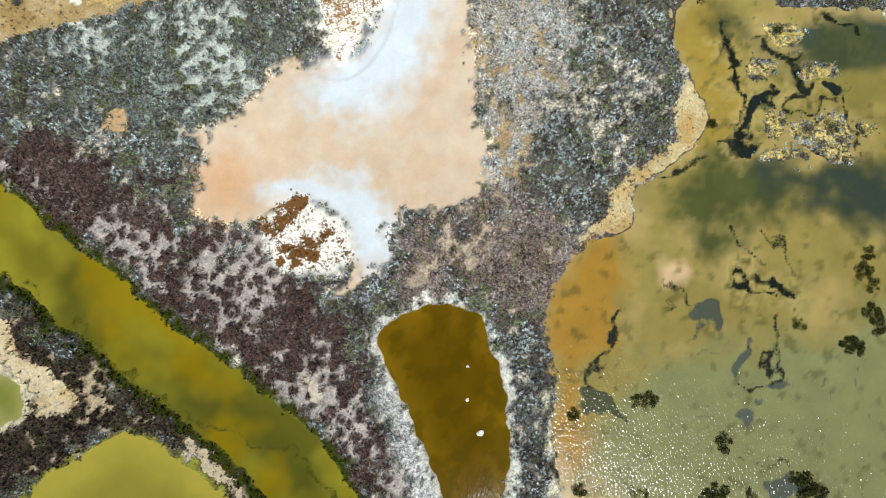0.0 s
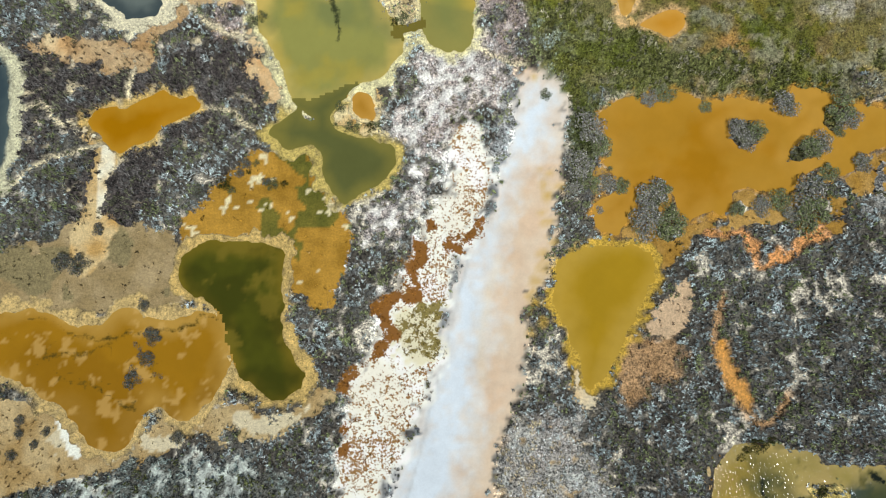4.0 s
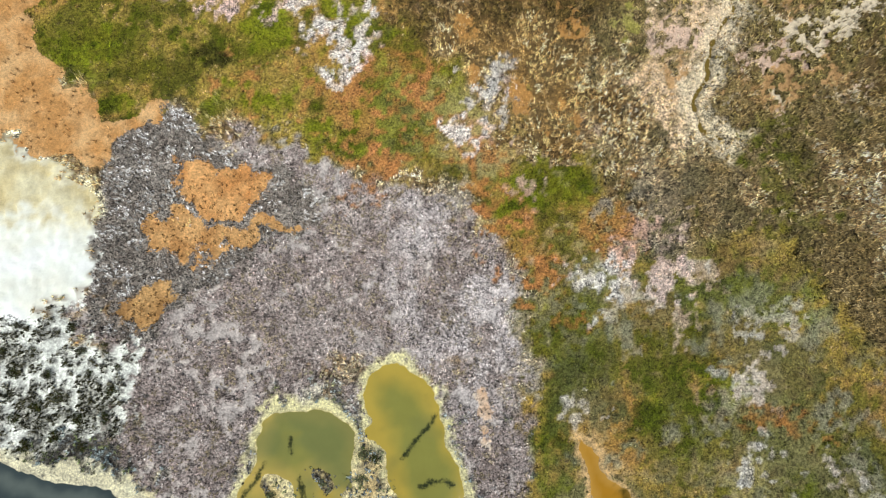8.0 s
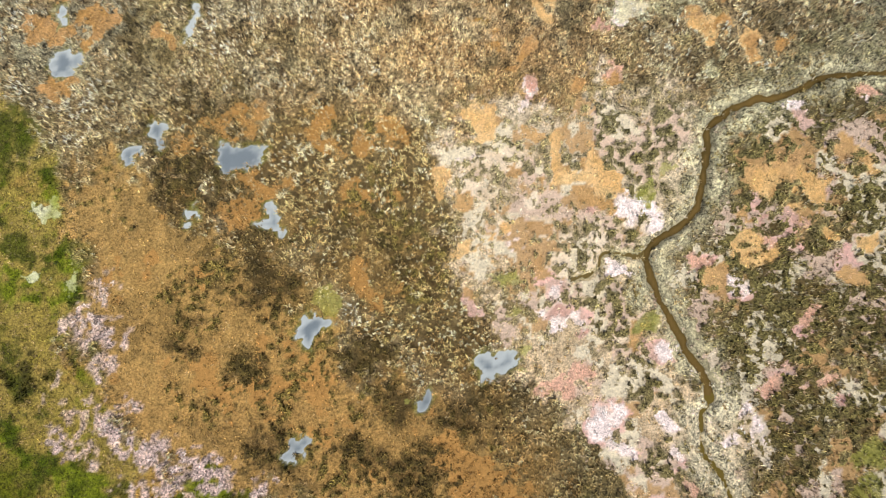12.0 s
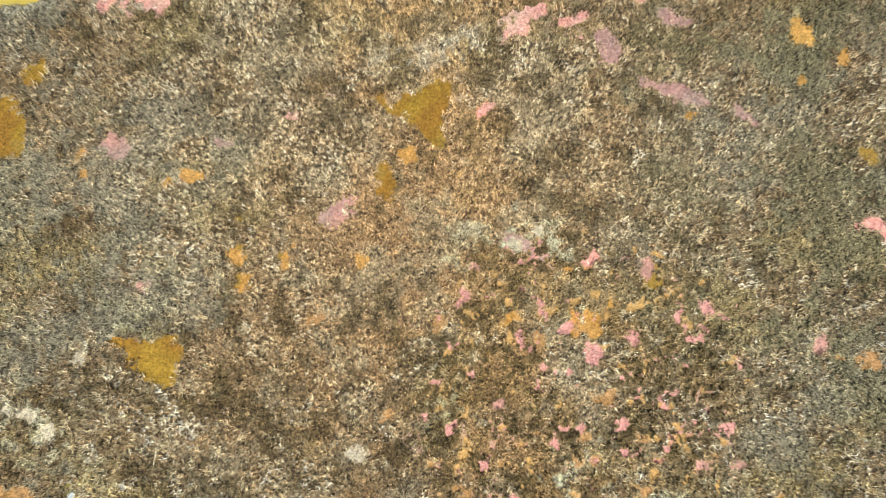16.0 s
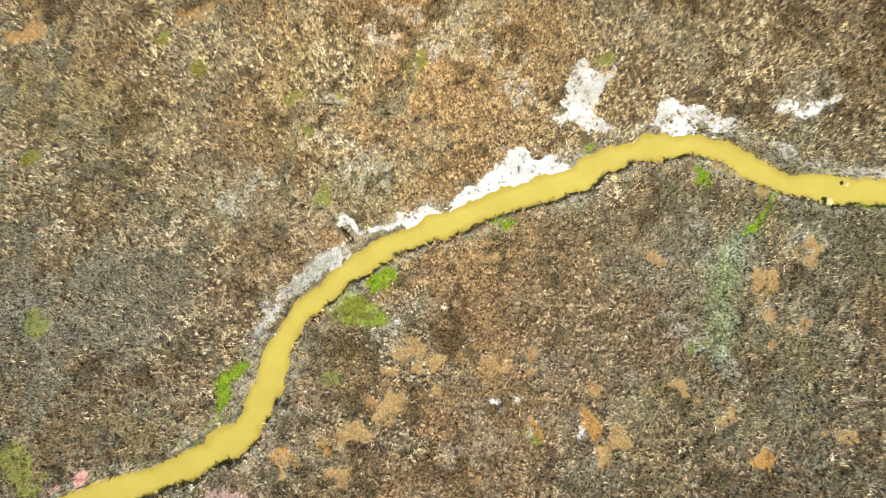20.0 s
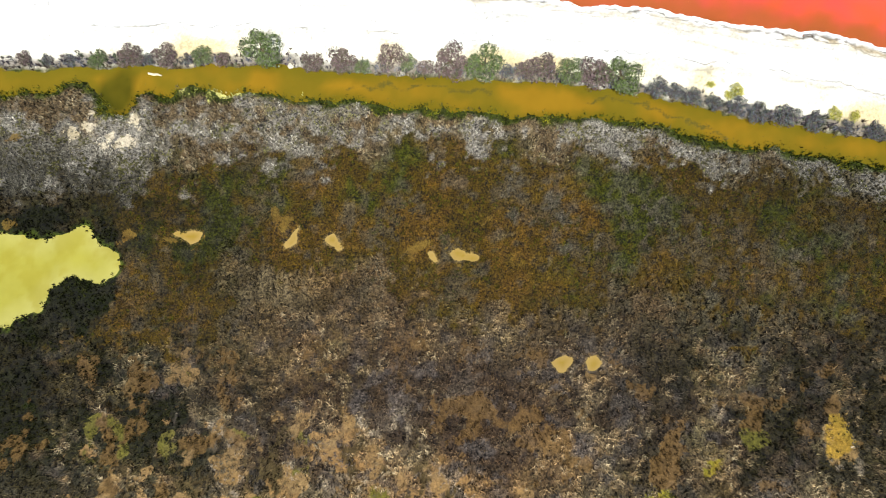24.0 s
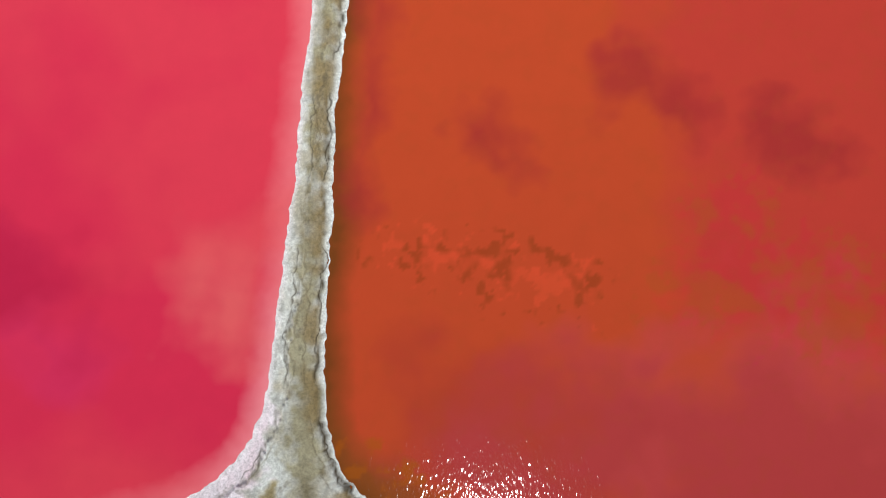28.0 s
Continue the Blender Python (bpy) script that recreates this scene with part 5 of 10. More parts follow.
PLAN["orange_pool"] = [(19.7, 36.6), (21.1, 36.7), (21.3, 34.4), (22.7, 31.8), (22.6, 30.7), (21.3, 31.3), (20.2, 33.5)]
PLAN["twin_isle_north"] = [(-14.3, 72.6), (-13.3, 73.2), (-12.2, 72.7), (-11.6, 71.6), (-12.3, 71.1), (-13.3, 71.6)]
PLAN["twin_isle_south"] = [(-15, 70), (-14.3, 70.1), (-13.8, 69.2), (-14.4, 68.8), (-15, 69.1)]
PLAN["twin_isle_east"] = [(-11, 71.3), (-10.1, 71.3), (-9.8, 70.4), (-10.5, 69.9), (-11.1, 70.5)]
PLAN["channel_twin"] = [(-7.8, 65.2), (-6.8, 65.4), (-5.6, 65.8)]
PLAN["isle_green"] = [(-17, 58.2), (-16.4, 58), (-15.6, 57.1), (-16, 56.7), (-16.8, 57.3)]
PLAN["pool_amber"] = [(-12, 59.1), (-11, 59.3), (-10.1, 58.4), (-9.9, 57.1), (-11, 57), (-12, 57.7)]
PLAN["bank_green_east"] = [(-14.3, 59.6), (-12.3, 60.3), (-10.1, 60.1), (-9.3, 58.7), (-9.6, 56.3), (-7.8, 55.2), (-7.8, 54.1), (-9.3, 54.9), (-12.3, 55.2), (-13.5, 56), (-14.2, 57.5)]
PLAN["isle_lake"] = [(21.6, 56.5), (22.7, 56.9), (24.1, 56.5), (25.4, 55.7), (25.2, 54.5), (23.8, 54), (22.5, 54.1), (22.1, 55.1)]
PLAN["isle_lake_east"] = [(30.7, 57.9), (31.6, 58.5), (32.5, 58.3), (33.5, 57.6), (34.2, 56.6), (32.4, 56), (32, 55.2), (30.7, 55.4), (30.4, 56.4)]
PLAN["isle_lake_south"] = [(27.4, 53.8), (28.4, 54.7), (29.7, 55.1), (30.9, 54.7), (31, 53.3), (29.6, 52.8), (28.3, 52.3), (27.4, 52.7)]
PLAN["tongue_white"] = [(-37.7, 56.7), (-37.2, 57.3), (-35.5, 56.5), (-34.4, 55.2), (-33.7, 54.1), (-33.5, 53.1), (-33.8, 51.1), (-34.2, 48.3), (-34.8, 48.3), (-34.6, 51.1), (-34.7, 53.1), (-34.9, 55), (-36.2, 55.9)]
PLAN["bank_tan_a"] = [(-25.1, 69.5), (-23.1, 69.7), (-22.6, 68.2), (-23.8, 67.3), (-24.7, 68.2)]
PLAN["bank_tan_b"] = [(-25.6, 66.1), (-24.3, 66.2), (-22.5, 65.3), (-20.8, 65.7), (-20, 63.4), (-20.7, 62.7), (-21.5, 64.7), (-23.8, 64.8)]
PLAN["bank_tan_c"] = [(-40.5, 65.1), (-38.5, 64.9), (-38.1, 63.6), (-38.8, 62.8), (-39.7, 63.6)]
PLAN["bank_tan_d"] = [(-22, 61.5), (-20.7, 62.7), (-19.5, 62.2), (-18.5, 60.7), (-17.8, 58.8), (-18.3, 58), (-19.7, 58.8), (-20.7, 60.2)]
PLAN["salt_path_a"] = [(-27.4, 70), (-25.9, 68.7), (-24.3, 68.2)]
PLAN["salt_path_b"] = [(-28.1, 68.3), (-26.3, 66.7), (-24.3, 65.7), (-21.3, 64.7)]
PLAN["salt_path_c"] = [(-32, 63.2), (-32.3, 60.8), (-32.3, 58.6)]
PLAN["salt_path_d"] = [(-42.7, 51.2), (-39.8, 53.6), (-37.4, 53.9), (-34.9, 55)]
PLAN["salt_path_e"] = [(-42, 58.2), (-39.8, 58.9), (-38.2, 56.7), (-37, 56.7)]
PLAN["salt_path_f"] = [(-26.1, 58.3), (-23.6, 57.8), (-21.1, 56.3)]
PLAN["salt_path_g"] = [(-0.9, 63.5), (1.6, 62.3), (3.6, 62)]
PLAN["streak_east"] = [(0.1, 80), (2, 80.5), (2.3, 77.6), (2, 74), (1.1, 73.8), (1, 77.6)]
PLAN["inlet_algae"] = [(12, 71.7), (13.5, 71.7), (14.7, 69.9), (14.2, 68.4), (13, 69.6)]
PLAN["inlet_beach"] = [(9.4, 75.5), (10.3, 72.4), (11.2, 69.4), (11.4, 66.4), (13.1, 65.4), (15.1, 64.9), (17.3, 63.9), (17.5, 64.6), (14.1, 65.6), (12.6, 66.4), (11.5, 70.4)]
PLAN["beach_white_west"] = [(-38.4, 31.8), (-37.1, 30.8), (-35.8, 28.5), (-35.5, 27.2), (-36.8, 27), (-37.3, 28.5), (-38.1, 30)]
PLAN["beach_white_mid"] = [(-28.8, 32.4), (-28.1, 31.4), (-26.8, 30.1), (-27.8, 30.4), (-28.7, 31.2)]
PLAN["fan_orange_tail"] = [(-30.7, 88.5), (-28.5, 89.7), (-25.5, 89.9), (-25.9, 87.9), (-28.4, 86), (-30.1, 86.2), (-31.2, 87.5)]
PLAN["russet"] = [(-10.5, 106.7, 2.24), (-6.4, 107.2, 1.74), (-3.3, 104.6, 1.99), (-6.9, 104.8, 1.74), (-9.4, 100, 2.24), (-6.4, 99.4, 1.74), (1.2, 97.8, 1.99), (3.7, 95.8, 1.74), (4.6, 93.3, 1.74), (5.6, 91.2, 1.24), (1.7, 101.4, 1.74), (14.1, 92.2, 1.74), (7.8, 87.2, 1.09), (6.6, 89.7, 0.99), (25.5, 78.3, 1.99), (28.9, 76.4, 1.74), (-19.2, 107.3, 1.74)]
PLAN["pale_tufts_mid"] = [(5.8, 101.9, 0.89), (8.1, 101.6, 1.09), (9.4, 102.9, 0.89), (7.5, 100.9, 0.7), (17.1, 89.9, 0.8), (24.9, 81.2, 0.89), (31.8, 72.3, 0.7), (18.4, 85.7, 0.89), (21, 89.1, 0.89), (5.2, 97, 0.5), (4.8, 105.5, 0.7)]
PLAN["canal_pit"] = [(-28.8, 301.2), (-26.4, 301.6), (-26, 299.4), (-26.7, 297.3), (-28.7, 297.8), (-29.3, 299.8)]
PLAN["cream_bank"] = [(-20.3, 299.9, 0.3), (-19.1, 299.6, 0.3), (-16.4, 299.8, 0.4), (-14.9, 299.5, 0.35), (-13.6, 299.6, 0.3), (-10.4, 299.8, 0.3), (-18.1, 299.9, 0.3), (-21.3, 300.2, 0.25)]
PLAN["brine_specks"] = [(-1.7, 335.6), (6.2, 335.2), (13.6, 333.8), (16.6, 332.3), (15.6, 330.8), (8.7, 331.3), (3.7, 332.2), (-1.2, 334.1)]
PLAN["brine_specks_east"] = [(20, 330.4), (23.4, 332.4), (25.6, 340.9), (29.5, 341.4), (33.3, 335.5), (43.1, 334.6), (42.7, 325.8), (33.1, 326.6), (25.8, 329.5)]
PLAN["russet_bits"] = [(12.2, 181.3, 0.7), (14.5, 182.3, 0.8), (5.9, 181.8, 0.7), (8.6, 180, 0.5), (8.1, 178.7, 0.5), (-4.1, 173.9, 0.5), (-0.5, 169.2, 0.7), (2.7, 166.4, 0.8), (-0.8, 164.9, 0.89), (5.3, 169.4, 0.5), (14, 169.7, 0.7), (11.8, 169.9, 0.6), (12.6, 172.2, 0.6), (9, 172.2, 0.5), (14.9, 174.9, 0.6), (18.2, 174.7, 0.5), (18.5, 166.7, 0.8), (16.9, 164.9, 0.8), (24.3, 161, 0.99), (25.3, 163, 0.7), (3.9, 160, 0.8), (3.9, 158.6, 0.89), (6.9, 157.6, 0.89), (9.4, 163, 1.19), (10.4, 163.7, 0.89), (5.2, 156.2, 0.8), (11.5, 155, 0.6), (15.5, 155.7, 0.8), (28.1, 158.4, 0.89), (30.6, 158.1, 0.8), (37.7, 177.7, 0.8)]
PLAN["russet_bits_west"] = [(-37, 165.4, 2.24), (-36.8, 161, 1.99), (-32.3, 161, 1.74), (-30.5, 165.9, 1.49), (-24, 164, 1.09), (-25.8, 159.6, 1.09), (-32.5, 164, 1.24), (-34.2, 159.1, 1.49), (-35.5, 155.2, 1.99), (35.5, 179, 0.5), (3.2, 163.5, 0.5), (2, 161, 0.6), (19.8, 169.9, 0.6), (17.6, 171.9, 0.5), (29.4, 166.2, 0.5), (36.9, 161.5, 0.5), (-11.2, 181.8, 0.4), (-0, 181.6, 0.6), (-3, 171.4, 0.5)]
PLAN["gold_bits"] = [(19.4, 185.4, 0.99), (-4.7, 194.1, 0.8), (-17.6, 190.5, 0.45), (-17.5, 188.4, 0.4), (-17.6, 185.5, 0.6), (-14.4, 187.6, 0.55), (-0.3, 197.6, 0.89), (-36, 185.5, 0.5), (38.7, 196.7, 0.6), (-38.6, 196.9, 0.99), (-25.3, 173.9, 0.4), (2.5, 161, 0.5)]
PLAN["pink_bits"] = [(-29.7, 197.7, 0.75), (-32.3, 196.1, 0.45), (-9.3, 190.7, 0.65), (-8, 192.3, 0.35), (2.3, 172.2, 0.8), (4.8, 171.7, 0.75), (-1.8, 171.7, 0.84), (-3, 171.4, 0.6), (5.5, 174, 0.6), (23, 175.2, 0.55), (23.7, 173.7, 0.45), (24.9, 171.4, 0.55), (26, 169.4, 0.55), (22.8, 169.1, 0.65), (18.4, 186.2, 0.65), (13.3, 187, 0.4), (7.9, 155.2, 0.7), (34, 179.7, 0.45), (39.3, 189.8, 0.75), (-23.1, 194.2, 0.55), (-28.8, 186.3, 0.4), (-26.4, 185, 0.45), (-25.7, 194.8, 0.4), (13.3, 159.8, 0.89)]
PLAN["salt_bits"] = [(8.5, 187.5, 0.75), (9.6, 186.3, 0.5), (7.2, 188.3, 0.5), (16.4, 162.7, 0.99), (17.4, 162, 0.75), (8.2, 189.9, 0.6), (10.4, 177, 0.35), (0.7, 168.2, 0.4), (-36.4, 172.9, 0.75), (-33.8, 172.2, 0.6), (-31.6, 178.3, 0.4), (-6.6, 170.4, 0.6)]
PLAN["russet_creek"] = [(11.8, 146.4, 1.39), (13.3, 144.4, 1.19), (5.3, 146.4, 0.8), (27.8, 146.3, 1.19), (30.3, 147.8, 0.89), (26.8, 145.3, 0.89), (35.3, 148.3, 1.19), (36.9, 140.8, 0.75), (22.3, 161.2, 0.89), (9.6, 162.9, 0.99), (-0.9, 165, 0.7), (-0.7, 146.4, 0.89), (1.8, 137.9, 0.75), (2.2, 135.5, 0.6), (10.4, 147.9, 0.89), (7.3, 141.9, 0.99), (24, 137.4, 0.8), (16.5, 133, 0.7), (16, 131.1, 0.6), (3.9, 151.5, 0.8), (11, 154.5, 0.7), (32.7, 145.3, 0.7), (2.9, 153, 0.6), (8.2, 138.4, 0.7)]
PLAN["pink_creek"] = [(30.6, 142.3, 1.19), (27.6, 142.1, 0.8), (29.6, 129.7, 1.29), (31.5, 128.7, 0.89), (28.1, 128.7, 0.8), (21.6, 138.4, 1.19), (18.9, 130.6, 1.19), (20.3, 129.7, 0.89), (7.9, 154.5, 0.99), (10.1, 133.5, 1.09), (11.1, 131.6, 0.99), (9.2, 136, 0.89), (32, 151.4, 0.89), (34.8, 137.4, 0.8), (37.5, 151.4, 0.7), (3.9, 159.2, 0.75), (33.2, 145.1, 0.6), (12.8, 142.9, 0.8), (2.2, 134, 0.7), (18, 135.5, 0.7)]
PLAN["dark_rushes"] = [(-27.8, 155.7, 1.79), (-29, 162, 1.69), (-20, 151.6, 2.19), (-23.6, 153.1, 1.79), (-17.7, 139.9, 1.49), (-21.7, 138, 1.29), (-16.1, 137, 1.69), (-7.6, 131.1, 1.69), (-4.7, 127.3, 1.69), (-18, 130.1, 1.09), (4.2, 127.3, 1.69), (-27.9, 159.4, 1.69), (-31, 158.9, 1.19), (-13.9, 153.1, 1.49), (-9.7, 140.9, 1.79), (-4.7, 139.9, 1.49), (-27.1, 149.5, 1.29)]
PLAN["salt_bank_north"] = [(11.5, 247.8), (12.3, 250.1), (13.3, 252.7), (15.3, 254.3), (16.4, 255.1), (16.9, 254.4), (15.6, 252.3), (15.8, 250.2), (16.6, 248.1), (15.3, 247.3), (13.3, 247.5)]
PLAN["salt_bank_mid"] = [(17.3, 247.3), (19.9, 248.9), (21.9, 249.7), (22.7, 250.8), (24.5, 251), (25.5, 250), (27.5, 249.8), (28, 248.5), (25.5, 248.6), (22.4, 248.3), (19.9, 247.9)]
PLAN["salt_bank_far"] = [(30.6, 250.8), (32.2, 251.3), (33.7, 250.4), (36.2, 251.2), (36.8, 250.4), (35.2, 249.5), (32.6, 249.7)]
PLAN["sand_bar"] = [(24.9, 245.6), (27.4, 245.3), (29.7, 243.7), (31.4, 242), (29.9, 242.2), (27.4, 243.7), (25.4, 244.8)]
PLAN["green_tuft_e"] = [(-5.6, 234.9), (-3.3, 235.9), (-2.1, 235.2), (-2.8, 233.2), (-4.8, 233.1)]
PLAN["green_tuft_f"] = [(-21.7, 219), (-18.3, 221.2), (-18.2, 224.6), (-17.5, 226.3), (-15.1, 227.8), (-15.3, 226.1), (-17, 224.1), (-17.4, 221.7), (-19.8, 219.7)]
PLAN["green_tuft_g"] = [(37.4, 241.8), (40.9, 241.9), (42.5, 241.6), (40.8, 241.1), (37.9, 241.1)]
PLAN["white_bits"] = [(5.7, 223.8, 0.4), (8, 223.8, 0.3), (9.7, 221.3, 0.6), (13.2, 221.2, 0.45), (30.6, 231.1, 0.7), (-2.7, 230.7, 0.5), (-13.7, 229.8, 0.6)]
PLAN["russet_bits_creek"] = [(6.5, 226.8, 0.99), (9, 227.4, 1.09), (8.7, 226.1, 0.8), (-2.4, 223.1, 0.89), (-4.9, 224.3, 0.7), (-7.4, 217.7, 1.09), (-12.4, 219.3, 0.8), (-11.6, 218.1, 0.7), (1.6, 224.8, 0.5), (-2.7, 226, 0.5), (19.7, 236.4, 0.7), (14.4, 225.5, 0.6), (18.6, 222.4, 0.45), (26.5, 223.2, 0.5), (21.1, 223.8, 0.45), (24, 224.6, 0.5), (22.1, 225.8, 0.6), (-21.5, 258.5, 1.29), (-36.2, 257, 0.89), (-37.7, 256.2, 0.7), (-1.6, 256, 0.6), (-10.1, 227.1, 0.5)]
PLAN["slate_drift_d"] = [(23.4, -6.2), (24.6, -3.8), (25, -4.3), (24.7, -6.7), (23.6, -7.7)]
PLAN["isle_mud_a"] = [(25.3, 21.1), (27.1, 21.3), (28.4, 20.8), (28.1, 19.7), (26.7, 18.7), (25.7, 18.9), (25.2, 20)]
PLAN["isle_mud_b"] = [(27.9, 16.8), (29.2, 16.4), (29.3, 14.7), (28.5, 13.4), (27.3, 13.9), (26.9, 14.9), (27.2, 16)]
PLAN["isle_mud_c"] = [(26.7, 12.5), (29.2, 13.1), (31.2, 12.2), (30.2, 11.6), (26.4, 11.6)]
PLAN["isle_mud_d"] = [(34.9, 14.9), (36.5, 15.2), (37, 14.1), (35.6, 13.2)]
PLAN["apron_cream"] = [(18.7, 17.5), (21.3, 18.8), (23.1, 17.7), (23.5, 15), (22.6, 13.1), (20, 11.9), (17.9, 10.9), (15.3, 9.7), (13.5, 8.7), (14.6, 10.8), (16.9, 11.6), (18.8, 13.8)]
PLAN["apron_cream_south"] = [(12.8, 9.2), (14.8, 9.5), (15.2, 5.9), (14.8, 2.7), (13.2, 3.3), (12.9, 4.8), (10.6, 4.9), (10.1, 3.9), (9.1, 3.7), (10.6, 6), (12.6, 6.9)]
PLAN["saltbush_north"] = [(23.3, 27.8, 0.8), (22.3, 27.3, 0.6), (28.6, 23.8, 0.6), (24.4, 28.3, 0.5), (21.8, 26.6, 0.5)]
PLAN["saltbush_mud"] = [(30.8, 14.4, 0.7), (32.9, 14.6, 0.8), (33.6, 13.3, 0.6), (31.8, 13.1, 0.5), (28.5, 23.7, 0.5), (26.6, 20.7, 0.3), (27.7, 20.9, 0.3), (31.3, 20.1, 0.35), (32.8, 20.4, 0.45), (28.6, 15.2, 0.45), (35.7, 14.2, 0.5), (34, 11.5, 0.45), (16.5, -0.7, 0.5), (16.9, -1.4, 0.45), (17.6, -2.2, 0.4), (24.6, -0, 0.45), (30.5, 4.4, 0.3), (32.8, 4.1, 0.4), (18.7, 0, 0.3), (11.9, -2.6, 0.3), (6.4, -2.1, 0.45), (6.8, -4.1, 0.4)]

PLAN["rust_chain"] = [(-1, 46.7, 0.8), (-2.3, 46.4, 0.89), (-3.9, 46.6, 0.99), (-4.5, 45.6, 0.8), (-5.3, 45.1, 0.7), (-5.7, 43.9, 0.75), (-6.4, 43.1, 0.7), (-2.8, 45, 0.45), (-7, 41.5, 0.89), (-7.8, 41.2, 0.8), (-8.5, 40.8, 0.7), (-8.8, 39.9, 0.8), (-8.9, 39.2, 0.7), (-8.5, 38, 0.6), (-9.6, 36.8, 0.5), (-10.4, 35.4, 0.7), (-11.5, 34.5, 0.89), (-10.7, 33.3, 0.7), (-12.1, 33.3, 0.7), (-9.9, 33.9, 0.5), (-11.8, 30, 0.45), (-12.4, 29, 0.5), (-12.6, 27.5, 0.5), (-9.9, 36, 0.45), (-8.1, 43.9, 0.45)]
PLAN["moss_tufts"] = [(-6.1, 39.9, 0.6), (-6.7, 39.2, 0.5), (-5.5, 39.1, 0.6), (-5, 39.4, 0.45), (-4.3, 40, 0.55), (-4.1, 39.1, 0.45), (-7.3, 38.7, 0.5), (-6.6, 38.4, 0.45), (-5.9, 38.3, 0.55), (-5.3, 38.1, 0.45), (-4.6, 38.3, 0.45), (-4.1, 38.7, 0.45), (-7.6, 38.2, 0.4), (-6.5, 37.6, 0.55), (-5.7, 37.6, 0.45), (-4.9, 37.5, 0.5), (-4.2, 37.7, 0.4), (-7, 37.2, 0.4), (-6.1, 36.9, 0.5), (-5.3, 36.8, 0.45), (-4.6, 36.9, 0.45), (-6.6, 36.4, 0.4), (-5.7, 36.2, 0.4)]
PLAN["rust_isle_tufts"] = [(-15.7, 8.4, 0.6), (-15.1, 8.3, 0.5), (-17.1, 7.7, 0.45), (-17.3, 6.8, 0.6), (-17.4, 6, 0.5), (-16, 7, 0.5), (-15.4, 6.3, 0.45), (-14.4, 7.1, 0.5), (-17.7, 5.4, 0.8), (-16.9, 4.7, 0.8), (-15.9, 3.9, 0.8), (-16.7, 3.4, 0.89), (-15.4, 3.1, 0.8), (-12.7, 5.9, 0.5), (-13.2, 5.6, 0.45), (-14.5, 4.9, 0.5), (-13.7, 4.4, 0.5), (-13.1, 4.6, 0.45), (-12.5, 3.9, 0.5), (-14, 3.5, 0.5), (-14.7, 3.9, 0.45), (-11.6, 3.4, 0.7), (-11, 3.7, 0.5), (-15, 5.6, 0.4)]
PLAN["lilac_band"] = [(-31.5, 132.5, 1.09), (-30.5, 133, 0.89), (-31.7, 130.2, 0.99), (-32, 125.8, 0.89), (-30.5, 125.1, 1.09), (-33, 123.8, 0.8), (-28.9, 123.8, 0.8), (-32.7, 122.7, 0.7), (-26.3, 121.2, 1.19), (-25.5, 120, 1.09), (-26.7, 119.2, 0.7), (-25.4, 117.7, 1.29), (-26.7, 117.2, 0.7), (-24.4, 117, 0.8), (-23, 120.2, 0.89), (-21.2, 119.7, 0.99), (-19.5, 120.2, 0.6), (-21.9, 118.7, 0.8), (-18.4, 118.4, 0.99), (-17.6, 117.2, 0.99), (-19.1, 116.9, 0.7), (-22.9, 116.5, 0.8), (-21.6, 115.7, 1.09), (-20.4, 115.2, 0.6), (-16.1, 115.2, 0.5), (-13.9, 115.2, 0.8), (-13.1, 114.2, 1.19), (-11.6, 113.6, 1.39), (-10.1, 112.9, 1.29), (-12.3, 112.4, 0.99), (-9.3, 111.7, 0.7), (-10.8, 111.8, 0.8)]
PLAN["lilac_south"] = [(1.7, 107, 0.89), (2.5, 106.3, 0.8), (1.8, 104.8, 0.99), (3, 104.4, 0.7), (2, 103.6, 0.6), (3.3, 107.3, 0.6), (1.1, 105.8, 0.6), (-30.9, 136.5, 0.4), (-10.6, 109.8, 0.25), (-11.6, 110.2, 0.5), (-11.3, 109.5, 0.5), (-0.7, 102.2, 0.4)]

PLAN["orange_by_creek"] = [(6.9, 157.7, 0.89), (10.4, 150.1, 0.89), (12.4, 147.5, 1.19), (12.8, 143.7, 1.69), (8.3, 146, 0.7), (4.7, 144.5, 0.8), (1.5, 144, 0.7), (-1.3, 147.1, 0.8), (3.3, 152.2, 0.7), (1.4, 138.5, 0.65), (3.9, 158.5, 0.65), (29, 147, 0.89), (27, 146.5, 0.8), (29.4, 144.9, 0.99), (32.5, 145.4, 0.7), (35.6, 149, 0.84), (37.1, 147.4, 0.65), (35, 136.8, 0.8), (36.5, 141.1, 0.65), (26.3, 142.4, 0.7), (23.1, 137.4, 0.45), (16.5, 131.9, 0.5), (14.3, 142.9, 0.8), (7.3, 150.1, 0.55)]
PLAN["salmon_by_creek"] = [(29.5, 129.5, 1.19), (31.1, 128, 0.84), (28.4, 128, 0.7), (32.6, 128.5, 0.5), (21.9, 138.6, 0.84), (28.3, 141.4, 0.8), (31.3, 142.1, 0.65), (15.6, 156.1, 0.7), (10.5, 127.6, 0.7), (11.5, 129.5, 0.6), (8, 127.6, 0.6), (20.6, 119.4, 0.7), (31.9, 133.9, 0.6), (37.9, 154.1, 0.6)]
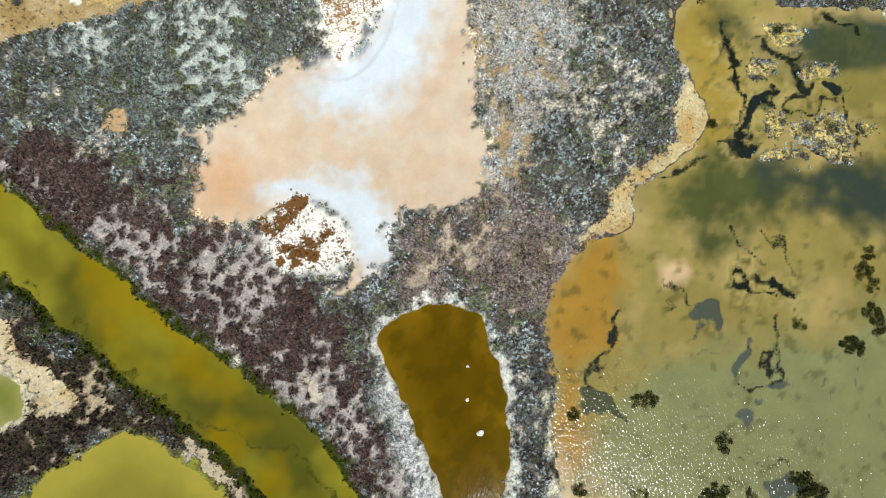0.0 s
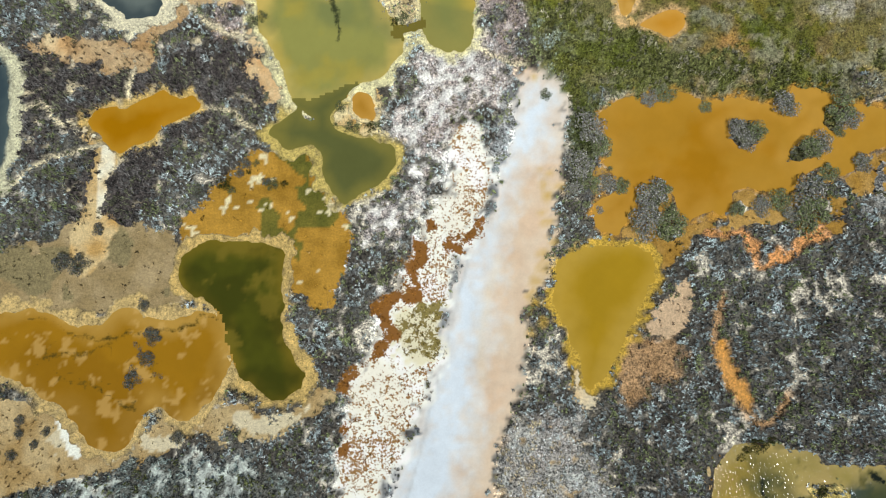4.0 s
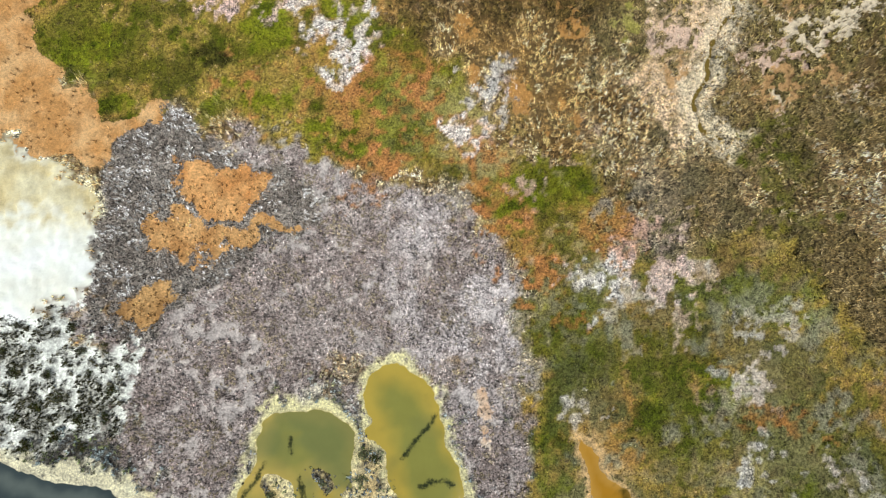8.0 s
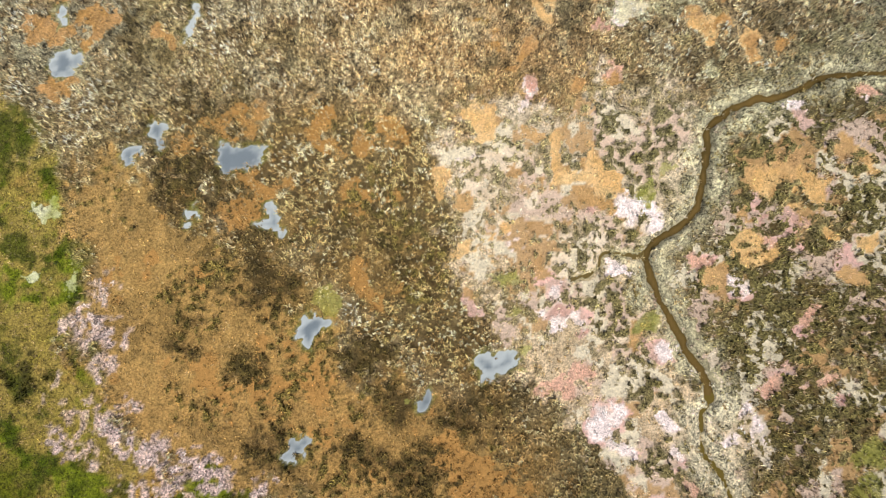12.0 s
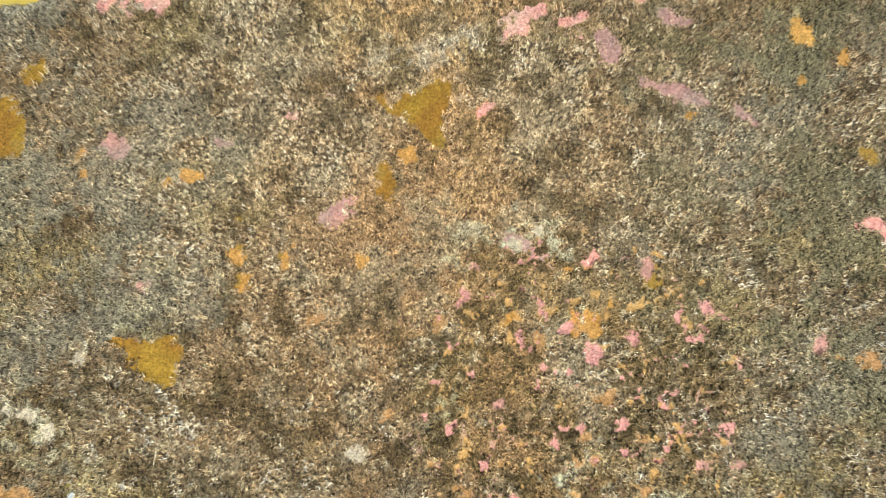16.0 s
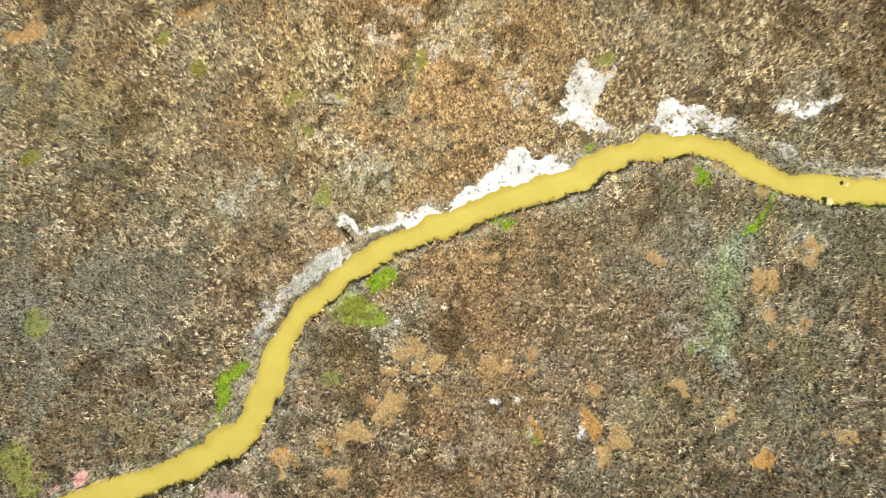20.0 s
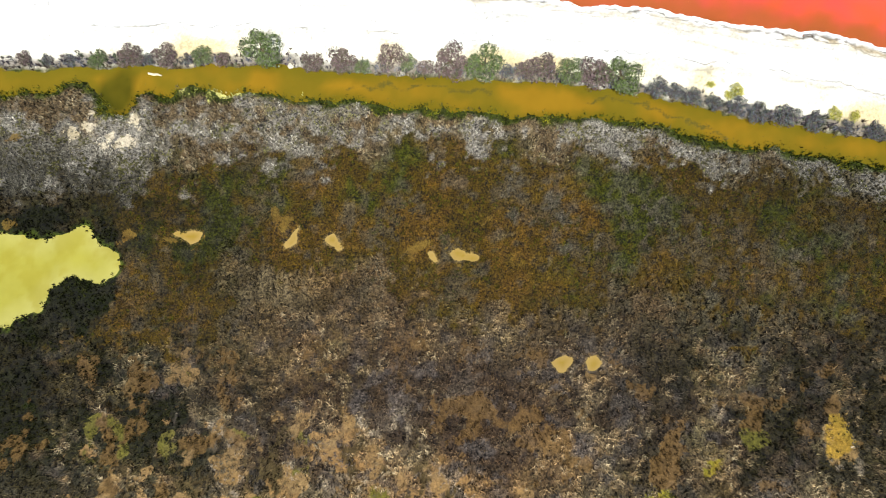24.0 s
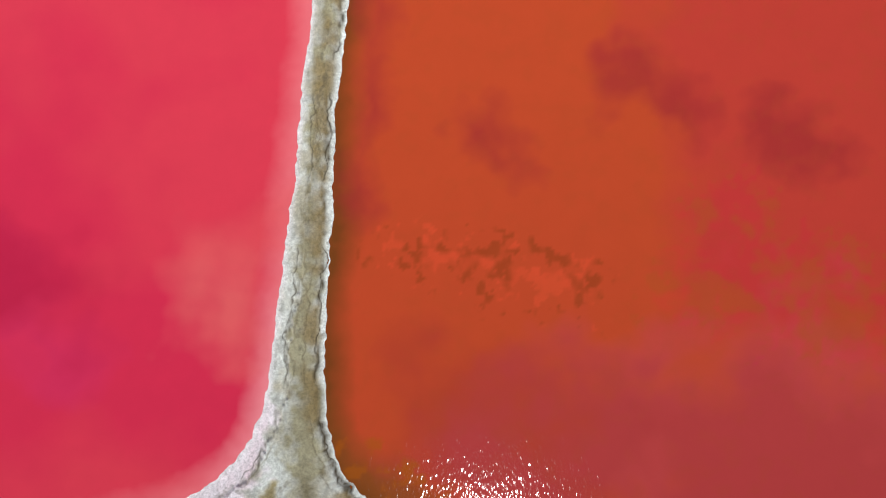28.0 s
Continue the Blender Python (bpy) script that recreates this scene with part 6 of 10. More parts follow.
PLAN["lilac_by_creek"] = [(7.9, 154.8, 0.8), (7.5, 153.4, 0.7), (9.4, 134.9, 0.99), (10.1, 132.9, 0.99), (8.6, 133.9, 0.6), (11.1, 132, 0.8), (13.6, 124.4, 0.99), (14.3, 122.7, 0.7), (13.3, 125.5, 0.7), (23.7, 125.1, 1.29), (25.1, 123.7, 1.19), (23.1, 122.7, 0.89), (24.7, 125.8, 0.7), (15.8, 143.4, 1.09), (17.3, 144.5, 0.8), (14.6, 144.5, 0.6), (19.9, 130.5, 0.89), (20.6, 129.4, 0.7), (28.2, 151.9, 0.7), (30.8, 153.1, 0.6), (16.3, 162.2, 1.09), (2.2, 148.6, 0.5), (37.8, 151.5, 0.65), (19.7, 122.2, 0.7), (19.3, 124.6, 0.6), (26.1, 136.9, 0.65), (14.7, 138.4, 0.7), (18.3, 141.9, 0.6), (5.2, 140.5, 0.6)]

# ---- the ground as a grid of heights and tints ----
CELL = 0.25
XS, YS = np.arange(-46.0, 46.01, CELL), np.arange(-34.0, 372.01, CELL)
GX, GY = np.meshgrid(XS, YS)
SHAPE = GX.shape
LEVEL = -0.15  # the water table


def field(size, seed, octaves=3, x=None, y=None):
    """Smooth random field between 0 and 1 with features of that many metres."""
    x, y = (GX, GY) if x is None else (x, y)
    table = np.random.default_rng(seed).random((512, 512))
    table = table.astype(np.float32).ravel()
    x, y = np.asarray(x, np.float32), np.asarray(y, np.float32)
    total, gain, norm = np.zeros(np.shape(x), np.float32), 1.0, 0.0
    for k in range(octaves):
        c, n = math.cos(0.6 + 0.9 * k + seed), math.sin(0.6 + 0.9 * k + seed)
        u, v = (c * x + n * y) / size * 2**k + 100.3 + 17 * k, (c * y - n * x) / size * 2**k + 100.7 + 31 * k
        i, j = np.floor(u).astype(np.int32), np.floor(v).astype(np.int32)
        a, b = u - i, v - j
        a, b = a * a * (3 - 2 * a), b * b * (3 - 2 * b)
        i0, j0, i1, j1 = i & 511, (j & 511) << 9, (i + 1) & 511, ((j + 1) & 511) << 9
        value = (table[j0 + i0] * (1 - a) + table[j0 + i1] * a) * (1 - b) + (table[j1 + i0] * (1 - a) + table[j1 + i1] * a) * b
        total, norm, gain = total + gain * value, norm + gain, gain * 0.55
    return np.clip((total / norm - 0.5) * 1.7 + 0.5, 0, 1)


FINE, MID, BROAD, VAST = field(0.6, 1, 2), field(1.8, 2, 3), field(5.0, 3, 3), field(16.0, 4, 3)
WX, WY = field(2.2, 5, 3) - 0.5, field(2.2, 6, 3) - 0.5


def clumps(size, seed, x, y):
    """Distance to the middle of the nearest of many scattered clumps, and a random number for each clump."""
    table = np.random.default_rng(seed).random((256, 256, 3)).astype(np.float32)
    i, j = np.floor(x / size).astype(np.int32), np.floor(y / size).astype(np.int32)
    best, tone = np.full(x.shape, 9.0), np.zeros(x.shape)
    for di, dj in [(k % 3 - 1, k // 3 - 1) for k in range(9)]:
        c = table[(j + dj) & 255, (i + di) & 255]
        r = np.hypot(x / size - i - di - c[..., 0], y / size - j - dj - c[..., 1])
        tone = np.where(r < best, c[..., 2], tone)
        best = np.minimum(best, r)
    return best * size, tone


NEAR, TONE = clumps(1.05, 7, GX + WX * 1.1, GY + WY * 1.1)
NEAR_FINE, TONE_FINE = clumps(0.72, 17, GX + WX * 0.8, GY + WY * 0.8)
DOME = np.sqrt(np.clip(1 - (NEAR / 0.8) ** 2, 0, 1))
LUMP = np.zeros(SHAPE)  # how far the plants stand in round cushions


def rounded(points, closed=True, times=2):
    p = np.array(points, float)
    for _ in range(times):
        q = np.roll(p, -1, 0) if closed else p[1:]
        a = p if closed else p[:-1]
        mixed = np.stack([0.75 * a + 0.25 * q, 0.25 * a + 0.75 * q], 1).reshape(-1, 2)
        p = mixed if closed else np.concatenate([p[:1], mixed, p[-1:]])
    return p


def window(p, margin):
    lo, hi = p.min(0) - margin, p.max(0) + margin
    i0, i1 = np.searchsorted(XS, (lo[0], hi[0]))
    j0, j1 = np.searchsorted(YS, (lo[1], hi[1]))
    return slice(j0, j1), slice(i0, i1)


def inside(name, margin=3.0, rough=0.8, closed=True):
    """The window of the grid round a shape of the plan, and there the distance to its edge, negative inside."""
    p = rounded(PLAN[name], closed)
    w = window(p, margin)
    x, y = GX[w] + WX[w] * rough, GY[w] + WY[w] * rough
    best, odd = np.full(x.shape, 1e9), np.zeros(x.shape, bool)
    ends = np.roll(p, -1, 0) if closed else p[1:]
    for (ax, ay), (bx, by) in zip(p, ends):
        dx, dy = bx - ax, by - ay
        s = np.clip(((x - ax) * dx + (y - ay) * dy) / max(dx * dx + dy * dy, 1e-9), 0, 1)
        best = np.minimum(best, (x - ax - s * dx) ** 2 + (y - ay - s * dy) ** 2)
        if closed and ay != by:
            odd ^= ((ay > y) != (by > y)) & (x < dx * (y - ay) / dy + ax)
    d = np.sqrt(best)
    return w, np.where(odd, -d, d) if closed else d


def over(a, b, f):
    return a + (b - a) * f[..., None]


def ramp(d, soft):
    """1 well inside, 0 outside."""
    return np.clip(0.5 - d / soft, 0, 1)


HEIGHT = 0.12 * (BROAD - 0.5) + 0.10 * (FINE - 0.5) + 0.05
SOIL = np.zeros(SHAPE + (3,))           # tint of the bare ground
PLANT = np.zeros((3,) + SHAPE + (3,))   # three tints of the plants
PATCH = np.zeros(SHAPE + (3,))          # tint of the sharp-edged patches
PATCHY = np.zeros(SHAPE)                # how far inside a patch, 0.5 at its edge
GRAIN = np.ones(SHAPE)                 # contrast of the fine flecks
COVER = np.zeros(SHAPE)                 # share of the ground under plants
TALL = np.full(SHAPE, 0.25)             # height of the plants
RUSH = np.zeros(SHAPE)                  # share of rushes among the plants
WET = np.full(SHAPE, 9.0)               # distance to the nearest water
KIND = np.zeros(SHAPE, int)             # 0 marsh, 1 salt pan, 2 dike and road


def lay(w, m, tint, strength):
    """Adds a sharp-edged patch over the soil."""
    take = ((m > PATCHY[w]) | (m > 0.5)) & (m > 0.02)
    PATCH[w] = np.where(take[..., None], over(SOIL[w], tint, np.full(m.shape, strength)), PATCH[w])
    PATCHY[w] = np.maximum(PATCHY[w], m)


def zone(name, soil, plants, cover, tall=0.25, rush=0.0, soft=4.0, rough=3.0, gaps=None, share=0.3, size=2.4, shift=0, lift=1.5):
    """Lays a kind of marsh over part of the plan: soil, three tints of plants, and pale gaps between them."""
    if name:
        w, d = inside(name, 7.0, rough)
        f = ramp(d + (BROAD[w] - 0.5) * soft * 1.2 + (FINE[w] - 0.5) * soft * 0.8, soft * 0.35)
    else:
        w, f = (slice(None), slice(None)), np.ones(SHAPE)
    tints = [lin(c, lift) for c in plants]
    blend = over(np.broadcast_to(tints[0], f.shape + (3,)), tints[1], np.clip(MID[w] * 2.4 - 0.7, 0, 1))
    ground = over(lin(soil, lift * 0.7) * np.ones(f.shape + (3,)), blend * 0.65, 0.3 + 0.4 * FINE[w])
    open_ = np.zeros(f.shape)
    if gaps is not None:
        loose = np.clip((share - field(size * 2.2, 40 + shift, 4, GX[w], GY[w])) * 5 + 0.5, 0, 1)
        open_ = np.clip((NEAR[w] - 0.78 + 0.40 * loose) / 0.16 + 0.5, 0, 1)
        LUMP[w] += (DOME[w] * (1 - open_) - LUMP[w]) * f
        ground = over(ground, over(np.broadcast_to(lin(gaps, 1.05), f.shape + (3,)), lin(gaps) * 0.7, FINE[w]), open_)
    SOIL[w] = over(SOIL[w], ground, f)
    PATCHY[w] *= 1 - f
    for k in range(3):
        PLANT[k][w] = over(PLANT[k][w], np.broadcast_to(tints[k], f.shape + (3,)), f)
    COVER[w] += (cover * (1 - 0.9 * open_) - COVER[w]) * f
    TALL[w] += (tall - TALL[w]) * f
    RUSH[w] += (rush - RUSH[w]) * f
    GRAIN[w] += (1 - 0.6 * open_ - GRAIN[w]) * f


def stain(name, colour, second=None, soft=0.8, rough=1.0, cover=None, strength=1.0, grain=1.3, tall=None, plants=True, kind=None, share=None, size=1.2, shift=0, lift=1.0, flecks=None, crisp=False):
    """A patch of another tint on soil and plants; share: only that part of it, in blotches; crisp: with a sharp, ragged edge."""
    w, d = inside(name, 3.0, rough)
    f = ramp(d + (FINE[w] - 0.5) * grain + (MID[w] - 0.5) * grain * 0.8, soft) * strength
    if share is not None:
        f = f * np.clip((share - field(size, 70 + shift, 3, GX[w], GY[w])) * 8 + 0.5, 0, 1)
    a, b = lin(colour, lift), lin(second if second is not None else colour, lift)
    tint = over(np.broadcast_to(a, f.shape + (3,)), b, np.clip(MID[w] * 1.6 - 0.3, 0, 1))
    if crisp:
        m = ramp(d, 1.5)
        if share is not None:
            m = m * np.clip((share - field(size, 70 + shift, 3, GX[w], GY[w])) * 3 + 0.5, 0, 1)
        lay(w, m, tint, strength)
        f = np.clip((m - 0.5) * 3 + (FINE[w] - 0.5) * 2 + 0.5, 0, 1) * strength
    else:
        SOIL[w] = over(SOIL[w], tint, f)
        PATCHY[w] *= 1 - f
    if plants:
        for k in range(3):
            PLANT[k][w] = over(PLANT[k][w], tint * (1.15 - 0.15 * k), f)
    if cover is not None:
        COVER[w] += (cover - COVER[w]) * f
    if tall is not None:
        TALL[w] += (tall - TALL[w]) * f
        LUMP[w] *= 1 - f * (1 - min(cover, 1.0))
    if flecks is not None:
        GRAIN[w] += (flecks - GRAIN[w]) * f
    if kind is not None:
        KIND[w] = np.where(d < 0.1, kind, KIND[w])


def shore(name, width, colour, soft=0.6, rough=0.8, grain=0.8, cover=0.0):
    """A bare rim round a pond."""
    w, d = inside(name, width + 3.0, rough)
    f = ramp(np.maximum(d - width * (0.4 + 1.2 * MID[w]), -d - 0.6) + (FINE[w] - 0.5) * grain, soft)
    tint = over(np.broadcast_to(lin(colour), f.shape + (3,)), lin(colour) * 0.8, FINE[w])
    SOIL[w] = over(SOIL[w], tint, f)
    PATCHY[w] *= 1 - f
    GRAIN[w] += (0.4 - GRAIN[w]) * f
    COVER[w] *= 1 - f * (1 - cover)


def spots(name, colour, second=None, cover=None, tall=None, grow=1.0, strength=0.78, lift=1.4, ragged=1.4, flecks=None, rush=None, crisp=False):
    """Ragged round patches of another tint."""
    a, b = lin(colour, lift), lin(second if second is not None else colour, lift)
    for x, y, r in PLAN[name]:
        r = r * grow
        w = window(np.array([(x, y)]), r * 2 + 1)
        d = np.hypot(GX[w] + WX[w] * 2.2 * min(r, 1.6) - x, (GY[w] + WY[w] * 2.2 * min(r, 1.6) - y) * 1.15) - r * 0.85
        f = ramp(d + (FINE[w] - 0.5) * ragged * 1.6 + (MID[w] - 0.5) * ragged, 0.9) * strength
        tint = over(np.broadcast_to(a, f.shape + (3,)), b, np.clip(MID[w] * 1.8 - 0.4, 0, 1))
        if crisp:
            m = ramp(d + (MID[w] - 0.5) * ragged, 1.6)
            lay(w, m, tint, min(strength * 1.1, 1.0))
            f = np.clip((m - 0.5) * 3 + (FINE[w] - 0.5) * 2 + 0.5, 0, 1) * strength
        else:
            SOIL[w] = over(SOIL[w], tint, f)
        for k in range(3):
            PLANT[k][w] = over(PLANT[k][w], tint * (1.2 - 0.2 * k), f)
        for table, value in ((COVER, cover), (TALL, tall), (GRAIN, flecks), (RUSH, rush)):
            if value is not None:
                table[w] += (value - table[w]) * f


def blotches(area, colour, share, size, shift, cover=None, strength=0.7, lift=1.4, tall=None, flecks=None, edge=4.0, crisp=False):
    """Irregular blotches of another tint all over an area given as a 0-1 field."""
    rows, columns = np.flatnonzero(area.max(1) > 0), np.flatnonzero(area.max(0) > 0)
    w = slice(rows[0], rows[-1] + 1), slice(columns[0], columns[-1] + 1)
    f = area[w] * np.clip((share - field(size, 90 + shift, 4, GX[w], GY[w]) + (FINE[w] - 0.5) * 0.4 + (MID[w] - 0.5) * 0.25) * edge + 0.4, 0, 1) * strength
    tint = lin(colour, lift)
    if crisp:
        m = area[w] * np.clip((share - field(size, 90 + shift, 4, GX[w], GY[w]) + (MID[w] - 0.5) * 0.25) * edge * 0.6 + 0.4, 0, 1)
        lay(w, m, tint, min(strength * 1.15, 1.0))
        f = np.clip((m - 0.5) * 3 + (FINE[w] - 0.5) * 2 + 0.5, 0, 1) * strength
    else:
        SOIL[w] = over(SOIL[w], tint, f)
    for k in range(3):
        PLANT[k][w] = over(PLANT[k][w], tint * (1.2 - 0.2 * k), f)
    for table, value in ((COVER, cover), (TALL, tall), (GRAIN, flecks)):
        if value is not None:
            table[w] += (value - table[w]) * f


def hummocks(area, colour, share, size, shift, radius=0.42, strength=0.9, tall=0.45, lift=1.3):
    """Round tussocks of another tint standing apart in part of an area."""
    rows, columns = np.flatnonzero(area.max(1) > 0), np.flatnonzero(area.max(0) > 0)
    w = slice(rows[0], rows[-1] + 1), slice(columns[0], columns[-1] + 1)
    thick = np.clip((share - field(size, 180 + shift, 4, GX[w], GY[w])) * 4 + 0.5, 0, 1)
    f = area[w] * strength * np.clip((radius * 0.98 * (0.4 + 0.6 * thick) * (0.5 + 0.9 * TONE_FINE[w]) - 0.08 + (FINE[w] - 0.5) * 0.3 - NEAR_FINE[w]) / 0.14 + 0.5, 0, 1) * np.clip(thick * 4, 0, 1)
    tint = lin(colour, lift) * (0.75 + 0.5 * TONE_FINE[w])[..., None]
    SOIL[w] = over(SOIL[w], tint * 0.8, f)
    PATCHY[w] *= 1 - f
    for k in range(3):
        PLANT[k][w] = over(PLANT[k][w], tint * (1.25 - 0.25 * k), f)
    COVER[w] += (0.98 - COVER[w]) * f
    TALL[w] += (tall - TALL[w]) * f
    GRAIN[w] += (1 - GRAIN[w]) * f
    RUSH[w] += (0.8 - RUSH[w]) * f
    LUMP[w] += (DOME[w] - LUMP[w]) * f


def line(name, half, colour, strength=0.6, rough=0.5, dig=0.0, cover=None, soft=0.25):
    """A thin line on the ground: a crack, a rill, a rim."""
    w, d = inside(name, half + 1.5, rough, False)
    f = ramp(d - half * (0.5 + MID[w]), soft) * strength
    SOIL[w] = over(SOIL[w], lin(colour), f)
    PATCHY[w] *= 1 - f
    HEIGHT[w] -= dig * f
    if cover is not None:
        COVER[w] += (cover - COVER[w]) * np.clip(f * 1.5, 0, 1)


PONDS = []


def pond(name, label, deep, shallow=None, reach=2.5, slope=0.18, depth=0.5, rough=0.7, material=None, blots=0.5, third=None, half=None, isles=(), level=LEVEL, category="pond", ragged=0.25):
    """Sinks the ground under a pond and lays its water: deep tint in the middle, shallow tint along the edge."""
    w, d = inside(name, 3.0, rough, half is None)
    if half is not None:
        d = d - half * (0.8 + 0.4 * BROAD[w])
    d = d + (FINE[w] - 0.5) * ragged
    for isle in isles:
        ww, dd = inside(isle, 3.0, rough)
        full = np.full(SHAPE, 9.0)
        full[ww] = dd
        d = np.maximum(d, -full[w])
    bed = np.maximum(level + d * slope, level - depth)
    HEIGHT[w] = np.where(d < 2.0, np.minimum(HEIGHT[w], np.maximum(bed, level - depth)), HEIGHT[w])
    WET[w] = np.minimum(WET[w], d)
    COVER[w] *= np.clip(d / 0.35 + 0.2, 0, 1)
    a, b = lin(deep), lin(shallow if shallow is not None else deep)
    tint = over(np.broadcast_to(b, d.shape + (3,)), a, np.clip(-d / reach + (BROAD[w] - 0.5) * blots * 2, 0, 1))
    if third is not None:
        tint = over(tint, lin(third), np.clip((VAST[w] * 0.5 + BROAD[w] * 0.5 - 0.5) * 5, 0, 1) * 0.8)
    SOIL[w] = over(SOIL[w], tint * 0.9, ramp(d, 0.3))
    PATCHY[w] *= np.clip(d / 0.5, 0, 1)
    # neighbouring waters lie a few millimetres apart
    PONDS.append((name, label, category, w, d, tint, material or WATER, level + 0.003 * (len(PONDS) % 13), np.zeros(d.shape + (4,))))
    return PONDS[-1]


def engrave(water, m, colour):
    """Adds a sharp-edged patch or vein to a pond."""
    veins = water[8]
    veins[..., :3] = np.where(((m > veins[..., 3]) & (m > 0.02))[..., None], lin(colour), veins[..., :3])
    veins[..., 3] = np.maximum(veins[..., 3], m)


def blot(water, name, colour, soft=1.5, rough=1.5, strength=1.0, closed=True, half=0.0, broken=0.0, grain=0.0, crisp=False):
    """A patch or a vein of another tint in a pond; crisp: with a sharp, ragged edge."""
    w, tint = water[3], water[5]
    ww, dd = inside(name, 5.0 + 1.2 * soft, rough, closed)
    full = np.full(SHAPE, 99.0)
    full[ww] = dd - half
    if crisp:
        engrave(water, ramp(full[w] - 0.14, 1.2), colour)
        return
    f = ramp(full[w] + (BROAD[w] - 0.5) * soft + (FINE[w] - 0.5) * grain, soft) * strength * (1 - broken * np.clip(MID[w] * 3 - 1, 0, 1))
    tint[:] = over(tint, lin(colour), f)


def mottle(water, colour, share, size, shift, strength=0.7, edge=8.0):
    """Blotches all over a pond."""
    w, tint = water[3], water[5]
    f = np.clip((share - field(size, 130 + shift, 4, GX[w], GY[w])) * edge + 0.5, 0, 1) * strength
    tint[:] = over(tint, lin(colour), f)


def network(water, name, colour, size, width, strength, shift):
    """A net of dark runnels over part of a pond."""
    w = water[3]
    ww, dd = inside(name, 4.0, 2.0)
    full = np.full(SHAPE, 9.0)
    full[ww] = dd
    near = np.abs(field(size, 160 + shift, 3, GX[w], GY[w]) - 0.5) / width
    engrave(water, ramp(full[w], 3.0) * np.clip(1.0 - 0.5 * near, 0, 1) * strength, colour)

# ---- the marsh, zone by zone along the flight ----
def band(y0, y1, soft=8.0):
    """1 between two lines across the flight, 0 beyond."""
    y = GY + (VAST - 0.5) * 14
    return np.clip((y - y0) / soft + 0.5, 0, 1) * np.clip((y1 - y) / soft + 0.5, 0, 1)


# dry rushes of the middle marsh
zone(None, (96, 74, 44), [(172, 148, 112), (144, 118, 84), (192, 170, 134)], 0.92, 0.52, 1.0, lift=2.2)
MIDDLE = band(150, 285)
blotches(MIDDLE, (128, 102, 68), 0.42, 9.0, 1, lift=1.8)
blotches(MIDDLE, (146, 126, 82), 0.36, 7.0, 2, lift=1.8)
blotches(MIDDLE * np.exp(-((GX / 15) ** 2)), (164, 124, 80), 0.75, 9.0, 22, strength=0.65, lift=1.8)
blotches(MIDDLE, (176, 160, 126), 0.33, 4.0, 3, strength=0.4)
blotches(MIDDLE, (92, 74, 42), 0.33, 2.2, 4)
blotches(MIDDLE * np.clip(np.abs(GX) / 20 - 0.4, 0, 1), (140, 128, 102), 0.38, 8.0, 5, lift=1.8)
blotches(MIDDLE * np.clip(GX / 20 - 0.4, 0, 1), (130, 118, 84), 0.36, 9.0, 6, lift=1.7)

# grey, teal and purple shrublets of the southern marsh
EASTERN = np.clip((GX - 5) / 6, 0, 1) * np.clip((GY - 76) / 6, 0, 1) * np.clip((132 - GY) / 14, 0, 1)
blotches(EASTERN, (112, 96, 60), 0.72, 6.0, 43, strength=0.8, lift=1.5)
blotches(EASTERN, (84, 76, 40), 0.36, 2.4, 44, strength=0.7, lift=1.5)
FIRST = np.clip((82 - GY + (MID - 0.5) * 6) / 3, 0, 1)
for k, c in enumerate([(146, 155, 156), (98, 98, 97), (108, 114, 80)]):
    PLANT[k][:] = over(PLANT[k], np.broadcast_to(lin(c, 1.75), SHAPE + (3,)), FIRST)
RUSH *= 1 - FIRST
TALL += (0.3 - TALL) * FIRST
LOOSE = np.clip((0.26 - field(5.0, 44, 4)) * 5 + 0.5, 0, 1)
OPEN = FIRST * np.clip((NEAR - 0.78 + 0.40 * LOOSE) / 0.16 + 0.5, 0, 1)
LUMP += (DOME * (1 - OPEN) - LUMP) * FIRST
SOIL[:] = over(SOIL, over(np.broadcast_to(lin((98, 95, 88)), SHAPE + (3,)), lin((64, 58, 52)), MID), FIRST)
SOIL[:] = over(SOIL, lin((205, 195, 180)), OPEN * 0.8)
COVER += (0.95 * (1 - 0.85 * OPEN) - COVER) * FIRST

BROWN = [(98, 78, 72), (78, 62, 56), (128, 116, 112)]
zone("heath_teal", (98, 96, 88), [(140, 150, 146), (92, 92, 88), (104, 108, 70)], 0.95, 0.3, gaps=(200, 204, 198), share=0.46, lift=1.3)
zone("heath_south", (82, 66, 58), BROWN, 0.92, 0.35, gaps=(196, 184, 178), share=0.34, shift=2, lift=1.35)
zone("heath_west_bank", (70, 58, 48), [(84, 70, 60), (66, 54, 46), (100, 92, 66)], 0.95, 0.4, gaps=(200, 180, 150), share=0.3, lift=1.1)
zone("heath_mid", (104, 88, 80), [(136, 126, 122), (108, 94, 88), (116, 112, 84)], 0.95, 0.3, gaps=(196, 178, 158), share=0.3, shift=7, lift=1.7)
zone("heath_pale", (140, 130, 120), [(172, 174, 172), (154, 150, 148), (160, 146, 120)], 0.95, 0.16, gaps=(186, 160, 122), share=0.3, shift=3, lift=1.65)
zone("pale_strip", (180, 165, 155), [(190, 185, 185), (150, 140, 140), (120, 110, 95)], 0.7, 0.22, gaps=(232, 226, 222), share=0.65, shift=4)
zone("scrub_dark_north", (78, 70, 68), [(110, 106, 104), (84, 78, 76), (112, 112, 92)], 0.98, 0.4, gaps=(205, 190, 160), share=0.14, lift=1.2)
for name in ("isle_lake", "isle_lake_east", "isle_lake_south"):
    zone(name, (84, 80, 56), [(122, 122, 108), (96, 98, 60), (130, 124, 120)], 0.98, 0.5, soft=0.8, rough=0.6, lift=1.0)
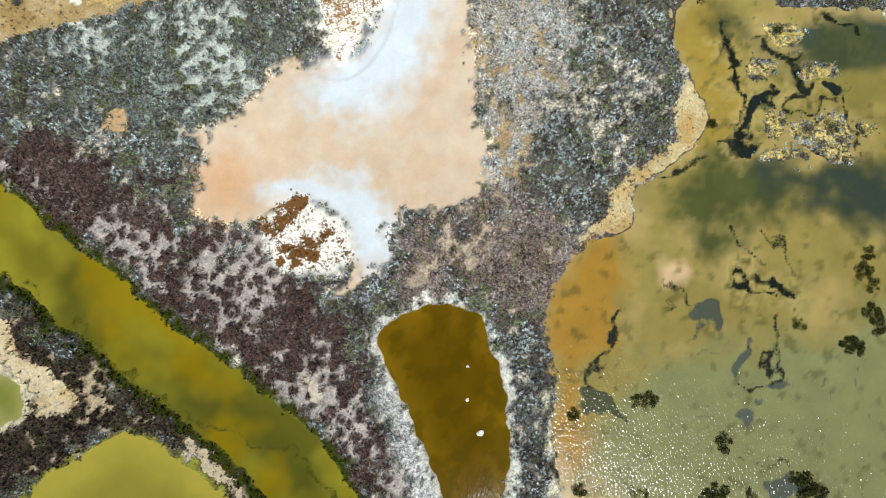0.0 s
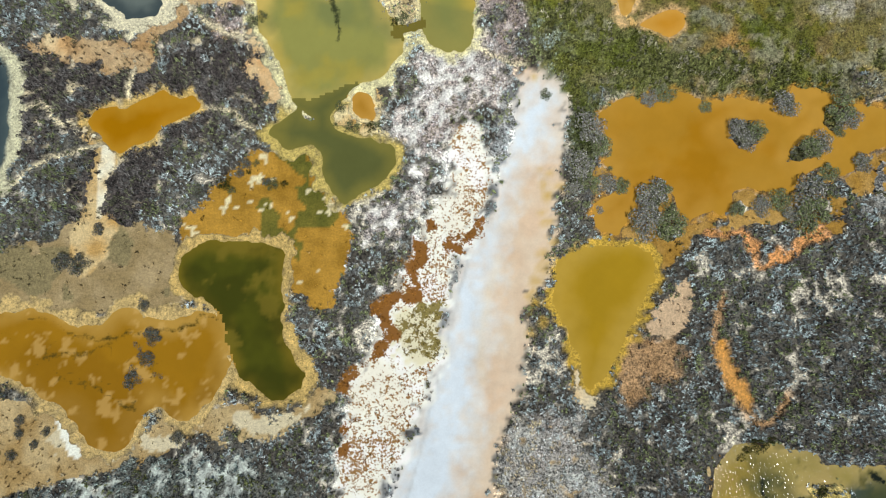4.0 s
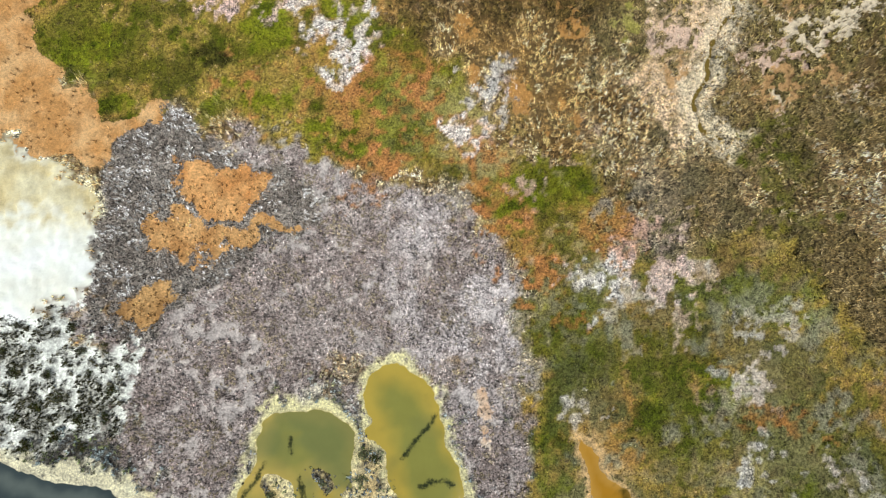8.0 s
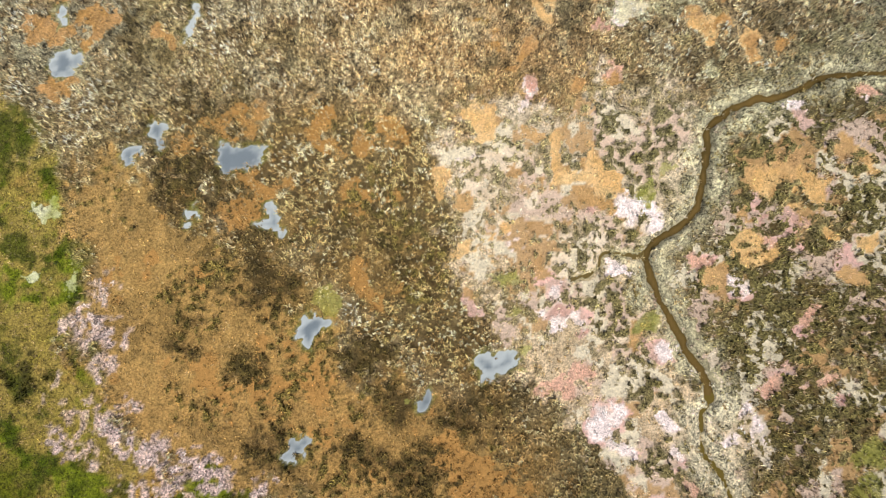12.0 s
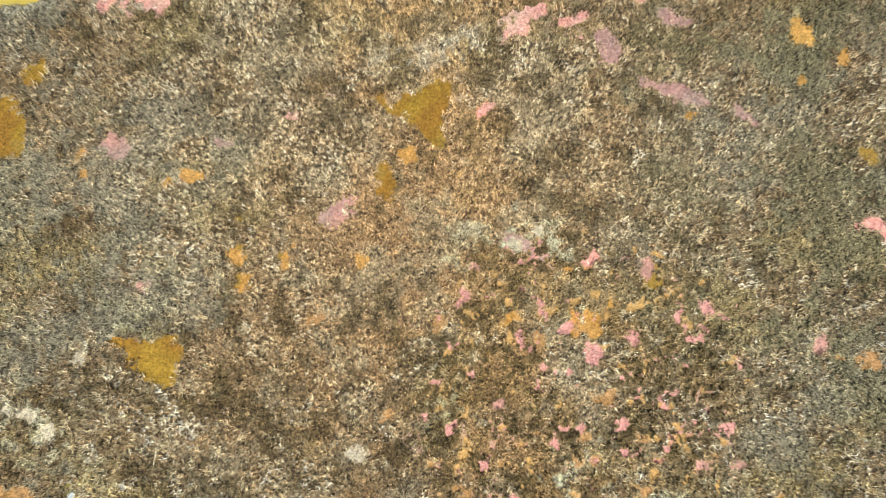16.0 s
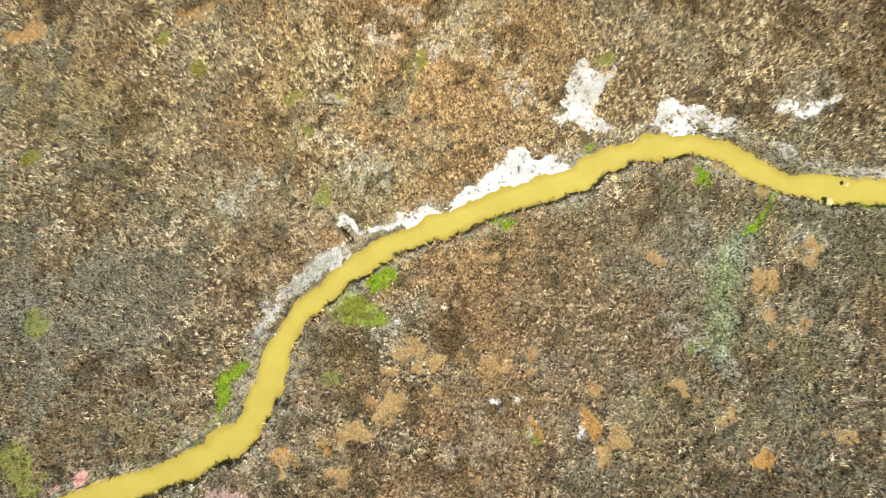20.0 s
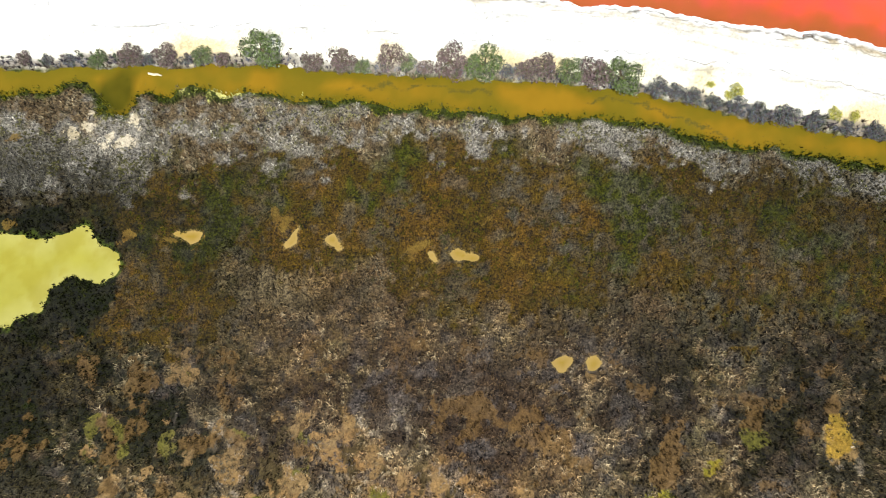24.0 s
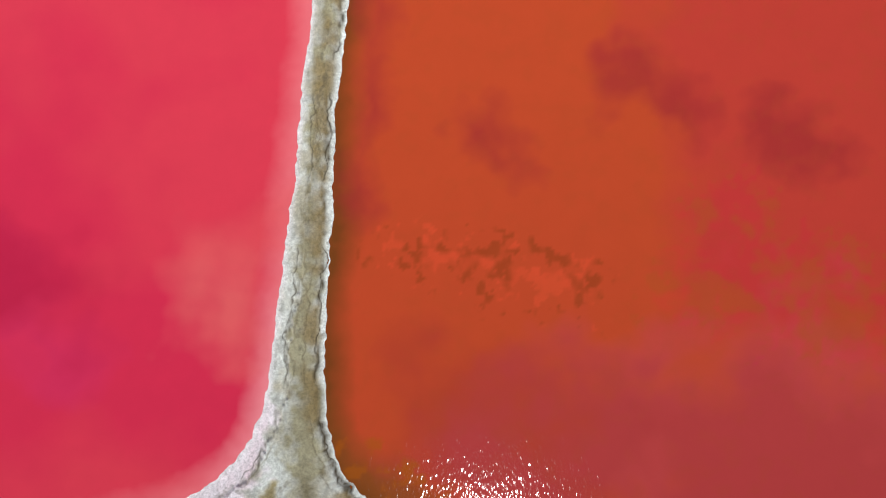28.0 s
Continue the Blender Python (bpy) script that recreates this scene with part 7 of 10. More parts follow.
zone("thicket_lake", (80, 80, 50), [(112, 116, 88), (88, 98, 50), (120, 116, 110)], 0.98, 0.5, soft=1.5, lift=1.1)
zone("thicket_lake_north", (70, 70, 40), [(88, 92, 50), (64, 70, 30), (120, 116, 90)], 0.98, 0.5, soft=1.5, lift=1.1)
zone("thicket_east", (120, 118, 112), [(158, 156, 154), (128, 124, 120), (110, 110, 86)], 0.95, 0.35, soft=1.5)
zone("thicket_corner", (88, 92, 60), [(118, 122, 88), (96, 104, 64), (130, 128, 116)], 0.98, 0.5, soft=1.5, lift=1.15)

# mauve lobe round the twin ponds, green and russet ground beside it
zone("lobe", (116, 104, 100), [(178, 164, 160), (148, 132, 128), (144, 130, 110)], 0.97, 0.24, gaps=(200, 188, 184), share=0.34, size=1.6, shift=5, lift=1.5)
LOBE_END = np.exp(-(((GX - 4) / 12) ** 2 + ((GY - 90) / 12) ** 2))
blotches(np.clip(LOBE_END * 1.5, 0, 1), (196, 188, 190), 0.5, 3.0, 7, strength=0.4)
zone("green_zone", (152, 126, 64), [(156, 134, 68), (140, 124, 52), (162, 136, 92)], 0.4, 0.14, 0.3, soft=3.0)
GREEN = np.zeros(SHAPE)
w, d = inside("green_zone", 5.0, 3.0)
GREEN[w] = ramp(d, 3.0)
GRAIN += (0.6 - GRAIN) * GREEN
blotches(GREEN, (166, 118, 66), 0.38, 6.0, 28, strength=0.5, lift=1.1, cover=0.25)
blotches(GREEN, (102, 112, 8), 0.42, 4.5, 8, strength=0.85, cover=0.5, lift=1.15)
blotches(GREEN, (56, 68, 4), 0.32, 2.2, 25, strength=0.75, lift=1.1, cover=0.8)
blotches(GREEN * np.clip((GX + 10) / 12, 0, 1), (160, 142, 104), 0.45, 6.0, 9, strength=0.55)
blotches(GREEN * np.clip((GX - 12) / 8, 0, 1), (146, 108, 68), 0.33, 4.0, 10)
blotches(GREEN * np.clip((GX - 5) / 4, 0, 1) * np.clip((96 - GY) / 10, 0, 1), (100, 100, 62), 0.66, 6.0, 41, strength=0.65, lift=1.0, cover=0.7)
blotches(GREEN * np.clip((GX - 5) / 4, 0, 1) * np.clip((96 - GY) / 10, 0, 1), (150, 148, 128), 0.3, 3.0, 42, strength=0.5, lift=1.1, cover=0.7)
zone("scrub_green_east", (92, 92, 50), [(120, 122, 76), (90, 94, 44), (148, 142, 120)], 0.97, 0.4, lift=1.2)
spots("green_blobs", (76, 82, 8), (98, 94, 22), tall=0.12, cover=0.5, strength=0.7, ragged=3.0, lift=1.1)
spots("green_blobs_east", (74, 82, 14), (104, 102, 44), tall=0.15, strength=0.65, ragged=3.2, lift=1.1)
spots("russet", (166, 112, 62), (140, 100, 50), cover=0.25, tall=0.1, ragged=3.2, strength=0.6, lift=1.05, flecks=0.6)
spots("pale_tufts_mid", (196, 172, 150), (180, 150, 138), cover=0.4, tall=0.15, ragged=2.6, strength=0.7, lift=1.1, flecks=0.5)
spots("brown_blobs", (158, 108, 66), (142, 98, 54), cover=0.3, tall=0.1, ragged=3.0, flecks=0.7, strength=0.6)
spots("pale_tufts_east", (178, 172, 166), (160, 152, 132), ragged=2.8, strength=0.55)

zone("fan_dark", (130, 120, 112), [(138, 130, 124), (108, 98, 92), (206, 200, 196)], 0.98, 0.35, soft=1.5, lift=1.55)
zone("salt_scrub", (225, 222, 214), [(88, 84, 62), (70, 66, 46), (110, 106, 90)], 0.75, 0.4, gaps=(238, 236, 230), share=0.75, size=1.6, shift=6, lift=1.1, soft=2.0)

# russet meadow with dark rings of rushes
zone("orange_meadow", (198, 152, 90), [(188, 150, 90), (168, 132, 78), (194, 158, 108)], 0.2, 0.14, 0.6, lift=1.25)
zone("brown_meadow", (100, 76, 42), [(164, 138, 94), (136, 108, 68), (192, 168, 128)], 0.92, 0.6, 1.0, lift=1.7)
MEADOW = np.zeros(SHAPE)
for area in ("orange_meadow", "brown_meadow"):
    w, d = inside(area, 4.0, 3.0)
    MEADOW[w] = np.maximum(MEADOW[w], ramp(d, 3.0))
GRAIN += (0.45 - GRAIN) * MEADOW
blotches(MEADOW, (136, 106, 62), 0.33, 5.0, 11, cover=0.7, tall=0.3, lift=1.5)
blotches(MEADOW, (174, 128, 72), 0.34, 4.0, 12, cover=0.5, lift=1.2, crisp=True)
hummocks(MEADOW, (98, 84, 42), 0.36, 6.0, 13, 0.36, lift=1.8)
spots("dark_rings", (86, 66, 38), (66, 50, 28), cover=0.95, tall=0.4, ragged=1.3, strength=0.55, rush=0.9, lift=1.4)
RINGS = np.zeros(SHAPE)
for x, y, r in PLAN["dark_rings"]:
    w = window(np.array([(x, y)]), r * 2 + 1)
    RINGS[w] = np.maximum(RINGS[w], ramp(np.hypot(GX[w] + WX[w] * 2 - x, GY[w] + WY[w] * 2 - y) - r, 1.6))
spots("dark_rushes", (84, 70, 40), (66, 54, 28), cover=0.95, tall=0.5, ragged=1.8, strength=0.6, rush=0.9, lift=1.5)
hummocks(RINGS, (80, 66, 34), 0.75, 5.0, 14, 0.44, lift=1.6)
spots("lilac_tufts", (206, 178, 170), (186, 158, 140), ragged=3.2, lift=1.1, strength=0.6, cover=0.85, flecks=1.0)
spots("lilac_band", (208, 180, 174), (190, 160, 140), ragged=3.4, lift=1.1, strength=0.7, cover=0.85, flecks=1.0)
spots("lilac_south", (214, 186, 178), (196, 168, 150), ragged=2.8, lift=1.1, strength=0.75, cover=0.85, flecks=1.0)
spots("white_tufts", (222, 214, 208), (206, 194, 180), ragged=3.0, lift=0.95, strength=0.7, cover=0.8, flecks=1.0)
spots("dark_blobs", (44, 44, 16), (58, 60, 20), cover=0.95, tall=0.5, ragged=1.0, lift=1.1)
spots("grey_pool_ring", (196, 190, 160), (140, 140, 70), ragged=1.5, crisp=True)

# pink and salted ground along the brown creek
zone("pink_zone", (226, 200, 172), [(196, 166, 130), (160, 130, 90), (206, 180, 150)], 0.3, 0.22, 0.8)
zone("east_meadow", (122, 96, 60), [(150, 130, 90), (118, 98, 58), (178, 156, 126)], 0.9, 0.6, 0.95)
CREEK = np.zeros(SHAPE)
for area in ("pink_zone", "east_meadow"):
    w, d = inside(area, 6.0, 4.0)
    CREEK[w] = np.maximum(CREEK[w], ramp(d, 6.0))
GRAIN += (0.4 - GRAIN) * CREEK
blotches(CREEK, (190, 150, 104), 0.42, 3.6, 14, cover=0.3, tall=0.15, lift=1.05, crisp=True)
blotches(CREEK, (208, 180, 164), 0.4, 3.2, 16, cover=0.25, lift=1.1, crisp=True)
blotches(CREEK, (222, 206, 184), 0.36, 3.4, 17, cover=0.25, lift=1.1, crisp=True)
spots("salt_patches", (226, 208, 192), (214, 190, 166), cover=0.2, tall=0.2, ragged=2.4, strength=0.6, lift=1.2, flecks=0.3, crisp=True)
spots("pink_patches", (222, 176, 170), (218, 186, 176), cover=0.15, tall=0.2, ragged=2.0, strength=0.7, lift=1.2, flecks=0.3, crisp=True)
hummocks(CREEK, (132, 116, 76), 0.5, 5.0, 15, 0.36, lift=1.7, tall=0.35, strength=0.75)
hummocks(CREEK * np.clip(GX / 8 - 1, 0, 1), (108, 96, 56), 0.55, 3.0, 16, 0.46, lift=1.7, strength=0.85)
hummocks(CREEK * np.clip((4 - GX) / 8, 0, 1), (136, 120, 78), 0.5, 3.0, 17, 0.36, lift=1.7, strength=0.75)
spots("russet_creek", (186, 146, 102), (176, 136, 86), cover=0.2, tall=0.12, ragged=1.2, lift=1.1, strength=0.85, crisp=True)
spots("pink_creek", (206, 172, 160), (200, 156, 144), cover=0.2, tall=0.12, ragged=1.2, lift=1.1, strength=0.85, crisp=True)
spots("orange_by_creek", (196, 156, 108), (184, 142, 92), cover=0.2, tall=0.12, ragged=2.0, lift=1.15, strength=0.85, crisp=True)
spots("salmon_by_creek", (210, 164, 144), (202, 168, 148), cover=0.3, tall=0.12, ragged=2.2, lift=1.15, strength=0.8, flecks=0.9, crisp=True)
spots("lilac_by_creek", (224, 204, 202), (214, 192, 182), cover=0.35, tall=0.12, ragged=2.6, lift=1.25, strength=0.85, flecks=1.0, crisp=True)
spots("lime_patches", (132, 132, 52), (150, 146, 82), strength=0.5, cover=0.6, tall=0.2, grow=0.75, ragged=2.0, crisp=True)
spots("orange_patches", (194, 154, 102), (202, 168, 122), cover=0.2, tall=0.12, ragged=2.0, flecks=0.6, crisp=True)
# straw tufts, with a hot spot of sunlight painted in among them
spots("straw_and_hotspots", (222, 212, 170), (206, 192, 140), cover=0.6, ragged=2.6, strength=0.45, lift=1.2)

# patches among the rushes of the middle marsh
for name in "abcdefghij":
    stain("pink_" + name, (190, 146, 136), (184, 152, 138), lift=1.15, cover=0.25, tall=0.15, rough=1.5, grain=1.0, crisp=True)
for name in "abcdefg":
    stain("orange_" + name, (170, 134, 50), (160, 116, 46), lift=1.1, cover=0.25, tall=0.12, rough=1.2, grain=0.9, crisp=True)
stain("orange_a", (214, 166, 92), (206, 150, 76), lift=1.2, cover=0.2, grain=1.0, crisp=True)
stain("orange_f", (206, 150, 84), lift=1.2, cover=0.2, grain=1.0, crisp=True)
spots("russet_bits", (176, 134, 88), (164, 122, 70), cover=0.2, tall=0.12, ragged=1.1, lift=1.3, strength=0.85, crisp=True)
spots("russet_bits_west", (176, 134, 88), (164, 122, 70), cover=0.2, tall=0.12, ragged=1.1, lift=1.3, strength=0.85, crisp=True)
spots("russet_bits_creek", (176, 134, 88), (164, 122, 70), cover=0.2, tall=0.12, ragged=1.1, lift=1.3, strength=0.85, crisp=True)
spots("gold_bits", (160, 126, 54), (146, 118, 44), cover=0.2, tall=0.12, ragged=1.0, lift=1.25, strength=0.85, crisp=True)
spots("pink_bits", (196, 146, 134), (186, 152, 134), cover=0.25, tall=0.12, ragged=1.1, lift=1.25, strength=0.8, crisp=True)
spots("salt_bits", (206, 192, 168), (190, 172, 140), cover=0.4, tall=0.15, ragged=1.6, lift=1.2, strength=0.7, crisp=True)
# white bits, some of them glints of small puddles put into the tint
spots("white_bits", (226, 222, 222), (206, 200, 200), cover=0.1, tall=0.1, ragged=0.6, lift=1.4, strength=0.9, crisp=True)
spots("orange_patches_mid", (190, 142, 76), (180, 130, 56), cover=0.3, tall=0.15, ragged=1.4, crisp=True)
spots("pink_patches_mid", (224, 158, 146), (216, 176, 160), cover=0.4, tall=0.2, ragged=1.6, crisp=True)
# pale salt patches, some of them sun hot spots put into the tint
spots("salt_and_hotspots_mid", (206, 190, 160), (190, 170, 136), cover=0.8, ragged=2.8, strength=0.4)
BITS = np.zeros(SHAPE)
w, d = inside("bits_area", 4.0, 3.0)
BITS[w] = ramp(d, 5.0)
blotches(BITS, (150, 116, 70), 0.4, 3.0, 36, strength=0.5, lift=1.8)
blotches(BITS, (196, 156, 98), 0.21, 1.1, 37, cover=0.15, tall=0.1, strength=0.9, lift=1.2, edge=8.0, crisp=True)
blotches(BITS, (210, 152, 142), 0.19, 1.2, 38, cover=0.15, tall=0.1, strength=0.9, lift=1.2, edge=8.0, crisp=True)
hummocks(BITS, (96, 78, 46), 0.4, 4.0, 18, 0.36, lift=1.6)
spots("orange_patches_creek", (182, 148, 98), (164, 128, 84), cover=0.2, tall=0.1, ragged=1.8, crisp=True)
# pale patches by the creek; the widest is a painted sun hot spot
spots("pale_patches_creek", (206, 192, 164), (192, 176, 142), cover=0.7, ragged=2.8, strength=0.5)
spots("lime_patches_creek", (118, 128, 36), (140, 142, 74), strength=0.6, cover=0.6, tall=0.2, ragged=1.8, lift=1.3, crisp=True)
stain("straw_strip", (190, 186, 146), (168, 168, 112), lift=1.2, soft=2.0, cover=0.6)
stain("salt_bank", (238, 232, 226), (222, 212, 206), cover=0.12, soft=0.8, rough=2.4, grain=1.4, flecks=0.4, crisp=True)
stain("salt_bank_west", (226, 218, 212), (200, 196, 180), cover=0.35, soft=1.0, rough=2.0, grain=1.4, crisp=True)
for name in "abcdefg":
    stain("green_tuft_" + name, (110, 140, 14), (140, 156, 40), lift=1.3, cover=0.7, tall=0.3, grain=0.8, crisp=True)
stain("green_pool", (150, 146, 60), (126, 126, 40), lift=1.3, cover=0.5, tall=0.15, crisp=True)
NETWORK = np.zeros(SHAPE)
w, d = inside("network", 6.0, 4.0)
NETWORK[w] = ramp(d, 6.0)
blotches(NETWORK, (172, 130, 78), 0.36, 1.5, 18, cover=0.3, tall=0.15, crisp=True)
blotches(NETWORK, (80, 66, 34), 0.34, 1.3, 19, cover=0.98, tall=0.5, crisp=True)
spots("orange_patches_north", (170, 132, 80), (158, 126, 84), cover=0.3, tall=0.15, ragged=2.4, strength=0.7, grow=0.75, crisp=True)
spots("green_patches_north", (122, 116, 30), (134, 122, 46), cover=0.5, tall=0.15, ragged=2.0, lift=1.2, grow=0.6, crisp=True)
spots("pale_patches_north", (216, 196, 172), (200, 176, 146), cover=0.5, ragged=2.2, strength=0.55)
for name in "abc":
    stain("patch_gold_" + name, (204, 160, 60), (150, 140, 40), lift=1.2, cover=0.3, grain=1.0, crisp=True)
stain("moss_hook", (64, 78, 8), (80, 92, 16), lift=1.1, cover=0.9, tall=0.3)

# dark moss and lilac tufts before the canal
zone("moss_band", (112, 84, 14), [(124, 98, 20), (128, 98, 30), (104, 100, 16)], 0.75, 0.16, 0.0, lift=1.45, soft=4.0)
MOSS = np.zeros(SHAPE)
w, d = inside("moss_band", 6.0, 3.0)
MOSS[w] = ramp(d, 4.0)
blotches(MOSS, (84, 90, 10), 0.48, 6.0, 30, strength=0.85, lift=1.4)
blotches(MOSS, (150, 106, 36), 0.36, 5.0, 31, strength=0.6, lift=1.2)
blotches(MOSS, (144, 132, 112), 0.22, 1.6, 32, strength=0.5, lift=1.0)
zone("moss_dark", (40, 44, 6), [(56, 62, 8), (44, 50, 6), (76, 78, 26)], 0.9, 0.3, 0.0, lift=1.1, soft=1.6)
# pale scrub by the canal, lifted further to put its sunlit haze into colour
zone("canal_scrub", (130, 120, 112), [(176, 166, 150), (126, 116, 92), (116, 110, 64)], 0.95, 0.24, 0.0, lift=3.2, soft=4.0)
spots("lilac_patches_moss", (150, 140, 122), (126, 116, 92), cover=0.8, tall=0.2, ragged=3.4, lift=1.0, strength=0.35)
spots("gold_patches_moss", (214, 170, 70), (200, 150, 60), cover=0.1, tall=0.1, ragged=1.0, lift=0.9, crisp=True)
BEFORE = np.clip((GY - 258) / 10, 0, 1) * np.clip((283 - GY) / 8, 0, 1)
blotches(BEFORE, (96, 74, 60), 0.58, 4.0, 20, strength=0.8, lift=0.9)
blotches(BEFORE, (156, 142, 134), 0.3, 1.6, 21, strength=0.6, lift=0.95)
blotches(BEFORE * np.clip((-10 - GX) / 10, 0, 1), (46, 54, 8), 0.62, 5.0, 33, strength=0.85, lift=0.85, cover=0.8)
blotches(BEFORE * np.clip((GX - 14) / 10, 0, 1), (66, 62, 26), 0.62, 5.0, 34, strength=0.85, lift=0.8)
blotches(BEFORE, (150, 112, 60), 0.3, 2.4, 35, strength=0.6, lift=1.1, cover=0.3, crisp=True)

# dark olive moss at both sides, with the falloff of light put in too
SIDES = np.clip((GY - 262) / 10, 0, 1) * np.clip((297 - GY) / 4, 0, 1) * np.clip((np.abs(GX - 2) - 12) / 14, 0, 1)
blotches(SIDES * np.clip(1.2 - GX / 30, 0.45, 1), (44, 44, 10), 0.62, 7.0, 40, strength=0.7, lift=1.0)
# marsh tints dimmed northwards to offset exposure, some view-bound shade put in
DIM = 2.0 ** (-0.9 * np.clip((GY - 150) / 75, 0, 1) - 0.9 * np.clip((GY - 256) / 26, 0, 1) - 0.2 * np.clip((GY - 270) / 8, 0, 1) - 0.25 * np.clip((GY - 278) / 10, 0, 1))
WARM = 1 - 0.06 * np.clip((GY - 125) / 30, 0, 1) * np.clip((262 - GY) / 20, 0, 1)
COOL = 1 + 0.14 * np.clip((GY - 135) / 30, 0, 1) * np.clip((260 - GY) / 30, 0, 1)
SOIL[..., 2] *= COOL
PLANT[..., 2] *= COOL
SOIL[..., 0] *= WARM
PLANT[..., 0] *= WARM
RUSH *= 1 - np.clip((GY - 279) / 4, 0, 1)
# soil darkened and tufts lightened, painting in the shade between the tussocks
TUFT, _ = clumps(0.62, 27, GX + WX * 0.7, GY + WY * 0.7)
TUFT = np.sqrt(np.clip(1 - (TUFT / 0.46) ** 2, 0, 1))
THICK_RUSH = RUSH * np.clip(COVER * 1.6 - 0.5, 0, 1)
SOIL *= 1 - 0.45 * THICK_RUSH[..., None]
PLANT *= 1 + 0.42 * THICK_RUSH[None, ..., None]
COVER *= 1 - THICK_RUSH * (0.15 - 0.2 * TUFT)
HEIGHT += 0.4 * THICK_RUSH * TUFT
PATCH *= DIM[..., None]
SOIL *= DIM[..., None]
PLANT *= DIM[None, ..., None]

# ---- bare flats, rims and beaches ----
stain("flat_tan", (176, 154, 116), (154, 132, 92), cover=0.05, flecks=0.5, rough=1.6, crisp=True)
stain("flat_buff", (196, 172, 128), (172, 142, 92), cover=0.1, flecks=0.5, rough=1.8, crisp=True)
stain("flat_gold", (186, 142, 56), (158, 118, 38), cover=0.02, flecks=0.4, rough=1.2, crisp=True)
stain("flat_gold", (122, 112, 44), (98, 96, 36), cover=0.02, flecks=0.5, share=0.3, size=3.0, shift=1, crisp=True)
stain("flat_gold", (226, 212, 172), cover=0.02, flecks=0.4, share=0.13, size=1.0, shift=2, crisp=True)
stain("flat_tan", (140, 126, 90), cover=0.1, flecks=0.7, share=0.36, size=4.0, shift=3, crisp=True)
stain("flat_buff", (214, 200, 170), cover=0.05, flecks=0.4, share=0.3, size=2.4, shift=4, crisp=True)
stain("link_tan", (212, 188, 142), (196, 158, 96), cover=0.05, flecks=0.5, rough=1.5, crisp=True)
stain("bare_paths", (206, 176, 134), (190, 150, 100), cover=0.1, flecks=0.5, rough=2.0, strength=0.8, crisp=True)
stain("flat_orange", (188, 150, 84), (166, 126, 54), cover=0.05, flecks=0.6, rough=2.0, share=0.62, crisp=True)
stain("patch_red", (176, 142, 104), (150, 116, 80), cover=0.08, flecks=0.6, soft=1.5, rough=2.2, grain=1.8)
stain("patch_tan_east", (206, 178, 146), cover=0.1, flecks=0.5, crisp=True)
stain("yellow_tail", (228, 214, 188), (222, 190, 140), cover=0.0, flecks=0.4, crisp=True)
line("creek_orange", 0.3, (196, 152, 104), 0.5, cover=0.0)
stain("orange_pool", (206, 148, 66), (214, 160, 90), cover=0.0, flecks=0.3, soft=0.4, rough=0.6, grain=0.6)
line("creek_orange_north", 0.5, (206, 148, 90), 0.8, cover=0.1, rough=1.2)
stain("apron_east", (210, 190, 150), (190, 160, 104), cover=0.08, flecks=0.5, rough=1.6, crisp=True)
stain("orange_fringe", (192, 146, 62), (176, 128, 44), cover=0.05, flecks=0.6, crisp=True)
for name in ("apron_cream", "apron_cream_south"):
    stain(name, (216, 198, 156), (198, 166, 108), cover=0.1, flecks=0.5, rough=1.0, crisp=True)
stain("lagoon_ochre", (186, 142, 56), (200, 160, 90), cover=0.0, flecks=0.5)
stain("star_bare", (206, 172, 130), cover=0.0, flecks=0.4, crisp=True)
stain("bare_south", (214, 200, 184), cover=0.1, flecks=0.5, crisp=True)
stain("bare_bank", (222, 204, 172), (206, 176, 130), cover=0.08, flecks=0.5, crisp=True)
stain("bare_bank_south", (206, 188, 160), cover=0.15, flecks=0.5, rough=1.8, crisp=True)
stain("salt_west_bank", (214, 210, 210), (176, 170, 168), cover=0.35, flecks=0.6, rough=1.6, soft=1.5)
stain("salt_east_bank", (226, 216, 196), cover=0.05, flecks=0.4)
stain("strip_orange", (216, 176, 126), (196, 146, 90), cover=0.08, flecks=0.6, rough=2.0, crisp=True)
stain("fan_orange", (216, 168, 112), (196, 140, 84), cover=0.25, flecks=0.8, rough=2.4, grain=2.2, crisp=True)
stain("fan_orange_south", (210, 166, 112), (186, 138, 86), cover=0.3, flecks=0.8, rough=2.4, grain=2.4, crisp=True)
stain("fan_orange_tail", (200, 160, 108), (170, 128, 80), cover=0.4, flecks=0.8, rough=2.0, crisp=True)
stain("tongue_white", (234, 226, 206), (222, 200, 160), cover=0.0, flecks=0.3, rough=0.6, crisp=True)
for name in "abcd":
    stain("bank_tan_" + name, (222, 200, 160), (206, 166, 116), cover=0.05, flecks=0.4, rough=0.8, crisp=True)
for name in "abcdefg":
    line("salt_path_" + name, 0.25, (222, 208, 176), 0.8, rough=0.8, cover=0.05, soft=0.4)
stain("streak_east", (206, 160, 118), (226, 210, 196), cover=0.25, flecks=0.6, share=0.6, size=1.2, shift=9, crisp=True)
stain("inlet_beach", (226, 196, 140), (214, 170, 100), cover=0.1, flecks=0.5, rough=0.8, crisp=True)
stain("bank_green_east", (222, 204, 160), (200, 160, 96), cover=0.15, flecks=0.5, rough=0.8, crisp=True)
stain("beach_white_west", (240, 236, 226), cover=0.0, flecks=0.3, rough=0.8, crisp=True)
stain("beach_white_mid", (240, 236, 226), cover=0.0, flecks=0.3, rough=0.8, crisp=True)
stain("shore_slate_north", (222, 214, 188), (210, 196, 160), cover=0.02, flecks=0.4)

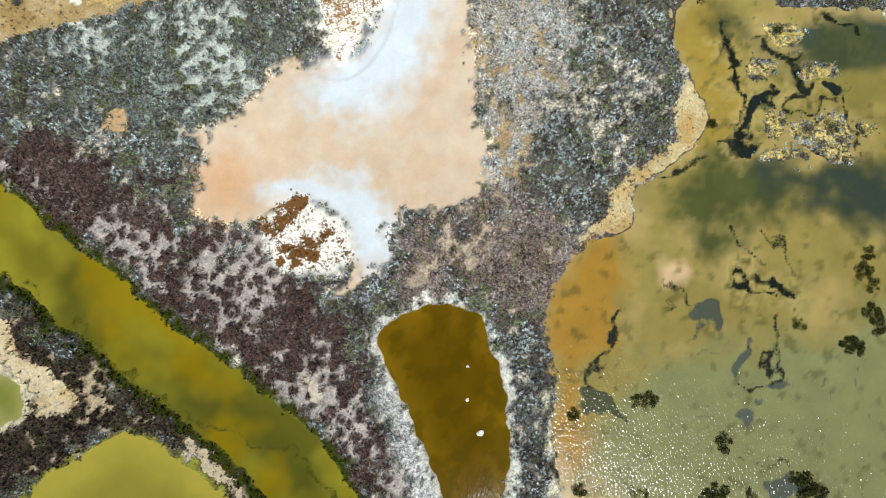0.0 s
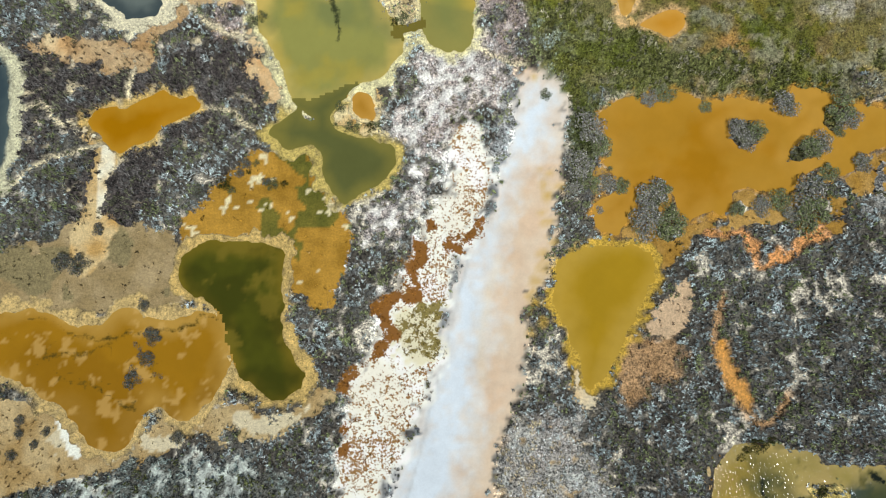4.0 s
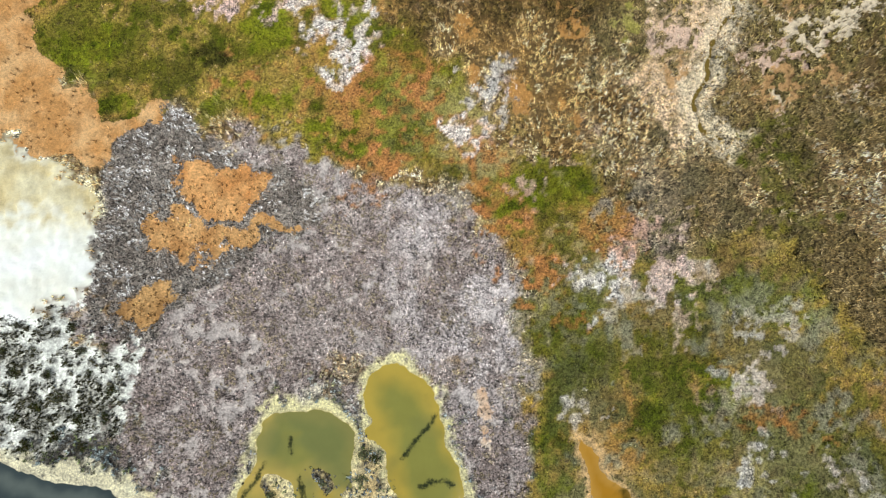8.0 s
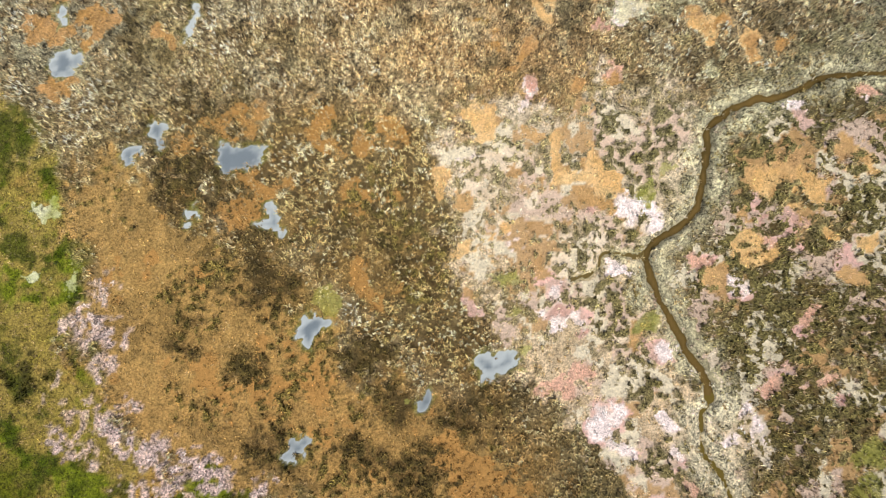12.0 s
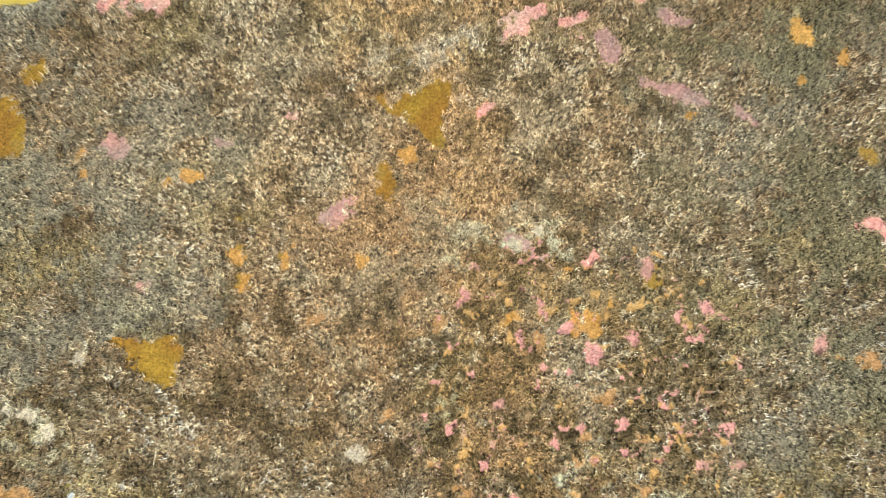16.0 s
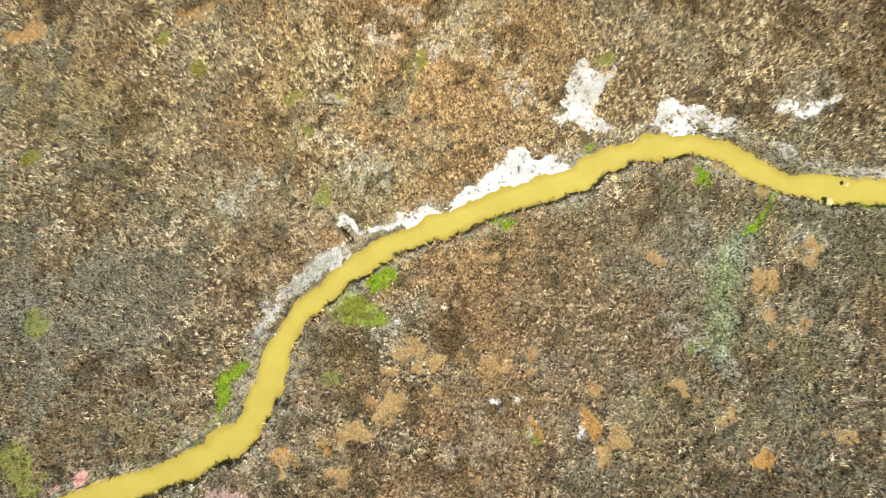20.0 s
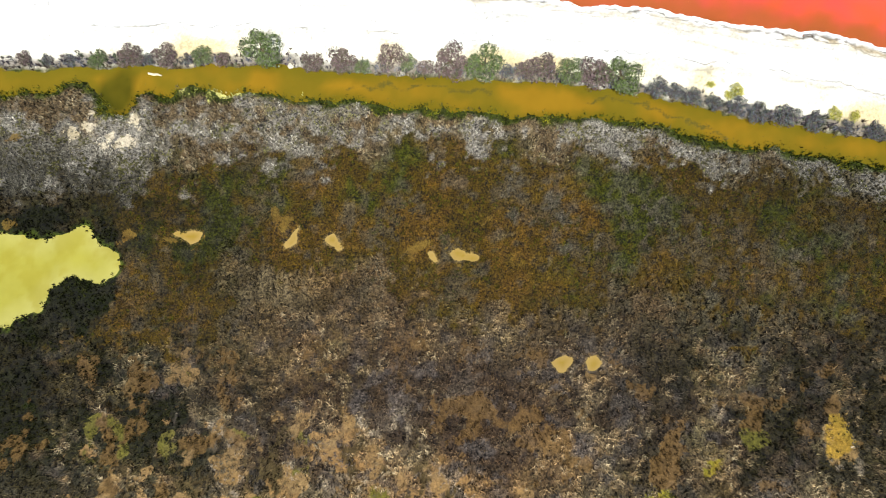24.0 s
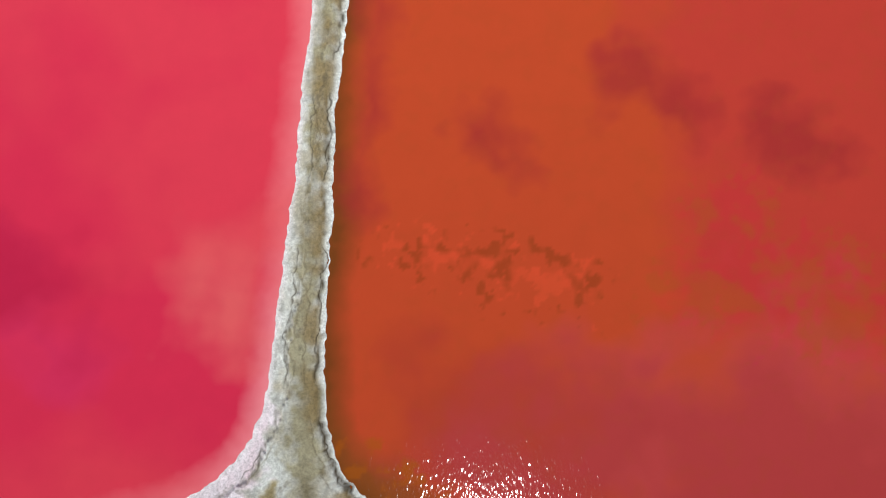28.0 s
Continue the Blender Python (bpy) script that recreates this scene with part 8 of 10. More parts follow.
# ---- salt pans ----
stain("pan", (226, 206, 184), (222, 196, 170), soft=0.5, cover=0.0, kind=1, flecks=1.0, plants=False)
stain("pan_orange", (226, 182, 138), soft=3.0, plants=False, strength=0.8)
stain("pan_white", (224, 227, 233), soft=3.5, plants=False)
stain("pan_white_south", (224, 226, 231), soft=2.0, plants=False)
line("pan_crack", 0.10, (190, 190, 190), 0.5, rough=0.2, dig=0.03)
line("pan_edge_line", 0.3, (232, 214, 190), 0.5, rough=0.2, soft=0.8)
stain("rust_strip", (246, 243, 238), (242, 234, 222), soft=0.6, cover=0.2, flecks=0.6)
RUST = [(156, 108, 46), (136, 90, 38), (150, 116, 56)]
for area, amount, tint in (("rust_strip", 0.42, (158, 112, 46)), ("rust_isle", 0.46, (128, 86, 44))):
    w, d = inside(area, 2.0, 1.0)
    f = ramp(d + (FINE[w] - 0.5) * 0.6, 0.6)
    if area == "rust_isle":
        SOIL[w] = over(SOIL[w], lin((246, 242, 234)), f)
    for k in range(3):
        PLANT[k][w] = over(PLANT[k][w], np.broadcast_to(lin(RUST[k], 1.0), f.shape + (3,)), f)
    m = f * np.clip(amount + (0.5 - BROAD[w]) * 0.2, 0, 1)
    KIND[w] = np.where(d < 0.1, 1, KIND[w])
    lay(w, m, np.broadcast_to(lin(tint), f.shape + (3,)), 0.95)
    COVER[w] += (m * 0.25 - COVER[w]) * f
    LUMP[w] *= 1 - f
    TALL[w] += (0.12 - TALL[w]) * f
    RUSH[w] *= 1 - f
stain("moss_round", (232, 222, 196), soft=0.5, plants=False)
w, d = inside("moss_round", 2.0, 0.6)
f = ramp(d, 0.4)
for k, c in enumerate([(150, 128, 60), (128, 106, 50), (166, 140, 84)]):
    PLANT[k][w] = over(PLANT[k][w], np.broadcast_to(lin(c), f.shape + (3,)), f)
PATCHY[w] *= 1 - f
COVER[w] *= 1 - f
spots("moss_tufts", (152, 136, 78), (138, 120, 66), cover=0.9, tall=0.2, ragged=0.5, lift=1.0, strength=0.95, crisp=True)
spots("rust_chain", (148, 98, 40), (134, 90, 38), cover=0.5, tall=0.15, ragged=1.5, grow=0.85, lift=1.0, strength=0.95, crisp=True)
spots("rust_isle_tufts", (128, 86, 42), (112, 84, 44), cover=0.6, tall=0.2, grow=0.6, ragged=1.6, lift=1.0, strength=0.95, crisp=True)
spots("ochre_dots", (206, 168, 66), (214, 180, 90), lift=1.0, ragged=0.25, cover=0.0, flecks=0.3, strength=0.85, grow=1.15)
stain("pan_north", (242, 242, 238), (238, 234, 226), soft=0.6, cover=0.0, kind=1, flecks=1.0, plants=False)
stain("pan_north_tan", (206, 190, 148), (222, 212, 182), soft=2.0, plants=False, flecks=3.0, rough=2.0)

# ---- ponds, lagoon and canals ----
shore("pond_brown", 0.5, (226, 222, 214), grain=1.6)
BROWN_POND = pond("pond_brown", "shallow brown brackish pond with a salt rim", (112, 84, 10), (140, 108, 20), reach=3.0)
mottle(BROWN_POND, (92, 72, 10), 0.42, 1.4, 1, 0.6, 4)
shore("canal_olive", 0.8, (58, 66, 10), grain=1.0, cover=0.95)
w, d = inside("canal_olive", 3.0, 0.8)
f = ramp(d - 0.9 + (FINE[w] - 0.5), 0.5)
for k, c in enumerate([(62, 72, 8), (44, 54, 6), (100, 98, 18)]):
    PLANT[k][w] = over(PLANT[k][w], np.broadcast_to(lin(c), f.shape + (3,)), f)
OLIVE = pond("canal_olive", "olive green canal between scrubby banks", (128, 120, 38), (160, 150, 48), slope=0.4, reach=2.5, level=-0.25)
mottle(OLIVE, (82, 82, 30), 0.42, 7.0, 2, edge=3)
mottle(OLIVE, (160, 132, 12), 0.36, 6.0, 3, edge=3)
blot(OLIVE, "vein_t", (88, 84, 30), 0.5, 2.0, 0.6, False, 0.05, crisp=True)
shore("pond_straw", 0.4, (150, 150, 60))
pond("pond_straw", "pale olive yellow brackish pond", (158, 146, 58), (184, 168, 72), reach=3)
shore("pond_small_west", 1.0, (222, 210, 180))
pond("pond_small_west", "pale olive yellow brackish pond", (140, 140, 66), (170, 166, 100), reach=1.5)
LAGOON = pond("lagoon", "shallow olive lagoon with sunlit ripples", (168, 150, 84), (192, 168, 110), reach=1.5, material=RIPPLED, isles=("lagoon_isle", "isle_ring", "isle_ring_south", "isle_mud_a", "isle_mud_b", "isle_mud_c", "isle_mud_d"), slope=0.1, depth=0.3)
mottle(LAGOON, (158, 140, 76), 0.45, 6.0, 4, 0.6, 3)
mottle(LAGOON, (200, 174, 114), 0.3, 4.0, 16, 0.5, 3)
blot(LAGOON, "lagoon_mud_north", (150, 136, 72), 2.0, 3.0)
blot(LAGOON, "lagoon_grass", (176, 150, 70), 2.0)
blot(LAGOON, "lagoon_ochre", (182, 140, 58), 2.0)
blot(LAGOON, "lagoon_south", (150, 150, 102), 5.0)
blot(LAGOON, "lagoon_deep", (92, 96, 52), 2.4, 2.4, grain=0.8)
blot(LAGOON, "lagoon_deep_east", (66, 76, 64), 2.6, 2.4)
blot(LAGOON, "lagoon_deep_north", (76, 86, 72), 1.5)
blot(LAGOON, "lagoon_slate", (92, 96, 82), 1.2, 2.4, crisp=True)
blot(LAGOON, "lagoon_slate_south", (86, 88, 62), 1.2, 2.4, crisp=True)
blot(LAGOON, "lagoon_pale", (222, 192, 150), 1.0)
for name in "abcdefghijkl":
    blot(LAGOON, "vein_" + name, (44, 50, 38), 0.35, 2.4, 0.85, False, 0.05 if name in "cdfj" else 0.15, crisp=True)
for name in "abc":
    blot(LAGOON, "runnel_pool_" + name, (38, 46, 42), 0.6, 2.4, 0.9, crisp=True)
for name in "abcdefgh":
    blot(LAGOON, "runnel_" + name, (200, 178, 112), 0.8, 2.8, 0.6, False, 1.3, 0.3, 1.5)
    blot(LAGOON, "runnel_" + name, (84, 82, 40), 0.4, 3.4, 0.8, False, 0.55, 0.9, 2.0)
    blot(LAGOON, "runnel_" + name, (34, 40, 32), 0.3, 2.4, 0.9, False, 0.22, crisp=True)
for name in "abcd":
    blot(LAGOON, "slate_drift_" + name, (98, 102, 90), 1.2, 2.4, crisp=True)
mottle(LAGOON, (96, 92, 48), 0.2, 1.0, 5, 0.5, 5)
blot(LAGOON, "mud_dark", (78, 84, 54), 2.4, 1.6, 0.9)
network(LAGOON, "lagoon_mud_north", (66, 68, 40), 2.6, 0.03, 0.66, 1)
network(LAGOON, "lagoon_grass", (70, 70, 38), 2.6, 0.03, 0.62, 2)
network(LAGOON, "lagoon_south", (120, 120, 88), 7.0, 0.02, 0.62, 5)
for name in ("lagoon_isle", "isle_ring", "isle_ring_south", "isle_mud_a", "isle_mud_b", "isle_mud_c", "isle_mud_d"):
    stain(name, (176, 158, 92), (200, 178, 120), cover=0.45 if name == "lagoon_isle" else 0.3, flecks=0.8, plants=False)

shore("pond_olive", 1.0, (206, 176, 110))
POND = pond("pond_olive", "dark olive pond with a tan rim", (84, 84, 26), (120, 104, 34), reach=1.2)
mottle(POND, (62, 64, 22), 0.36, 4.0, 6, edge=4)
mottle(POND, (126, 110, 40), 0.3, 2.0, 19, 0.7, 6)
shore("pond_green", 0.9, (200, 178, 104))
pond("pond_green", "dark olive pond with a tan rim", (98, 100, 56), (128, 120, 60), reach=1.4, isles=("isle_green",))
stain("isle_green", (232, 220, 190), cover=0.05, plants=False, flecks=0.4)
shore("pool_amber", 0.5, (226, 206, 160))
pond("pool_amber", "small amber pool with a cream rim", (178, 130, 46), (196, 150, 70), reach=1.0, rough=0.4)
shore("flat_ochre", 1.2, (206, 178, 120))
FLAT = pond("flat_ochre", "very shallow ochre brine flat", (166, 120, 28), (188, 148, 70), reach=1.5, slope=0.1, depth=0.25)
mottle(FLAT, (150, 106, 24), 0.42, 5.0, 7, edge=4)
mottle(FLAT, (208, 170, 100), 0.25, 1.0, 8, 0.6, 14)
network(FLAT, "flat_ochre", (110, 86, 30), 5.0, 0.02, 0.6, 6)
for name in "mno":
    blot(FLAT, "vein_" + name, (92, 74, 28), 0.5, 1.4, 0.7, False, 0.0, crisp=True)
shore("pond_mustard", 0.5, (206, 176, 110))
pond("pond_mustard", "mustard coloured brackish pond", (170, 116, 10), (184, 136, 40), reach=1.2)
shore("pond_yellow", 0.8, (206, 170, 70))
pond("pond_yellow", "yellow brackish pond", (178, 142, 36), (192, 158, 66), reach=2.0)
shore("lake_orange", 0.4, (196, 146, 62))
ORANGE = pond("lake_orange", "orange brackish lake with scrub islets", (176, 124, 26), (194, 148, 62), reach=2.4, isles=("isle_lake", "isle_lake_east", "isle_lake_south"))
mottle(ORANGE, (184, 138, 48), 0.45, 5.0, 9, edge=4)
shore("pond_slate", 1.6, (222, 212, 184))
pond("pond_slate", "slate grey pond with pale beaches", (104, 112, 108), (70, 80, 82), reach=0.8)
shore("pond_slate_west", 1.4, (206, 200, 170))
pond("pond_slate_west", "slate grey pond with pale beaches", (60, 74, 80), (84, 96, 96), reach=1.0)
shore("pond_twin_west", 0.9, (226, 216, 172))
TWIN = pond("pond_twin_west", "olive green pond with a cream rim", (150, 146, 80), (196, 172, 96), reach=1.7, isles=("twin_isle", "twin_isle_north", "twin_isle_south", "twin_isle_east"))
mottle(TWIN, (178, 156, 66), 0.36, 2.6, 18, 0.5, 4)
mottle(TWIN, (122, 128, 80), 0.42, 6.0, 10, edge=4)
shore("pond_twin_east", 0.7, (226, 216, 172))
TWIN_EAST = pond("pond_twin_east", "olive green pond with a cream rim", (150, 146, 76), (190, 166, 78), reach=1.5)
pond("channel_twin", "narrow channel between two olive ponds", (120, 108, 48), half=0.4, slope=0.6, category="channel")
mottle(TWIN_EAST, (128, 130, 78), 0.36, 6.0, 11, edge=4)
for name in "pq":
    blot(TWIN_EAST, "vein_" + name, (56, 62, 40), 0.4, 0.6, 0.8, False, 0.08, crisp=True)
for name in "rsu":
    blot(TWIN, "vein_" + name, (62, 66, 42), 0.5, 0.8, 0.75, False, 0.08, crisp=True)
for name in ("", "_north", "_south", "_east"):
    stain("twin_isle" + name, (222, 208, 166), (200, 176, 120), cover=0.2, flecks=0.5, plants=False)
stain("twin_isle_mid", (216, 200, 160), (186, 164, 120), cover=0.45, flecks=0.6, plants=False, soft=1.2)
shore("inlet_orange", 0.5, (214, 180, 130))
INLET = pond("inlet_orange", "orange inlet with dark algae", (186, 136, 44), (200, 156, 78), reach=1.0)
blot(INLET, "inlet_algae", (62, 56, 20), 0.8, 1.6, 0.9, broken=0.6, grain=1.2)
shore("inlet_orange_south", 0.4, (206, 170, 120))
pond("inlet_orange_south", "orange inlet with dark algae", (198, 140, 42), (206, 156, 70), reach=1.0)

# puddles and creeks of the middle marsh
for name in "abcdefghijklmn":
    shore("pool_" + name, 0.25, (140, 132, 60), grain=0.8, cover=0.5)
    pond("pool_" + name, "small grey puddle among rushes", (132, 138, 146), (196, 196, 198), reach=0.8, rough=0.7, slope=0.5, ragged=0.9, category="puddle")
shore("green_pool", 0.0, (120, 130, 40))
line("creek_brown", 1.5, (226, 214, 180), 0.6, rough=2.0, soft=1.6, cover=0.3)
line("creek_brown_tail", 1.6, (228, 212, 186), 0.6, rough=2.0, soft=1.6, cover=0.35)
line("creek_side", 0.3, (206, 192, 150), 0.5, cover=0.3)
pond("creek_brown", "narrow brown tidal creek between crumbling banks", (124, 98, 56), (92, 74, 42), half=0.28, slope=1.5, rough=0.6, reach=0.3, level=-0.3, category="creek")
pond("creek_brown_tail", "narrow brown tidal creek between crumbling banks", (120, 100, 50), half=0.12, slope=1.6, rough=0.8, level=-0.3, category="creek")
pond("creek_side", "thin brown rill", (120, 100, 60), half=0.06, slope=1.0, rough=0.8, level=-0.2, category="creek")
line("creek_gold", 2.0, (165, 158, 138), 0.5, rough=1.6, soft=1.8, cover=0.55)
line("creek_gold_side", 0.4, (150, 140, 112), 0.45, rough=1.2, soft=1.0, cover=0.4)
pond("creek_gold", "milky yellow creek between eroded banks", (182, 162, 80), (164, 142, 66), half=1.1, slope=3.6, rough=0.7, reach=0.5, blots=0.1, level=-0.85, depth=0.4, category="creek")
pond("creek_gold_side", "dark rill with crumbling banks", (52, 44, 22), half=0.05, slope=3.5, rough=0.7, level=-0.6, category="creek")
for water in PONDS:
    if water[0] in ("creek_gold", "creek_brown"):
        # dark soil at the water's edge, with the undercut bank's shadow put into it
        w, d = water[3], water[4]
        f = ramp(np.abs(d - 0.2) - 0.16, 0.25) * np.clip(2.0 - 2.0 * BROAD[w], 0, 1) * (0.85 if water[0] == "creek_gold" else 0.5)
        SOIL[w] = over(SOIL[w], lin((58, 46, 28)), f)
stain("salt_bank_east", (178, 169, 160), (148, 137, 121), strength=0.85, cover=0.3, soft=0.8, rough=1.4, grain=1.6, plants=False, crisp=True)
for name in ("north", "mid", "far"):
    stain("salt_bank_" + name, (204, 198, 194), (172, 165, 155), cover=0.3, rough=2.4, flecks=0.5, plants=False, crisp=True)
stain("sand_bar", (150, 126, 84), (138, 116, 70), cover=0.0, rough=0.5, flecks=0.3, plants=False)
stain("salt_bank", (208, 202, 199), (186, 179, 172), cover=0.15, soft=1.4, rough=2.6, grain=1.2, flecks=0.4, plants=False, crisp=True)
stain("salt_bank_west", (182, 175, 167), (152, 144, 130), cover=0.3, soft=1.0, rough=1.6, grain=1.4, plants=False, crisp=True)
shore("pool_yellow", 0.3, (60, 70, 8), cover=0.8)
POOL = pond("pool_yellow", "yellow pool in dark moss", (156, 146, 62), (166, 156, 84), reach=1.5)
mottle(POOL, (146, 132, 44), 0.4, 1.6, 17, 0.5, 4)
for name in "abcdefg":
    pond("puddle_" + name, "small yellow puddle in the moss", (146, 118, 46), (160, 132, 76), reach=0.5, rough=0.8, slope=0.3, category="puddle")

# ---- dike, road, amber canal and brine ponds ----
CAN = rounded(PLAN["canal_amber"][:20], False)
ABOVE = GY - np.interp(GX, CAN[:, 0], CAN[:, 1])
NORTH = np.clip(ABOVE / 0.5, 0, 1)
LONG = field(1.4, 60, 3, GX / 9, ABOVE)
LONGER = field(0.7, 61, 3, GX / 14, ABOVE)
CRUST = over(over(np.broadcast_to(lin((222, 219, 216)), SHAPE + (3,)), lin((178, 162, 132)), np.clip(MID * 2.4 - 1.0, 0, 1) * 0.6), lin((138, 132, 124)), np.clip(FINE * 3 - 1.9, 0, 1) * 0.4)
SOIL[:] = over(SOIL, CRUST, NORTH)
PATCHY *= 1 - NORTH
COVER *= 1 - NORTH
GRAIN += (0.7 - GRAIN) * NORTH
KIND[ABOVE > 0.3] = 2
RAISED = 0.8 * np.clip((ABOVE - 0.6) / 2.6, 0, 1) + 0.06 * (FINE - 0.5)
HEIGHT[:] = np.where(ABOVE > 0, HEIGHT * (1 - NORTH) + RAISED * NORTH, HEIGHT)
w, d = inside("dike_base", 2.0, 0.8)
f = ramp(d, 1.2)
SOIL[w] = over(SOIL[w], over(np.broadcast_to(lin((232, 224, 208)), f.shape + (3,)), lin((206, 186, 146)), np.clip(BROAD[w] * 2 - 0.6, 0, 1)), f)
w, d = inside("road", 2.0, 0.4)
f = ramp(d, 0.9)
TRACK = over(over(np.broadcast_to(lin((230, 229, 229)), f.shape + (3,)), lin((176, 164, 144)), np.clip(LONG[w] * 3.2 - 1.6, 0, 1) * 0.6), lin((150, 146, 142)), np.clip(LONGER[w] * 4 - 2.5, 0, 1) * 0.5)
SOIL[w] = over(SOIL[w], TRACK, f)
HEIGHT[w] -= 0.10 * np.clip(LONG[w] * 3 - 1.5, 0, 1) * f
stain("road_sand", (232, 214, 188), (226, 206, 178), soft=2.0, plants=False, strength=0.85)
stain("dike_tan", (178, 168, 142), (140, 128, 102), soft=1.2, plants=False, rough=1.2, grain=1.2)
stain("dike_tan_west", (190, 172, 130), (150, 132, 96), soft=0.6, plants=False, rough=1.2, grain=1.2)
stain("brine_apron", (240, 228, 234), (236, 214, 222), soft=0.8, plants=False)
shore("canal_amber", 0.35, (56, 62, 10), cover=0.9)
AMBER = pond("canal_amber", "amber brown drainage canal beside the dike", (136, 102, 24), (104, 88, 20), reach=0.9, slope=0.5, level=-0.2)
blot(AMBER, "canal_pit", (58, 58, 14), 1.0, 0.6, 0.9)
mottle(AMBER, (104, 90, 22), 0.46, 5.0, 13, 0.8, edge=3)
for name in "vw":
    blot(AMBER, "vein_" + name, (88, 78, 32), 1.0, 1.6, 0.7, False, 0.05, crisp=True)
line("bank_moss", 0.5, (44, 50, 6), 0.9, rough=1.2, cover=0.95)
w, d = inside("bank_moss", 2.0, 1.2, False)
f = ramp(d - 0.55 * (0.5 + MID[w]), 0.3)
for k, c in enumerate([(60, 66, 10), (44, 50, 8), (96, 92, 20)]):
    PLANT[k][w] = over(PLANT[k][w], np.broadcast_to(lin(c), f.shape + (3,)), f)
TALL[w] += (0.4 - TALL[w]) * f
# low scrub along the foot of the dike
f = np.clip((ABOVE - 0.15) / 0.2, 0, 1) * np.clip((1.25 + 0.9 * (MID - 0.5) - ABOVE) / 0.4, 0, 1)
for k, c in enumerate([(112, 110, 116), (88, 78, 84), (92, 98, 76)]):
    PLANT[k][:] = over(PLANT[k], np.broadcast_to(lin(c), SHAPE + (3,)), f)
COVER += (0.95 - COVER) * f
TALL += (0.5 - TALL) * f
RUSH *= 1 - f
SOIL[:] = over(SOIL, lin((120, 108, 96)), f * 0.85)
for name, dark in (("a", 0.9), ("b", 0.9), ("c", 0.6), ("d", 0.7), ("e", 0.6), ("f", 0.4), ("g", 0.5)):
    line("crack_" + name, 0.10, (110, 100, 86), dark * 0.7, rough=0.5, dig=0.3 * dark, soft=0.25)
spots("bare_canal", (222, 204, 176), (196, 176, 140), lift=0.7, cover=0.15, flecks=0.5, ragged=1.2, crisp=True)
spots("cream_bank", (206, 196, 120), (150, 150, 60), lift=0.9, cover=0.4, flecks=0.5, ragged=0.8, crisp=True)

PINK = pond("brine_pink", "pink brine pond with a white salt shore", (226, 54, 88), (246, 150, 160), reach=2.2, material=BRINE, slope=0.12, depth=0.5, rough=0.3, blots=0.15, level=0.1)
blot(PINK, "brine_magenta", (224, 58, 112), 6.0, strength=0.5)
blot(PINK, "brine_magenta_b", (204, 38, 76), 6.0, strength=0.8)
blot(PINK, "brine_pale", (238, 112, 112), 6.0, strength=0.8)
mottle(PINK, (236, 80, 92), 0.45, 14.0, 14, 0.5, 2)
RED = pond("brine_red", "deep red and orange brine pond", (208, 82, 48), (134, 72, 32), reach=2.6, material=BRINE, slope=0.4, depth=0.6, rough=0.3, blots=0.2, level=0.1)
blot(RED, "brine_red_zone", (206, 70, 58), 8.0)
blot(RED, "brine_south", (209, 79, 78), 9.0, 3.0)
for name in "abcdef":
    blot(RED, "brine_dark_" + name, (176, 52, 54), 4.5 if name in "de" else 3.0, 2.0, 0.35 if name in "ed" else 0.7)
blot(RED, "brine_specks", (150, 66, 26), 0.8, 2.0, 0.5, broken=1.6, grain=5.0)
blot(RED, "brine_specks_east", (190, 92, 40), 0.8, 2.0, 0.4, broken=1.6, grain=5.0)
blot(RED, "brine_brown_rim", (150, 84, 36), 3.0, 2.0, 0.7)
mottle(RED, (186, 84, 44), 0.30, 1.2, 15, 0.12, 4)
w, d = RED[3], RED[4]
HEIGHT[w] += np.where((d > 0) & (d < 1.4), 0.10 * np.clip((d - 0.35 - 0.4 * MID[w]) * 6, 0, 1), 0.0)
SOIL[w] = over(SOIL[w], lin((240, 238, 238)), ramp(d - 0.1 - 0.4 * MID[w], 0.25) * 0.9)
# a dark crack behind the crusted edge
f = ramp(np.abs(d - 0.75 - 0.6 * (MID[w] - 0.5)) - 0.12, 0.2) * np.clip(2.4 - 2.4 * BROAD[w], 0, 1)
SOIL[w] = over(SOIL[w], lin((78, 64, 46)), f)
HEIGHT[w] -= 0.18 * f
f = ramp(d - 1.9 - 1.2 * (BROAD[w] - 0.5), 0.9) * ramp(0.7 - d, 0.4) * np.clip(MID[w] * 2.6 - 0.6, 0, 1) * 0.8
SOIL[w] = over(SOIL[w], lin((158, 136, 96)), f)
w, d = PINK[3], PINK[4]
HEIGHT[w] += np.where((d > 0) & (d < 2.6), 0.16 * np.clip((d - 0.75 - 0.6 * MID[w]) * 6, 0, 1), 0.0)
SOIL[w] = over(SOIL[w], lin((242, 232, 236)), ramp(d - 0.5, 0.5) * 0.85)
f = ramp(np.abs(d - 1.9 - 0.8 * (MID[w] - 0.5)) - 0.08, 0.2) * np.clip(2.2 * BROAD[w] - 0.5, 0, 1) * 0.8
SOIL[w] = over(SOIL[w], lin((96, 86, 70)), f)
HEIGHT[w] -= 0.15 * f
for x, y, r in PLAN["rust_bits_a"]:
    w, tint = RED[3], RED[5]
    f = ramp(np.hypot(GX[w] + WX[w] * 1.6 - x, GY[w] + WY[w] * 1.6 - y) - r + (FINE[w] - 0.5) * 1.2, 0.4) * 0.6
    tint[:] = over(tint, lin((186, 96, 24)), f)

